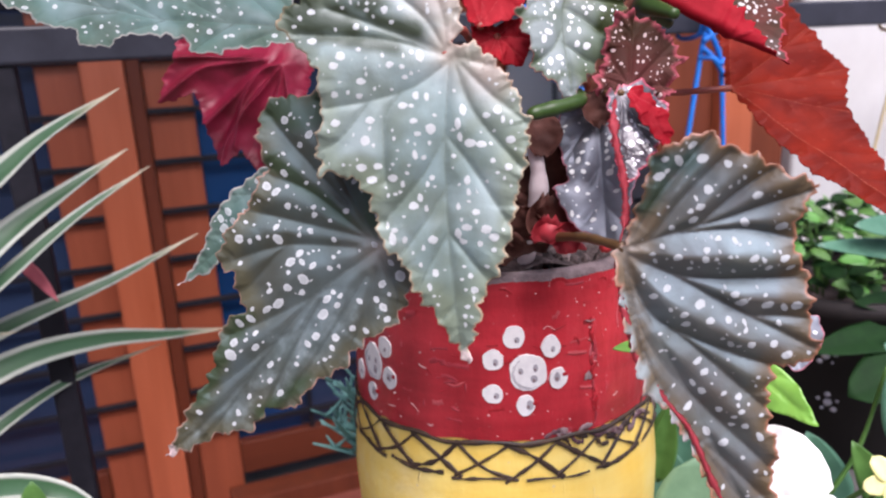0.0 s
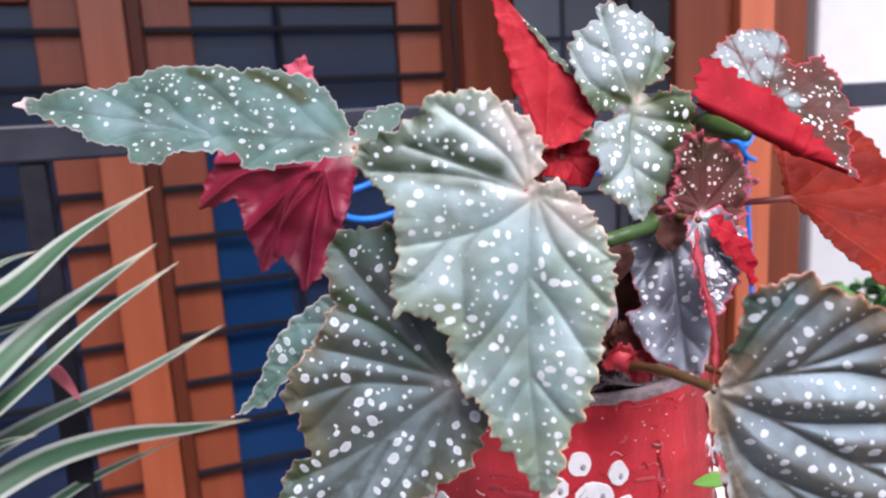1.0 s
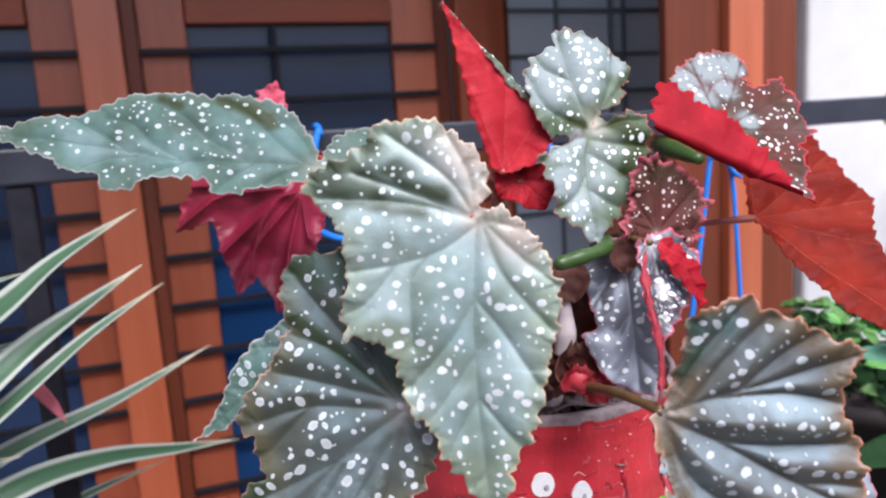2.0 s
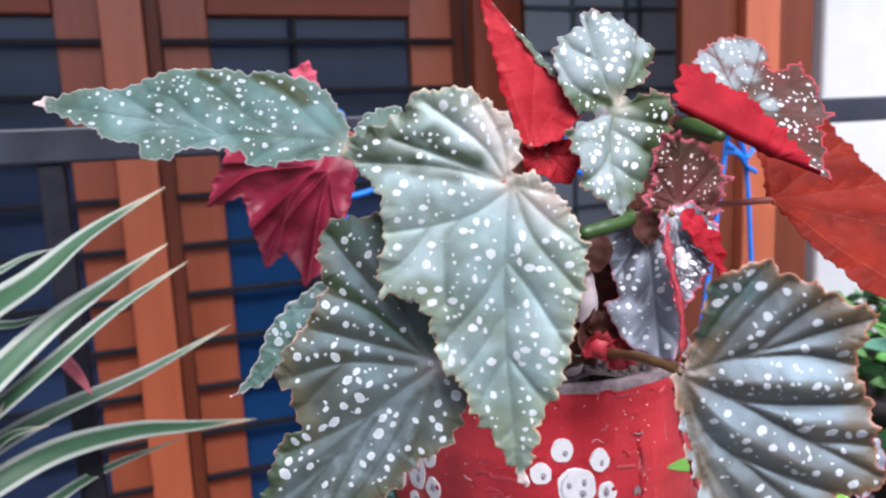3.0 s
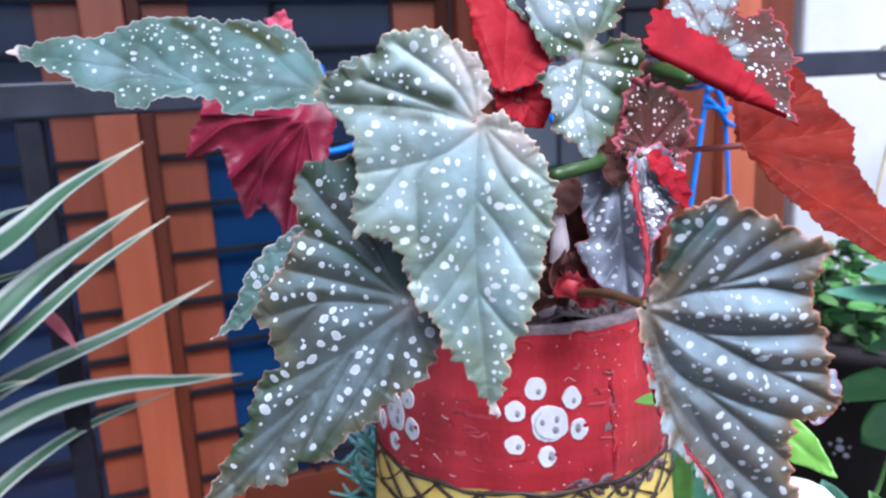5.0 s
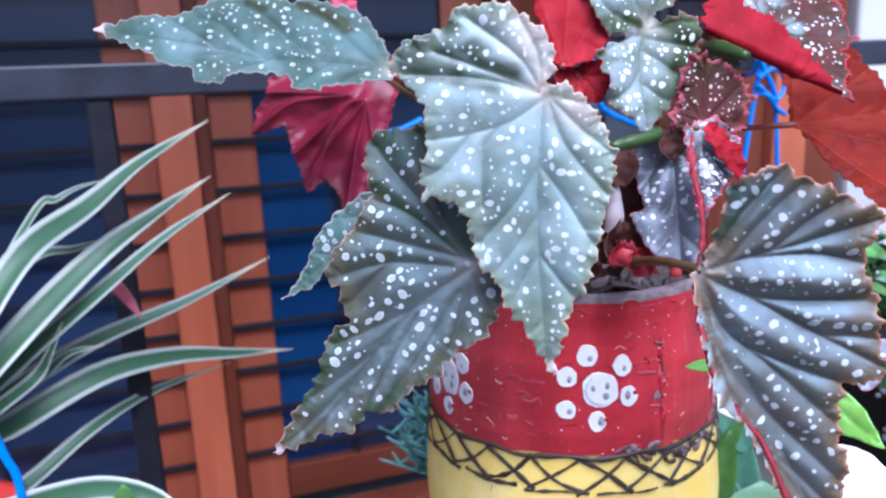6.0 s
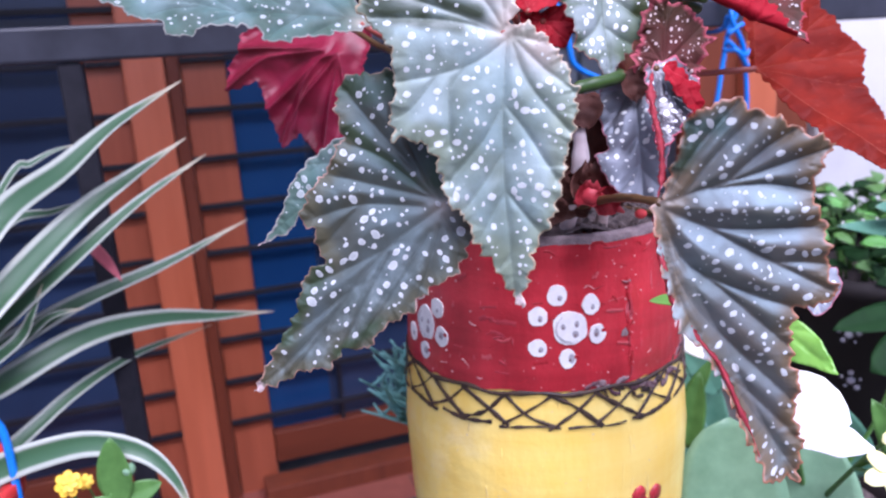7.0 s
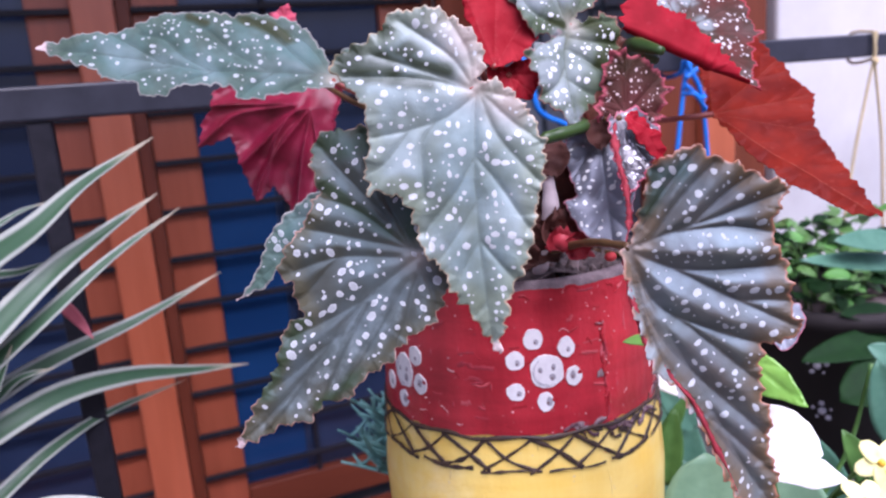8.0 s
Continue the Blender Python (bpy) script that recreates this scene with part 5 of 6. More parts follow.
def husk(at, up, size, mat, label, seed):
    """A torn, ruffled scale of dry stem skin."""
    O, U = Vector(at), Vector(up).normalized()
    S = U.cross(Vector((0.3, 1, 0.1))).normalized()
    N = S.cross(U)
    bm = bmesh.new()
    rows = []
    for i in range(11):
        f = i / 10
        w = size * 0.42 * (0.35 + math.sin(math.pi * min(1, f * 0.8 + 0.15)) * 0.9)
        row = []
        for k in range(9):
            s = (k / 8 - 0.5) * 2
            e = noise.noise(Vector((f * 5, s * 3, seed)))
            tear = 0.25 * size * noise.noise(Vector((s * 4, seed, 2))) * f
            p = U * (f * size + tear) + S * (s * w) + N * (-0.5 * w * s * s + 0.16 * size * e + 0.05 * size * math.sin(s * 9 + seed) * f)
            row.append(bm.verts.new(O + p - BO))
        rows.append(row)
    for p, q in zip(rows, rows[1:]):
        for k in range(8):
            bm.faces.new((p[k], p[k + 1], q[k + 1], q[k]))
    bmesh.ops.solidify(bm, geom=bm.faces[:], thickness=0.0007)
    return part("sheath", bm, mat, begonia, label)


husk((0.222, 0.388, 1.086), (-0.25, -0.25, 1), 0.026, M_SHEATH, "dry brown stem sheath", 1.0)
husk((0.229, 0.378, 1.092), (0.1, -0.2, 1), 0.026, M_SHEATH, "dry brown stem sheath", 2.3)
husk((0.236, 0.392, 1.162), (-0.1, -0.3, -1), 0.024, M_SHEATH, "dry brown stem sheath", 3.1)
husk((0.214, 0.392, 1.076), (-0.5, -0.2, 0.8), 0.024, M_SHEATH, "dry brown stem sheath", 4.7)
husk((0.250, 0.396, 1.080), (0.4, -0.3, 0.8), 0.024, M_SHEATH, "dry brown stem sheath", 5.9)
husk((0.262, 0.372, 1.176), (0.1, -0.2, -1), 0.020, M_SHEATH, "dark dried bud", 6.4)
husk((0.250, 0.412, 1.085), (-0.1, -0.1, 1), 0.060, M_SHEATH, "dry brown stem sheath", 9.3)
husk((0.232, 0.410, 1.07), (-0.3, -0.1, 1), 0.045, M_SHEATH, "dry brown stem sheath", 10.1)
bud_bm = bmesh.new()
bmesh.ops.create_icosphere(bud_bm, subdivisions=2, radius=0.0042, matrix=Matrix.Translation(Vector((0.2925, 0.4040, 1.0680)) - BO) @ Matrix.Diagonal((1.2, 1.0, 0.9, 1.0)))
part("bud", bud_bm, M_RED, begonia, "small red bud")
stem("bud", [(0.2215, 0.377, 1.089), (0.2290, 0.373, 1.0945), (0.2390, 0.371, 1.0915), (0.2480, 0.370, 1.0850), (0.2555, 0.370, 1.0800)], [0.0030, 0.0070, 0.0064, 0.0036, 0.0008], M_BUD, "pointed crimson bud scale", lumps=0.6)
husk((0.2250, 0.372, 1.089), (0.2, -0.2, 1), 0.017, M_BUD, "crimson ruffled bud scale", 7.7)
husk((0.2300, 0.368, 1.088), (0.8, -0.1, 0.35), 0.020, M_BUD, "crimson ruffled bud scale", 8.9)
stem("cane_stub", [(0.2720, 0.430, 1.050), (0.2715, 0.427, 1.058), (0.2740, 0.426, 1.069)], [0.0060, 0.0050, 0.0042], M_STUB, "pale cut cane stub")
stem("cane_stub", [(0.2530, 0.432, 1.050), (0.2515, 0.428, 1.060), (0.2500, 0.426, 1.073)], [0.0050, 0.0040, 0.0034], M_STUB, "pale cut cane stub")

# ---- the painted pot ----
pot = thing("flower_pot", (PX, PY, 0.60), "hand-painted flower pot, red above and yellow below, with white dot flowers", "flower pot")
ZB, ZT = 0.934, 1.052  # lower edge of the red and its rim


def lathe(profile, sides=128, wobble=0.0):
    bm = bmesh.new()
    rings = []
    for r, z in profile:
        rings.append([bm.verts.new(((r + wobble * noise.noise(Vector((math.cos(a) * 2, math.sin(a) * 2, z * 9)))) * math.cos(a),
                                    (r + wobble * noise.noise(Vector((math.cos(a) * 2, math.sin(a) * 2, z * 9)))) * math.sin(a), z))
                      for a in np.linspace(0, 2 * math.pi, sides, endpoint=False)])
    for p, q in zip(rings, rings[1:]):
        for k in range(sides):
            bm.faces.new((p[k], p[(k + 1) % sides], q[(k + 1) % sides], q[k]))
    return bm


def pot_radius(z):
    """Outer radius at height z above the floor."""
    return float(np.interp(z, [0.60, 0.64, 0.78, 0.86, 0.90, 0.934, 0.99, 1.062], [0.100, 0.108, 0.130, 0.1325, 0.1295, 0.1255, 0.1235, 0.1185]))


part("body", lathe([(0.001, 0.0), (0.092, 0.0), (0.098, 0.004)] + [(pot_radius(z), z - 0.60) for z in np.linspace(0.62, ZB + 0.004, 26)], wobble=0.001), M_POTYELLOW, pot, "yellow painted lower body")
collar_bm = lathe([(pot_radius(z) + 0.0014, z - 0.60) for z in np.linspace(ZB, ZT + 0.002, 22)], 160, wobble=0.0016)
for v in collar_bm.verts:  # hand-cut upper and hand-painted lower edge
    f = (v.co.z + 0.60 - ZB) / (ZT - ZB)
    ragged = 0.0046 * noise.noise(v.co * 30) + 0.0020 * noise.noise(v.co * 110)
    v.co.z += ragged * abs(2 * f - 1) ** 3
part("collar", collar_bm, M_POTRED, pot, "glossy worn red paint")
part("lip", lathe([(pot_radius(ZT) + 0.0016, ZT - 0.6 - 0.002), (pot_radius(ZT) + 0.0018, ZT - 0.6 + 0.0035), (pot_radius(ZT) - 0.0002, ZT - 0.6 + 0.0060), (pot_radius(ZT) - 0.0035, ZT - 0.6 + 0.0055), (pot_radius(ZT) - 0.006, ZT - 0.6 - 0.05)], wobble=0.0022), M_POTLIP, pot, "bare weathered rim")


def soil_mesh():
    bm = bmesh.new()
    rings = []
    for j in range(15):
        r = 0.114 * j / 14
        ring = []
        for a in np.linspace(0, 2 * math.pi, 72, endpoint=False):
            p = Vector((r * math.cos(a), r * math.sin(a), 0))
            p.z = ZT - 0.60 + 0.004 + 0.006 * noise.noise(p * 70) + 0.010 * noise.noise(p * 24) + 0.008 * (1 - j / 14)
            ring.append(bm.verts.new(p))
        rings.append(ring)
    for p, q in zip(rings, rings[1:]):
        for k in range(72):
            bm.faces.new((p[k], q[k], q[(k + 1) % 72], p[(k + 1) % 72]))
    bmesh.ops.remove_doubles(bm, verts=bm.verts, dist=1e-5)
    rng = random.Random(12)
    for k in range(420):
        a, r = rng.uniform(0, 6.283), 0.112 * rng.uniform(0.05, 1) ** 0.4
        size = rng.uniform(0.0014, 0.0042) * (1.25 if k % 9 == 0 else 1)
        p = Vector((r * math.cos(a), r * math.sin(a), 0))
        p.z = ZT - 0.60 + 0.004 + 0.006 * noise.noise(p * 70) + 0.008 * noise.noise(p * 24) + 0.010 * (1 - r / 0.114)
        turn = Matrix.LocRotScale(p, Euler((rng.uniform(0, 6), rng.uniform(0, 6), rng.uniform(0, 6))), Vector((size * rng.uniform(0.7, 1.9), size, size * rng.uniform(0.5, 1))))
        got = bmesh.ops.create_icosphere(bm, subdivisions=1, radius=1.0, matrix=turn)
        for v in got["verts"]:
            v.co += Vector((rng.uniform(-1, 1), rng.uniform(-1, 1), rng.uniform(-1, 1))) * size * 0.25
    return bm


part("soil", soil_mesh(), M_SOIL, pot, "dark crumbly potting soil")


def on_pot(a, z, lift):
    r = pot_radius(z) + lift
    return Vector((r * math.cos(a), r * math.sin(a), z - 0.60))


def dab(a0, z0, rx, rz, lift, thick, seed):
    """A blob of paint laid on the curved side."""
    bm = bmesh.new()
    top, low = [], []
    n = 30
    for i in range(n):
        th = 2 * math.pi * i / n
        k = 1 + 0.16 * noise.noise(Vector((math.cos(th) * 1.5, math.sin(th) * 1.5, seed * 7.3))) + 0.05 * noise.noise(Vector((math.cos(th) * 5, math.sin(th) * 5, seed)))
        u, v = rx * k * math.cos(th), rz * k * math.sin(th)
        low.append(bm.verts.new(on_pot(a0 + u / 0.122, z0 + v, 0.0)))
        top.append(bm.verts.new(on_pot(a0 + 0.96 * u / 0.122, z0 + 0.96 * v, lift + thick)))
    mid = bm.verts.new(on_pot(a0, z0, lift + thick))
    for i in range(n):
        k = (i + 1) % n
        bm.faces.new((low[i], low[k], top[k], top[i]))
        bm.faces.new((top[i], top[k], mid))
    return bm


def stroke(pts, width, lift, seed=0.0, n=0):
    """A brush stroke over the pot between (angle, height) points."""
    bm = bmesh.new()
    n = n or max(14, 3 * len(pts))
    line = spline([(a, z, 0) for a, z in pts], n)
    rows = []
    for i, p in enumerate(line):
        d = line[min(i + 1, n - 1)] - line[max(i - 1, 0)]
        d = Vector((d.x * 0.122, d.y)).normalized()
        w = width * max(0.3, 0.85 + 0.9 * noise.noise(Vector((i * 0.45, seed * 1.7, 2)))) / 2
        e = Vector((-d.y, d.x)) * w
        row = []
        for s, l in ((-1, 0.0), (-0.7, lift), (0.7, lift), (1, 0.0)):
            row.append(bm.verts.new(on_pot(p.x + s * e.x / 0.122, p.y + s * e.y, 0.0016 + l)))
        rows.append(row)
    for p, q in zip(rows, rows[1:]):
        for k in range(3):
            bm.faces.new((p[k], p[k + 1], q[k + 1], q[k]))
    return bm


random.seed(5)
FLOWERS = [(-166.5, 0.977), (-106.3, 0.987), (-44.0, 0.985), (25.0, 0.987), (92.0, 0.984), (138.0, 0.987)]
for k, (fa, zc) in enumerate(FLOWERS):
    c = radians(fa)
    group = part("painted_flower", dab(c, zc, 0.0132, 0.0145, 0.0019, 0.0002, k), M_WHITEDAB, pot, "white dabbed flower", smooth=False)
    for du, dv in ((-0.009, 0.0257), (0.0162, 0.0168), (0.0206, -0.0072), (-0.0022, -0.025), (-0.0246, -0.0155), (-0.0237, 0.0095)):
        petal = part("petal", dab(c + du / 0.122, zc + dv, random.uniform(0.0068, 0.0078), random.uniform(0.0074, 0.0084), 0.0019, 0.0002, du * 99 + k), M_WHITEDAB, group, smooth=False)
    for du, dv, rr in ((-0.0052, 0.0010, 0.0019), (0.0050, 0.0026, 0.0021), (0.0042, -0.0052, 0.0026), (-0.0076, 0.0240, 0.0020), (0.0172, 0.0150, 0.0018), (0.0204, -0.0060, 0.0030), (0.0000, -0.0246, 0.0030), (-0.0226, -0.0166, 0.0020), (-0.0220, 0.0080, 0.0021)):
        smudge = part("smudge", dab(c + (du + random.uniform(-0.0006, 0.0006)) / 0.122, zc + dv, rr * random.uniform(0.75, 1.0), rr * random.uniform(1.1, 1.5), 0.0022, 0.00004, du * 77 + k), M_GREYDAB, group, smooth=False)
        part("smudge", dab(c + (du - 0.3 * rr) / 0.122, zc + dv - 0.4 * rr, rr * 0.40, rr * 0.5, 0.0023, 0.00006, du * 31 + k), M_SMEARPALE, smudge, smooth=False)
    for du, dv in ((0.0256, -0.0045), (0.0042, -0.0236)):  # red shows through where two petals are rubbed at the edge
        part("chip", dab(c + du / 0.122, zc + dv, 0.0019, 0.0016, 0.0023, 0.00005, k + dv), M_POTDEEP, group, smooth=False)
    for q in range(2):
        t0 = 2.2 + 0.5 * q
        arc = [(c + (0.0100 + 0.0010 * q) * math.cos(t0 + s * 0.42) / 0.122, zc + (0.0112 + 0.0010 * q) * math.sin(t0 + s * 0.42)) for s in range(7)]
        part("scribble", stroke(arc, 0.0007, 0.0008, q + k), M_GREYDAB, group)
# lattice band of black strokes
BT, BL = 0.9335, 0.9055
part("band_line", stroke([(radians(-180 + 360 * i / 40), BT + 0.0016 * math.sin(i * 2.1)) for i in range(41)], 0.0040, 0.0016), M_BLACKPAINT, pot)
N_X = 22
for i in range(N_X):
    a = 2 * math.pi * i / N_X
    w = 2 * math.pi / N_X
    j = [random.uniform(-0.004, 0.004) for _ in range(6)]
    part("stroke", stroke([(a, BT + j[0] * 0.3), (a + w * 0.55, (BT + BL) / 2 + j[1]), (a + w * 1.15, BL + j[2] * 0.5)], random.uniform(0.0020, 0.0040), 0.0007, i), M_BLACKPAINT, pot)
    part("stroke", stroke([(a + w * 1.1, BT + j[3] * 0.3), (a + w * 0.6, (BT + BL) / 2 + j[4]), (a, BL + j[5] * 0.5)], random.uniform(0.0020, 0.0038), 0.0010, i + 50), M_BLACKPAINT, pot)
for k in range(15):  # the lower line is laid in short, broken dashes
    a0 = 24.0 * k - 180
    part("band_line", stroke([(radians(a0 + 21.5 * q / 5), BL + 0.0012 * math.sin(k * 2.3 + q) + 0.0014 * math.sin(k * 1.3)) for q in range(6)], random.uniform(0.0018, 0.0040), 0.0009, k * 1.9), M_BLACKPAINT, pot)
for k in range(26):  # dark paint smeared along the edge of the band
    a0 = radians(-100 + 2.3 * k + random.uniform(-2, 2))
    z0 = BT + 0.001 + random.uniform(-0.010, 0.006) * (1 if k > 6 else 0.4)
    part("smear", stroke([(a0, z0), (a0 + random.uniform(0.02, 0.06), z0 + random.uniform(-0.006, 0.005)), (a0 + random.uniform(0.07, 0.12), z0 + random.uniform(-0.008, 0.006))], random.uniform(0.002, 0.006), 0.0006 + 0.00008 * (k % 9), k * 3.3), (M_SMEAR, M_BLACKPAINT, M_SMEARPALE)[k % 3], pot, "smeared dark paint")
# runs, cracks and scuffs in the red paint
for k in range(9):  # a lumpy vertical run
    z0 = 1.020 - 0.0085 * k
    part("paint_run", stroke([(radians(-83.0 + random.uniform(-0.9, 0.9)), z0), (radians(-83.2 + random.uniform(-0.9, 0.9)), z0 - 0.006), (radians(-83.3 + random.uniform(-0.9, 0.9)), z0 - 0.012)], random.uniform(0.0018, 0.0050), random.uniform(0.0004, 0.0010), 3.1 * k), (M_POTRED, M_POTDEEP, M_SMEARRED)[k % 3], pot, "raised run of red paint")
part("crack", stroke([(radians(-83.6), 0.971), (radians(-83.9), 0.953), (radians(-83.7), 0.937)], 0.0010, 0.0002, 4.0), M_POTDEEP, pot, "dark crack in the paint")
part("crack", stroke([(radians(-86.5), 1.0190), (radians(-84.5), 1.0172), (radians(-82.5), 1.0180)], 0.0010, 0.0012, 5.0), M_SMEARPALE, pot, "dark crack in the paint")
part("blot", stroke([(radians(-87.0), 0.977), (radians(-85.6), 0.9765), (radians(-84.4), 0.978)], 0.0070, 0.0003, 6.0), M_SMEARPALE, pot, "dull purple blot")
for k in range(46):  # dull purple and pinkish drags of the brush, mostly level
    a0, z0 = radians(-160 + 112 * random.uniform(0, 1) ** 0.6), random.uniform(0.938, 1.050)
    run = random.uniform(0.03, 0.13)
    line = [(a0, z0), (a0 + 0.5 * run, z0 + random.uniform(-0.002, 0.002)), (a0 + run, z0 + random.uniform(-0.004, 0.004))]
    part("brush_drag", stroke(line, random.uniform(0.0008, 0.0042), 0.00010 + 0.00004 * (k % 7), k * 2.7), (M_SMEARRED, M_POTDEEP, M_SMEARRED, M_POTPINK)[k % 4], pot)
for k in range(26):
    a0, z0 = radians(random.uniform(-170, -40)), random.uniform(0.940, 1.048)
    line = [(a0, z0), (a0 + random.uniform(0.008, 0.03), z0 + random.uniform(-0.002, 0.002)), (a0 + random.uniform(0.035, 0.07), z0 + random.uniform(-0.004, 0.004))]
    part("scuff", stroke(line, random.uniform(0.0005, 0.0016), 0.0002, k), (M_SCUFF, M_POTDEEP, M_POTDEEP)[k % 3], pot)
for k in range(60):
    a0, z0 = radians(random.uniform(-170, -40)), random.uniform(0.936, 1.052)
    s = random.uniform(0.0003, 0.0007)
    part("fleck", dab(a0, z0, s * random.uniform(0.7, 1.6), s, 0.0014, 0.0003, k), M_SCUFF, pot)
for du, dv in ((0, 0), (0.018, -0.006), (0.012, -0.024), (-0.010, -0.020), (0.004, -0.012)):
    part("red_dot", dab(radians(-81) + du / 0.122, 0.834 + dv, 0.0066, 0.0072, 0.0016, 0.0005, du), M_POTRED, pot, "red painted dot")


# ---- cords ----
def cord(name, paths, r, mat, label):
    p0 = Vector(paths[0][0])
    c = thing(name, p0, label, "cord")
    for p in paths:
        part("strand", tube([Vector(q) - p0 for q in p], [r, r], 40, 8), mat, c)
    return c


cord("blue_cord", [[(0.842, 0.975, 1.26), (0.858, 0.968, 1.235), (0.846, 0.97, 1.205), (0.838, 0.972, 1.15), (0.826, 0.97, 1.08), (0.79, 0.97, 0.84)],
                   [(0.862, 0.98, 1.26), (0.848, 0.966, 1.225), (0.872, 0.964, 1.18), (0.886, 0.97, 1.13), (0.891, 0.97, 1.08), (0.91, 0.97, 0.84)],
                   [(0.842, 0.966, 1.200), (0.870, 0.960, 1.215), (0.893, 0.962, 1.192), (0.872, 0.958, 1.165), (0.84, 0.962, 1.188)],
                   [(0.838, 0.972, 1.175), (0.856, 0.958, 1.172), (0.878, 0.962, 1.150), (0.897, 0.962, 1.140)],
                   [(0.848, 0.985, 1.256), (0.848, 0.992, 1.2600), (0.850, 1.02, 1.2605), (0.852, 1.042, 1.258), (0.852, 1.042, 1.210), (0.850, 0.99, 1.209), (0.848, 0.975, 1.23)]], 0.0042, M_BLUE, "bright blue nylon cord knotted round the railing")
cord("blue_cord", [[(0.21, 0.982, 1.26), (0.19, 0.975, 1.21), (0.176, 0.972, 1.168), (0.20, 0.972, 1.15), (0.235, 0.975, 1.152), (0.27, 0.975, 1.165)], [(0.205, 0.98, 1.25), (0.185, 0.972, 1.15), (0.206, 0.972, 1.118), (0.25, 0.975, 1.108), (0.31, 0.975, 1.12)],
                   [(0.21, 0.98, 1.25), (0.21, 0.99, 1.2605), (0.211, 1.02, 1.2605), (0.212, 1.042, 1.235)]], 0.0046, M_BLUE, "bright blue nylon cord tied along the railing")
cord("blue_cord", [[(0.53, 0.98, 1.26), (0.545, 0.972, 1.225), (0.555, 0.97, 1.17), (0.60, 0.972, 1.145), (0.64, 0.975, 1.13)],
                   [(0.535, 0.985, 1.256), (0.536, 0.992, 1.2605), (0.537, 1.02, 1.2605), (0.537, 1.042, 1.235)]], 0.0046, M_BLUE, "bright blue nylon cord tied to the railing")
cord("blue_cord", [[(-0.275, 0.70, 0.955), (-0.252, 0.70, 0.924), (-0.240, 0.70, 0.880), (-0.233, 0.70, 0.845), (-0.236, 0.70, 0.72), (-0.235, 0.69, 0.604)]], 0.0042, M_BLUE, "bright blue cord hanging beside the striped plant")
cord("straw_cord", [[(1.318, 0.985, 1.262), (1.320, 0.986, 1.205), (1.279, 0.985, 1.039), (1.247, 0.985, 0.86)],
                    [(1.326, 0.985, 1.262), (1.325, 0.986, 1.205), (1.352, 0.985, 1.043), (1.366, 0.985, 0.86)],
                    [(1.314, 0.984, 1.208), (1.322, 0.979, 1.200), (1.331, 0.984, 1.208)],
                    [(1.321, 0.987, 1.254), (1.321, 0.992, 1.2605), (1.322, 1.040, 1.2605), (1.322, 1.0415, 1.207), (1.322, 0.99, 1.2085), (1.322, 0.9825, 1.23)]], 0.0030, M_CORD, "straw coloured cord tied over the railing")


# ---- striped plant at the railing ----
def blade(name, pts, width, parent, mat=M_STRIPED, label="", trough=0.25, n=30, blunt=0.25):
    """A long strap leaf, channelled along its middle and tapering to its tip."""
    o = parent.location
    line = spline([Vector(p) - o for p in pts], n)
    bm = bmesh.new()
    uvl = bm.loops.layers.uv.new("UVMap")
    rows = []
    view = Vector((-0.3, -0.9, 0.35)).normalized()
    for i, p in enumerate(line):
        f = i / (n - 1)
        d = (line[min(i + 1, n - 1)] - line[max(i - 1, 0)]).normalized()
        u = d.cross(view).normalized()
        w = u.cross(d).normalized()
        half = width / 2 * min(1.0, (0.55 + 2.2 * f)) * max(1 - ((f - blunt) / (1 - blunt)) ** 2.2 if f > blunt else 1.0, 0.02)
        twist = 0.25 * noise.noise(Vector((i * 0.11, width * 99, pts[0][2] * 7)))
        u = (u * math.cos(twist) + w * math.sin(twist)).normalized()
        w = u.cross(d).normalized()
        row = []
        for s in (-1, -0.66, -0.33, 0, 0.33, 0.66, 1):
            row.append((bm.verts.new(p + u * half * s + w * (trough * half * (s * s - 0.4))), (s + 1) / 2, f))
        rows.append(row)
    back = []
    for row in rows:
        back.append([(bm.verts.new(v.co - Vector((0.0, -0.0006, 0.0006))), a, b) for v, a, b in row])
    def quad(a, b, c, d):
        fc = bm.faces.new((a[0], b[0], c[0], d[0]))
        for lp, q in zip(fc.loops, (a, b, c, d)):
            lp[uvl].uv = (q[1], q[2])
    for p, q in zip(rows, rows[1:]):
        for k in range(6):
            quad(p[k], p[k + 1], q[k + 1], q[k])
    for p, q in zip(back, back[1:]):
        for k in range(6):
            quad(q[k], q[k + 1], p[k + 1], p[k])
    for p, q, r, s in zip(rows, rows[1:], back, back[1:]):
        quad(p[0], q[0], s[0], r[0])
        quad(q[6], p[6], r[6], s[6])
    return part(name, bm, mat, parent, label)


spider = thing("striped_plant", (-0.36, 0.72, 0.79), "variegated strap-leaved plant with white-edged green blades by the railing", "plant")
blade("blade", [(-0.360, 0.720, 0.800), (-0.298, 0.789, 0.942), (-0.236, 0.859, 1.044), (-0.161, 0.861, 1.095), (-0.102, 0.868, 1.139), (-0.021, 0.866, 1.183)], 0.034, spider)
blade("blade", [(-0.360, 0.720, 0.800), (-0.304, 0.782, 0.899), (-0.249, 0.845, 0.959), (-0.162, 0.879, 1.033), (-0.097, 0.913, 1.072), (-0.026, 0.945, 1.110)], 0.036, spider)
blade("blade", [(-0.360, 0.720, 0.800), (-0.309, 0.791, 0.881), (-0.259, 0.863, 0.922), (-0.170, 0.879, 0.987), (-0.088, 0.896, 1.045), (-0.004, 0.911, 1.091)], 0.024, spider)
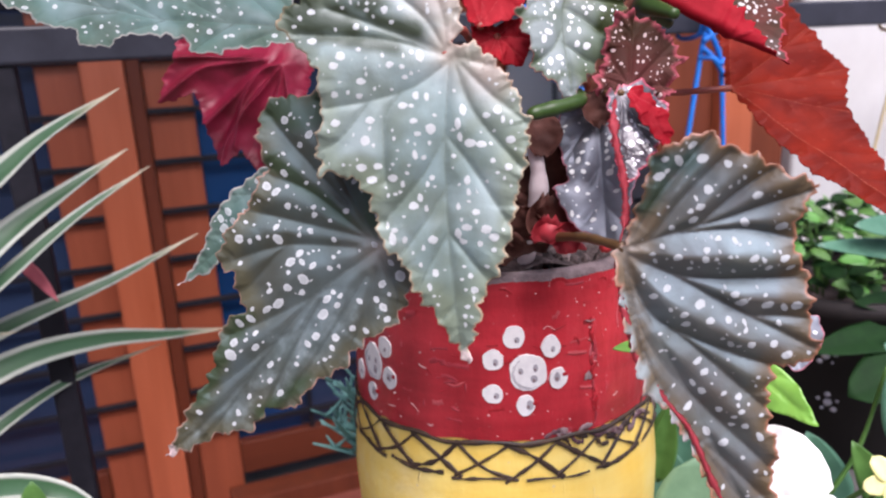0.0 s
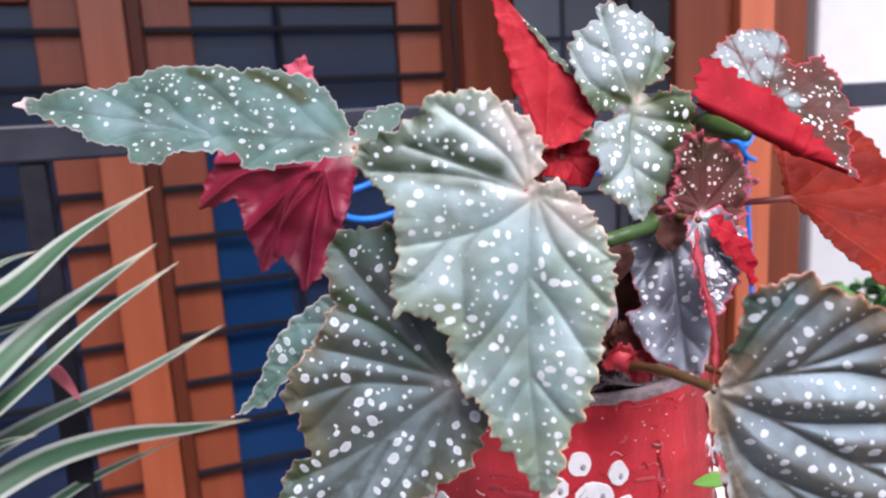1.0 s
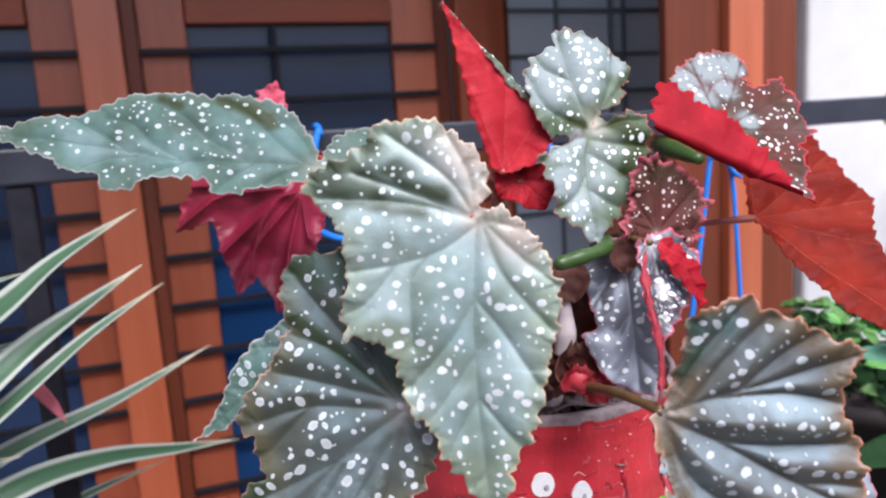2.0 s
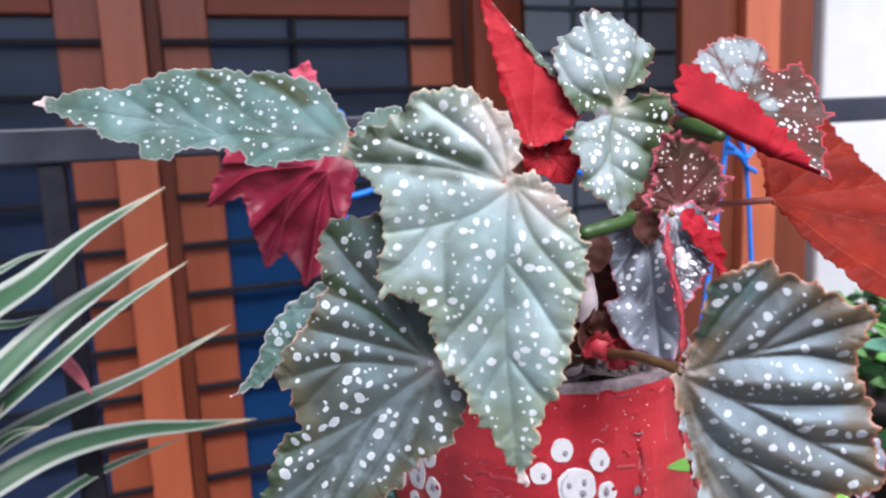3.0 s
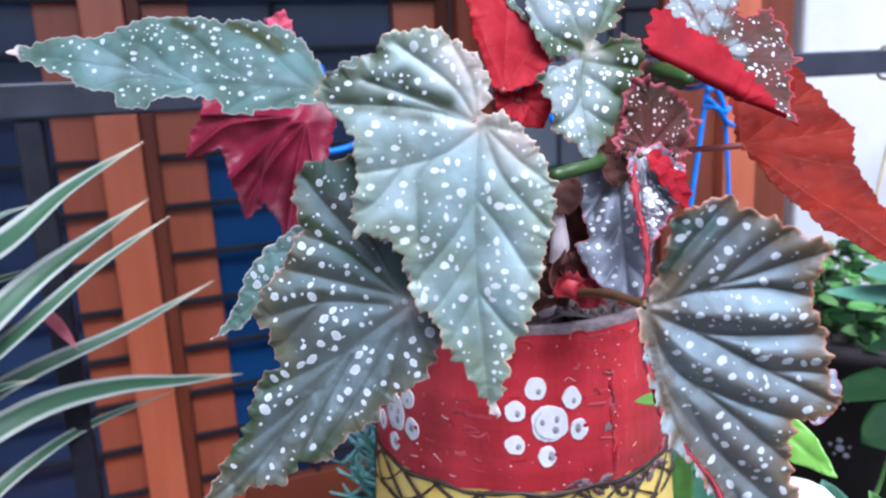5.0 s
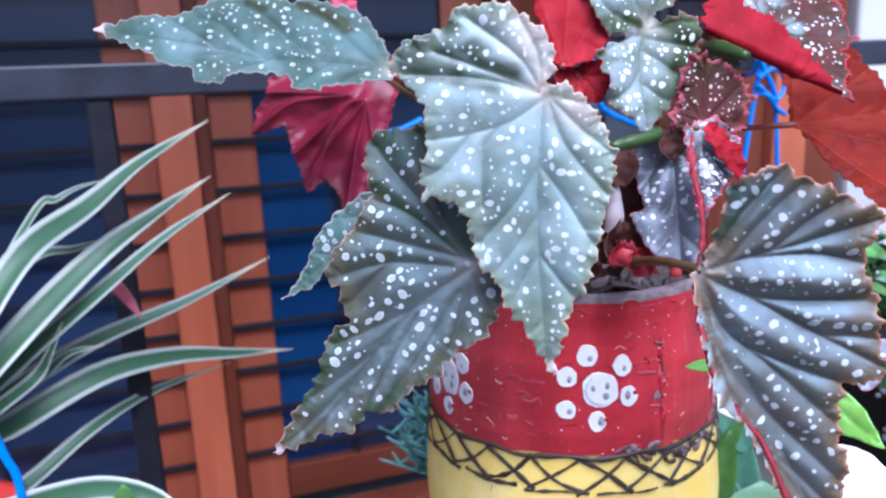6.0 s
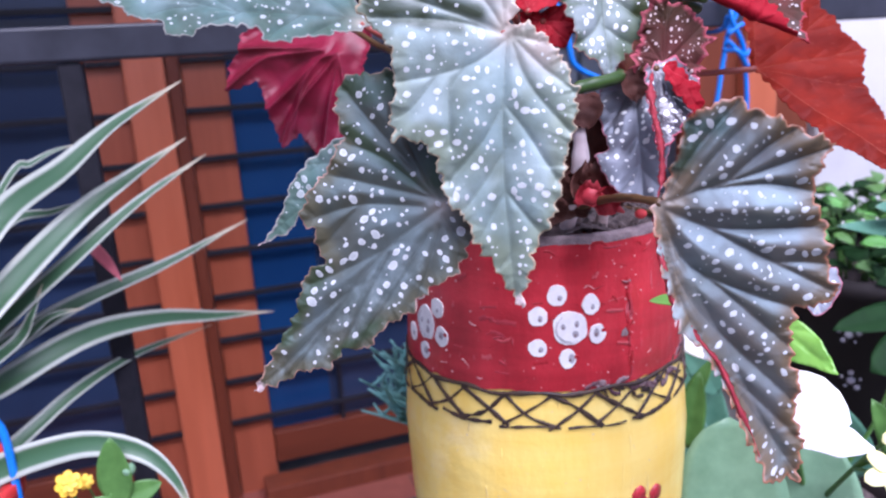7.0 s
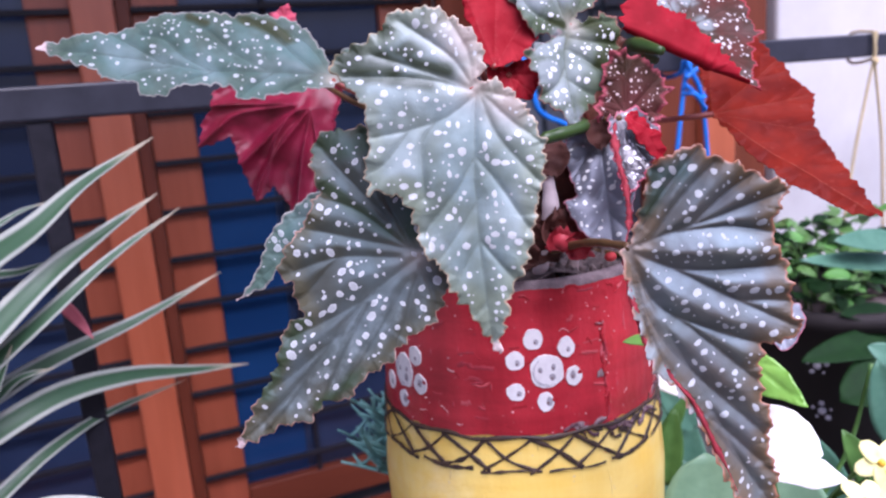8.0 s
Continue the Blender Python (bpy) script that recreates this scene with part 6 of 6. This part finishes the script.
blade("blade", [(-0.360, 0.720, 0.800), (-0.300, 0.810, 0.934), (-0.241, 0.901, 1.028), (-0.186, 0.894, 1.042), (-0.151, 0.892, 1.050)], 0.013, spider)
blade("blade", [(-0.360, 0.720, 0.800), (-0.315, 0.800, 0.863), (-0.270, 0.880, 0.885), (-0.189, 0.936, 0.914), (-0.072, 0.977, 0.942), (0.042, 1.021, 0.979)], 0.028, spider)
blade("blade", [(-0.360, 0.720, 0.800), (-0.318, 0.797, 0.843), (-0.276, 0.874, 0.845), (-0.184, 0.937, 0.869), (-0.099, 0.995, 0.859), (-0.017, 1.050, 0.831), (0.070, 1.104, 0.805)], 0.034, spider)
blade("blade", [(-0.360, 0.720, 0.800), (-0.328, 0.801, 0.796), (-0.295, 0.883, 0.752), (-0.211, 0.947, 0.791), (-0.137, 1.009, 0.807), (-0.028, 1.056, 0.816)], 0.022, spider)
blade("blade", [(-0.360, 0.720, 0.800), (-0.319, 0.715, 0.827), (-0.277, 0.710, 0.814), (-0.212, 0.697, 0.831), (-0.158, 0.685, 0.838), (-0.111, 0.670, 0.825), (-0.083, 0.656, 0.793), (-0.069, 0.642, 0.745)], 0.030, spider)
blade("blade", [(-0.360, 0.720, 0.800), (-0.303, 0.792, 0.869), (-0.247, 0.864, 0.898), (-0.226, 0.867, 0.926), (-0.208, 0.873, 0.962)], 0.018, spider)
blade("blade", [(-0.360, 0.720, 0.800), (-0.322, 0.805, 0.874), (-0.284, 0.891, 0.908), (-0.245, 0.899, 0.930), (-0.223, 0.916, 0.968), (-0.203, 0.938, 1.018)], 0.024, spider)
blade("blade", [(-0.360, 0.720, 0.800), (-0.326, 0.807, 0.856), (-0.291, 0.894, 0.872), (-0.246, 0.895, 0.891), (-0.212, 0.901, 0.913), (-0.173, 0.900, 0.917)], 0.018, spider)
blade("blade", [(-0.360, 0.720, 0.800), (-0.298, 0.837, 0.961), (-0.236, 0.954, 1.081), (-0.211, 0.962, 1.094), (-0.185, 0.969, 1.106), (-0.156, 0.974, 1.112)], 0.010, spider)
blade("dry_tip", [(-0.160, 0.930, 0.993), (-0.144, 0.930, 0.968), (-0.129, 0.930, 0.937)], 0.017, spider, M_PINKBIT, "pink withered leaf tip", 0.1, 16)
def simple_pot(name, at, r0, r1, h, mat, label):
    p = thing(name, at, label, "flower pot")
    part("body", lathe([(0.001, 0.0), (r0, 0.0), (r1, h * 0.9), (r1 + 0.008, h * 0.9), (r1 + 0.009, h), (r1 - 0.004, h), (r1 - 0.008, h * 0.85)], 64), mat, p)
    part("soil", lathe([(0.001, h * 0.87), (r1 - 0.007, h * 0.86)], 48), M_SOIL, p, "dark potting soil")
    return p


# ---- other plants ----
def oval_leaf(bm, base, way, face, length, width, curl=0.2, fold=0.18, nx=8, ny=3, point=1.0):
    """Adds a leaf blade with a midrib fold, drooping along its length, thick enough to have two sides."""
    X = Vector(way).normalized()
    Z = Vector(face)
    Z = (Z - X * Z.dot(X)).normalized()
    Y = Z.cross(X)
    rows = []
    for i in range(nx + 1):
        f = i / nx
        half = width / 2 * (math.sin(math.pi * min(f ** 0.8, 1.0)) ** (0.8 * point) if 0 < f < 1 else 0.03)
        row = []
        for j in range(-ny, ny + 1):
            s = j / ny
            p = Vector(base) + X * length * f + Y * half * s + Z * (fold * half * abs(s) - curl * length * f * f + 0.03 * half * math.sin(f * 22) * abs(s))
            row.append(bm.verts.new(p))
        rows.append(row)
    for p, q in zip(rows, rows[1:]):
        for k in range(2 * ny):
            bm.faces.new((p[k], p[k + 1], q[k + 1], q[k]))
    return bm


def thicken(bm, t=0.0005):
    bmesh.ops.recalc_face_normals(bm, faces=bm.faces)
    bmesh.ops.solidify(bm, geom=bm.faces[:], thickness=t)
    return bm


def one_leaf(name, parent, base, way, face, length, width, mat, label="", curl=0.2, fold=0.18, point=1.0):
    o = parent.location
    return part(name, thicken(oval_leaf(bmesh.new(), Vector(base) - o, way, face, length, width, curl, fold, 12, 4, point), 0.0006), mat, parent, label)


striped_pot = simple_pot("flower_pot", (-0.355, 0.715, 0.60), 0.085, 0.115, 0.205, M_REDPOT, "red plastic pot holding the striped plant")

# flowering shrub with white bracts, in a plain pot
simple_pot("flower_pot", (0.555, 0.47, 0.60), 0.07, 0.085, 0.115, M_DARKPOT, "dark plastic pot holding the white-bracted shrub")
mussaenda = thing("flowering_shrub", (0.555, 0.47, 0.70), "flowering shrub with large white bracts and yellow flowers", "plant")


def twig(parent, pts, r, mat, name="stem"):
    o = parent.location
    return part(name, tube([Vector(p) - o for p in pts], [r, r * 0.8, r * 0.6], 16, 8, lumps=0.15), mat, parent)


twig(mussaenda, [(0.555, 0.47, 0.69), (0.50, 0.44, 0.80), (0.44, 0.38, 0.90)], 0.004, M_LEAFGREEN)
twig(mussaenda, [(0.555, 0.47, 0.69), (0.53, 0.40, 0.79), (0.49, 0.34, 0.86)], 0.003, M_LEAFGREEN)
twig(mussaenda, [(0.555, 0.47, 0.69), (0.52, 0.50, 0.78), (0.47, 0.53, 0.86)], 0.004, M_LEAFGREEN)
twig(mussaenda, [(0.555, 0.47, 0.69), (0.60, 0.44, 0.80), (0.62, 0.43, 0.90)], 0.003, M_LEAFGREEN)


def star_flower(parent, at, r, face, petal_mat, n=5, eye=None, name="flower"):
    """A flat flower of separate petals round a small eye."""
    o = parent.location
    Z = Vector(face).normalized()
    X = Z.cross(Vector((0.1, 0.2, 1))).normalized()
    Y = Z.cross(X)
    bm = bmesh.new()
    c = Vector(at) - o
    for k in range(n):
        a = 2 * math.pi * k / n + 0.3
        d = X * math.cos(a) + Y * math.sin(a)
        oval_leaf(bm, c + d * r * 0.06 + Z * 0.0004 * k, d, Z, r, r * 0.74, 0.12, 0.10, 8, 3, 0.45)
    fl = part(name, thicken(bm, 0.0005), petal_mat, parent)
    bm = bmesh.new()
    bmesh.ops.create_icosphere(bm, subdivisions=2, radius=r * 0.16, matrix=Matrix.Translation(c + Z * 0.001))
    part("eye", bm, eye or M_YOLK, fl, "deep yellow flower centre")
    return fl


for at, r, f in (((0.505, 0.330, 0.868), 0.021, (-0.5, -0.8, 0.5)), ((0.460, 0.309, 0.856), 0.020, (-0.3, -0.6, 0.8)), ((0.500, 0.312, 0.840), 0.019, (-0.7, -0.5, 0.6))):
    star_flower(mussaenda, at, r, f, M_YELLOWFLOWER)
    twig(mussaenda, [(0.53, 0.40, 0.79), Vector(at).lerp(Vector((0.52, 0.38, 0.80)), 0.5), at], 0.0018, M_LEAFGREEN)

# dark painted pot with a leafy shrub
dark_pot = simple_pot("flower_pot", (0.935, 0.757, 0.60), 0.13, 0.152, 0.258, M_DARKPOT, "dark brown painted pot with white dot flowers")


def dark_dab(a, z, r):
    R = 0.13 + (z / 0.232) * 0.022
    bm = bmesh.new()
    bmesh.ops.create_uvsphere(bm, u_segments=14, v_segments=8, radius=1.0)
    m = Matrix.Translation(((R) * math.cos(a), R * math.sin(a), z)) @ Matrix.Rotation(a, 4, "Z") @ Matrix.Diagonal((0.0016, r, r, 1))
    bmesh.ops.transform(bm, matrix=m, verts=bm.verts)
    return bm


# white dabs again, with the shade on this pot mixed into their grey
for fa, fz in ((-142.0, 0.178), (-139.0, 0.106), (-95.0, 0.15), (-185.0, 0.14)):
    c = radians(fa)
    fl = part("painted_flower", dark_dab(c, fz, 0.0056), M_SHADEDAB, dark_pot, "white dabbed flower, greyed for the shade on the pot")
    for k in range(5):
        th = k * math.pi / 2.5 + 0.4
        part("petal", dark_dab(c + 0.013 * math.cos(th) / 0.145, fz + 0.011 * math.sin(th) + 0.002 * math.sin(9 * th), 0.0030 + 0.0011 * math.sin(k * 2.1 + fa)), M_SHADEDAB, fl)
shrub = thing("leafy_shrub", (0.935, 0.757, 0.82), "dense shrub with small bright green rounded leaves", "plant")
random.seed(11)
SO = shrub.location
tips = []
for k in range(26):
    a, rr = random.uniform(0, 2 * math.pi), random.uniform(0.02, 0.15)
    tip = Vector((0.955 + rr * math.cos(a), 0.765 + rr * math.sin(a), random.uniform(0.885, 0.985) - 0.25 * rr))
    tips.append(tip)
    part("stem", tube([Vector((0.935 + 0.03 * math.cos(a), 0.757 + 0.03 * math.sin(a), 0.82)) - SO, tip * 0.6 + Vector((0.935, 0.757, 0.88)) * 0.4 - SO, tip - SO], [0.002, 0.0015, 0.001], 8, 6), M_LEAFGREEN, shrub)
for k in range(280):
    tip = random.choice(tips)
    at = tip + Vector((random.gauss(0, 0.014), random.gauss(0, 0.014), random.gauss(-0.008, 0.014)))
    a = random.uniform(0, 2 * math.pi)
    way = Vector((math.cos(a), math.sin(a), random.uniform(-0.3, 0.5)))
    ln = random.uniform(0.022, 0.042)
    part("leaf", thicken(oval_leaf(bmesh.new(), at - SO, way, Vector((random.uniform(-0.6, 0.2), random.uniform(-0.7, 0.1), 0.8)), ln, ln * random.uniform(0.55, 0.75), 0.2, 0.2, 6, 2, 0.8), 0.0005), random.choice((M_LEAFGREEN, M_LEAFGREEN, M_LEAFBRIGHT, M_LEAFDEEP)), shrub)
one_leaf("bract", mussaenda, (0.392, 0.503, 0.929), (0.486, -0.701, -0.522), (-0.501, -0.675, 0.421), 0.056, 0.025, M_BRACT, "white bract", 0.05, 0.1, 0.8)
one_leaf("leaf", mussaenda, (0.430, 0.439, 0.699), (0.000, 0.122, 0.992), (-0.489, -0.536, 0.633), 0.139, 0.102, M_LEAFPALE, "broad pale green leaf", 0.06, 0.12, 0.6)
one_leaf("leaf", mussaenda, (0.533, 0.439, 0.667), (0.054, 0.085, 0.995), (-0.549, -0.490, 0.619), 0.129, 0.088, M_LEAFPALE, "broad pale green leaf", 0.06, 0.12, 0.7)
one_leaf("leaf", mussaenda, (0.466, 0.557, 0.620), (0.137, 0.091, 0.986), (-0.453, -0.569, 0.630), 0.153, 0.073, M_LEAFTEAL, "grey green leaf", 0.06, 0.12, 0.7)
one_leaf("leaf", mussaenda, (0.510, 0.579, 0.671), (0.108, 0.070, 0.992), (-0.489, -0.584, 0.579), 0.129, 0.047, M_LEAFTEAL, "grey green leaf", 0.06, 0.2, 0.8)
one_leaf("leaf", mussaenda, (0.486, 0.614, 0.689), (0.273, 0.027, 0.962), (-0.467, -0.615, 0.562), 0.147, 0.042, M_LEAFTEAL, "grey green leaf", 0.1, 0.2, 0.9)
one_leaf("leaf", mussaenda, (0.520, 0.576, 0.793), (-0.590, 0.098, 0.801), (-0.469, -0.547, 0.547), 0.071, 0.033, M_LEAFTEAL, "grey green leaf", 0.1, 0.2, 0.9)
one_leaf("leaf", mussaenda, (0.612, 0.460, 0.723), (-0.353, 0.111, 0.929), (-0.604, -0.494, 0.549), 0.099, 0.049, M_LEAFTEAL, "grey green leaf", 0.1, 0.2, 0.8)
one_leaf("leaf", mussaenda, (0.455, 0.548, 0.752), (0.100, -0.056, 0.993), (-0.430, -0.545, 0.598), 0.090, 0.028, M_LEAFGREEN, "narrow green leaf", 0.1, 0.2, 0.9)
one_leaf("leaf", mussaenda, (0.464, 0.573, 0.780), (0.351, -0.221, 0.910), (-0.434, -0.562, 0.569), 0.077, 0.019, M_LEAFGREEN, "narrow green leaf", 0.1, 0.2, 0.9)
one_leaf("leaf", mussaenda, (0.547, 0.348, 0.800), (-0.473, 0.140, 0.870), (-0.567, -0.406, 0.593), 0.093, 0.030, M_LEAFGREEN, "green leaf", 0.1, 0.2, 0.9)
one_leaf("leaf", mussaenda, (0.637, 0.403, 0.810), (-0.276, 0.108, 0.955), (-0.665, -0.466, 0.488), 0.102, 0.042, M_LEAFTEAL, "grey green leaf", 0.08, 0.2, 0.8)
one_leaf("leaf", mussaenda, (0.700, 0.459, 0.876), (-0.732, 0.422, 0.535), (-0.535, -0.384, 0.537), 0.036, 0.025, M_LEAFTEAL, "grey green leaf", 0.1, 0.2, 0.8)
one_leaf("sprig", begonia, (0.290, 0.345, 1.018), (-0.973, -0.147, 0.177), (-0.406, -0.522, 0.530), 0.034, 0.009, M_LEAFLIME, "small lime green leaf tip", 0.02, 0.2, 0.9)
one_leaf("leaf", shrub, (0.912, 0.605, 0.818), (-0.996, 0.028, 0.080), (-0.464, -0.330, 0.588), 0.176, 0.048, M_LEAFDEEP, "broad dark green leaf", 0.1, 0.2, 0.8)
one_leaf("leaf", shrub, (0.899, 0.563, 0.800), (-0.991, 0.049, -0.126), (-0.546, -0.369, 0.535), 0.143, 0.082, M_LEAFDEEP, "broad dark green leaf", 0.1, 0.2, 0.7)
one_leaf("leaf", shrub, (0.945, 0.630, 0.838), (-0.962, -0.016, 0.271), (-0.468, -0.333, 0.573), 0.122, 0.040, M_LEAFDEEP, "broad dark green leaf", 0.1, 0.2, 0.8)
one_leaf("leaf", shrub, (0.902, 0.597, 0.962), (-0.987, 0.071, 0.141), (-0.399, -0.584, 0.601), 0.128, 0.036, M_LEAFTEAL, "grey green leaf", 0.02, 0.05, 0.9)
one_leaf("leaf", shrub, (0.924, 0.603, 0.926), (-0.979, 0.122, 0.165), (-0.399, -0.579, 0.614), 0.188, 0.030, M_LEAFTEAL, "grey green leaf", 0.02, 0.05, 0.9)

leaf("bract", SHAPE_BR1, M_BRACT, M_BRACT, mussaenda, "large white bract", ribs=(0, 30, -30, 60, -60), pillow=0.0015, ruffle=0.0006, tooth=0.0002, spots=0, grain=0.0016, seed=21.1)
leaf("bract", SHAPE_BR2, M_BRACT, M_BRACT, mussaenda, "large white bract", ribs=(0, 25, -25), pillow=0.0012, ruffle=0.0006, tooth=0.0002, spots=0, grain=0.0016, seed=22.1)
leaf("leaf", SHAPE_LIME, M_LEAFLIME, M_LEAFLIME, mussaenda, "fresh lime green leaf", ribs=(0, 30, -30, 55, -55), pillow=0.0022, ruffle=0.0006, tooth=0.0004, spots=0, grain=0.0016, seed=23.1)
# feathery succulent behind the painted pot
simple_pot("flower_pot", (0.285, 0.742, 0.60), 0.055, 0.065, 0.13, M_DARKPOT, "dark plastic pot holding the blue green succulent")
succ = thing("succulent_plant", (0.285, 0.742, 0.715), "blue green feathery succulent with finger-like shoots", "plant")
random.seed(21)
for k in range(42):
    a = random.uniform(0, 2 * math.pi)
    root = Vector((0.265 + 0.03 * math.cos(a), 0.742 + 0.03 * math.sin(a), 0.715))
    top = Vector((0.165 + random.uniform(-0.045, 0.05), 0.70 + random.uniform(-0.04, 0.04), random.uniform(0.80, 0.885)))
    mid = root.lerp(top, 0.55) + Vector((random.uniform(-0.02, 0.02), random.uniform(-0.02, 0.02), 0))
    part("shoot", tube([root - succ.location, mid - succ.location, top - succ.location], [0.0022, 0.0026, 0.0012], 12, 7, lumps=0.3), M_SUCC, succ)
    for j in range(3):
        b0 = mid.lerp(top, 0.2 + 0.25 * j)
        tipb = b0 + Vector((random.uniform(-0.02, 0.02), random.uniform(-0.02, 0.01), random.uniform(0.010, 0.028)))
        part("shoot", tube([b0 - succ.location, b0.lerp(tipb, 0.5) + Vector((0.001, 0, -0.002)) - succ.location, tipb - succ.location], [0.0020, 0.0022, 0.0010], 7, 6), M_SUCC, succ)

# marigold beside the striped plant
simple_pot("flower_pot", (-0.155, 0.69, 0.60), 0.05, 0.06, 0.09, M_DARKPOT, "small dark pot holding a yellow marigold")
marigold = thing("marigold", (-0.155, 0.69, 0.678), "small marigold with yellow flowers and green leaves", "plant")
for at, r in (((-0.182, 0.672, 0.806), 0.013), ((-0.170, 0.690, 0.795), 0.008)):
    for k in range(2):
        star_flower(marigold, Vector(at) + Vector((0.001, -0.004, 0.002)) * k, r * (1 - 0.35 * k), (-0.1, -0.8, 0.5 + 0.3 * k), M_YOLK, 7)
    twig(marigold, [(-0.155, 0.69, 0.67), Vector(at) + Vector((0.01, 0.02, -0.07)), at], 0.0018, M_LEAFGREEN)
twig(marigold, [(-0.155, 0.69, 0.67), (-0.150, 0.675, 0.74), (-0.145, 0.664, 0.79)], 0.0022, M_LEAFGREEN)
for base, way, ln, wd in (((-0.139, 0.664, 0.775), (0.02, -0.05, 1.0), 0.075, 0.042), ((-0.140, 0.663, 0.780), (0.8, -0.1, 0.25), 0.045, 0.030), ((-0.142, 0.663, 0.778), (-0.8, -0.1, 0.1), 0.035, 0.026), ((-0.150, 0.668, 0.770), (0.5, -0.3, -0.3), 0.05, 0.03)):
    one_leaf("leaf", marigold, base, way, (-0.2, -0.9, 0.3), ln, wd * 0.8, M_LEAFGREEN, "", 0.05, 0.15, 0.8)
bm = bmesh.new()
bmesh.ops.create_icosphere(bm, subdivisions=2, radius=0.007, matrix=Matrix.Translation(Vector((-0.125, 0.664, 0.812)) - marigold.location))
part("bud", bm, M_LEAFPALE, marigold, "pale green flower bud")
twig(marigold, [(-0.150, 0.675, 0.74), (-0.135, 0.668, 0.78), (-0.125, 0.664, 0.810)], 0.0014, M_LEAFGREEN)

# terrace tiles
TS = 0.30
tile = bmesh.new()
box(tile, (0.002, 0.002, 0.0), (TS - 0.002, TS - 0.002, 0.008), 0.0015)
tile_mesh = bpy.data.meshes.new("tile")
tile.to_mesh(tile_mesh)
tile.free()
tile_mesh.materials.append(M_FLOOR)
for i in range(10):
    for j in range(4):
        ob = new("tile", tile_mesh)
        ob.parent = floor
        ob.location = (-1.6 + TS * i, 0.905 + TS * j, -0.124)
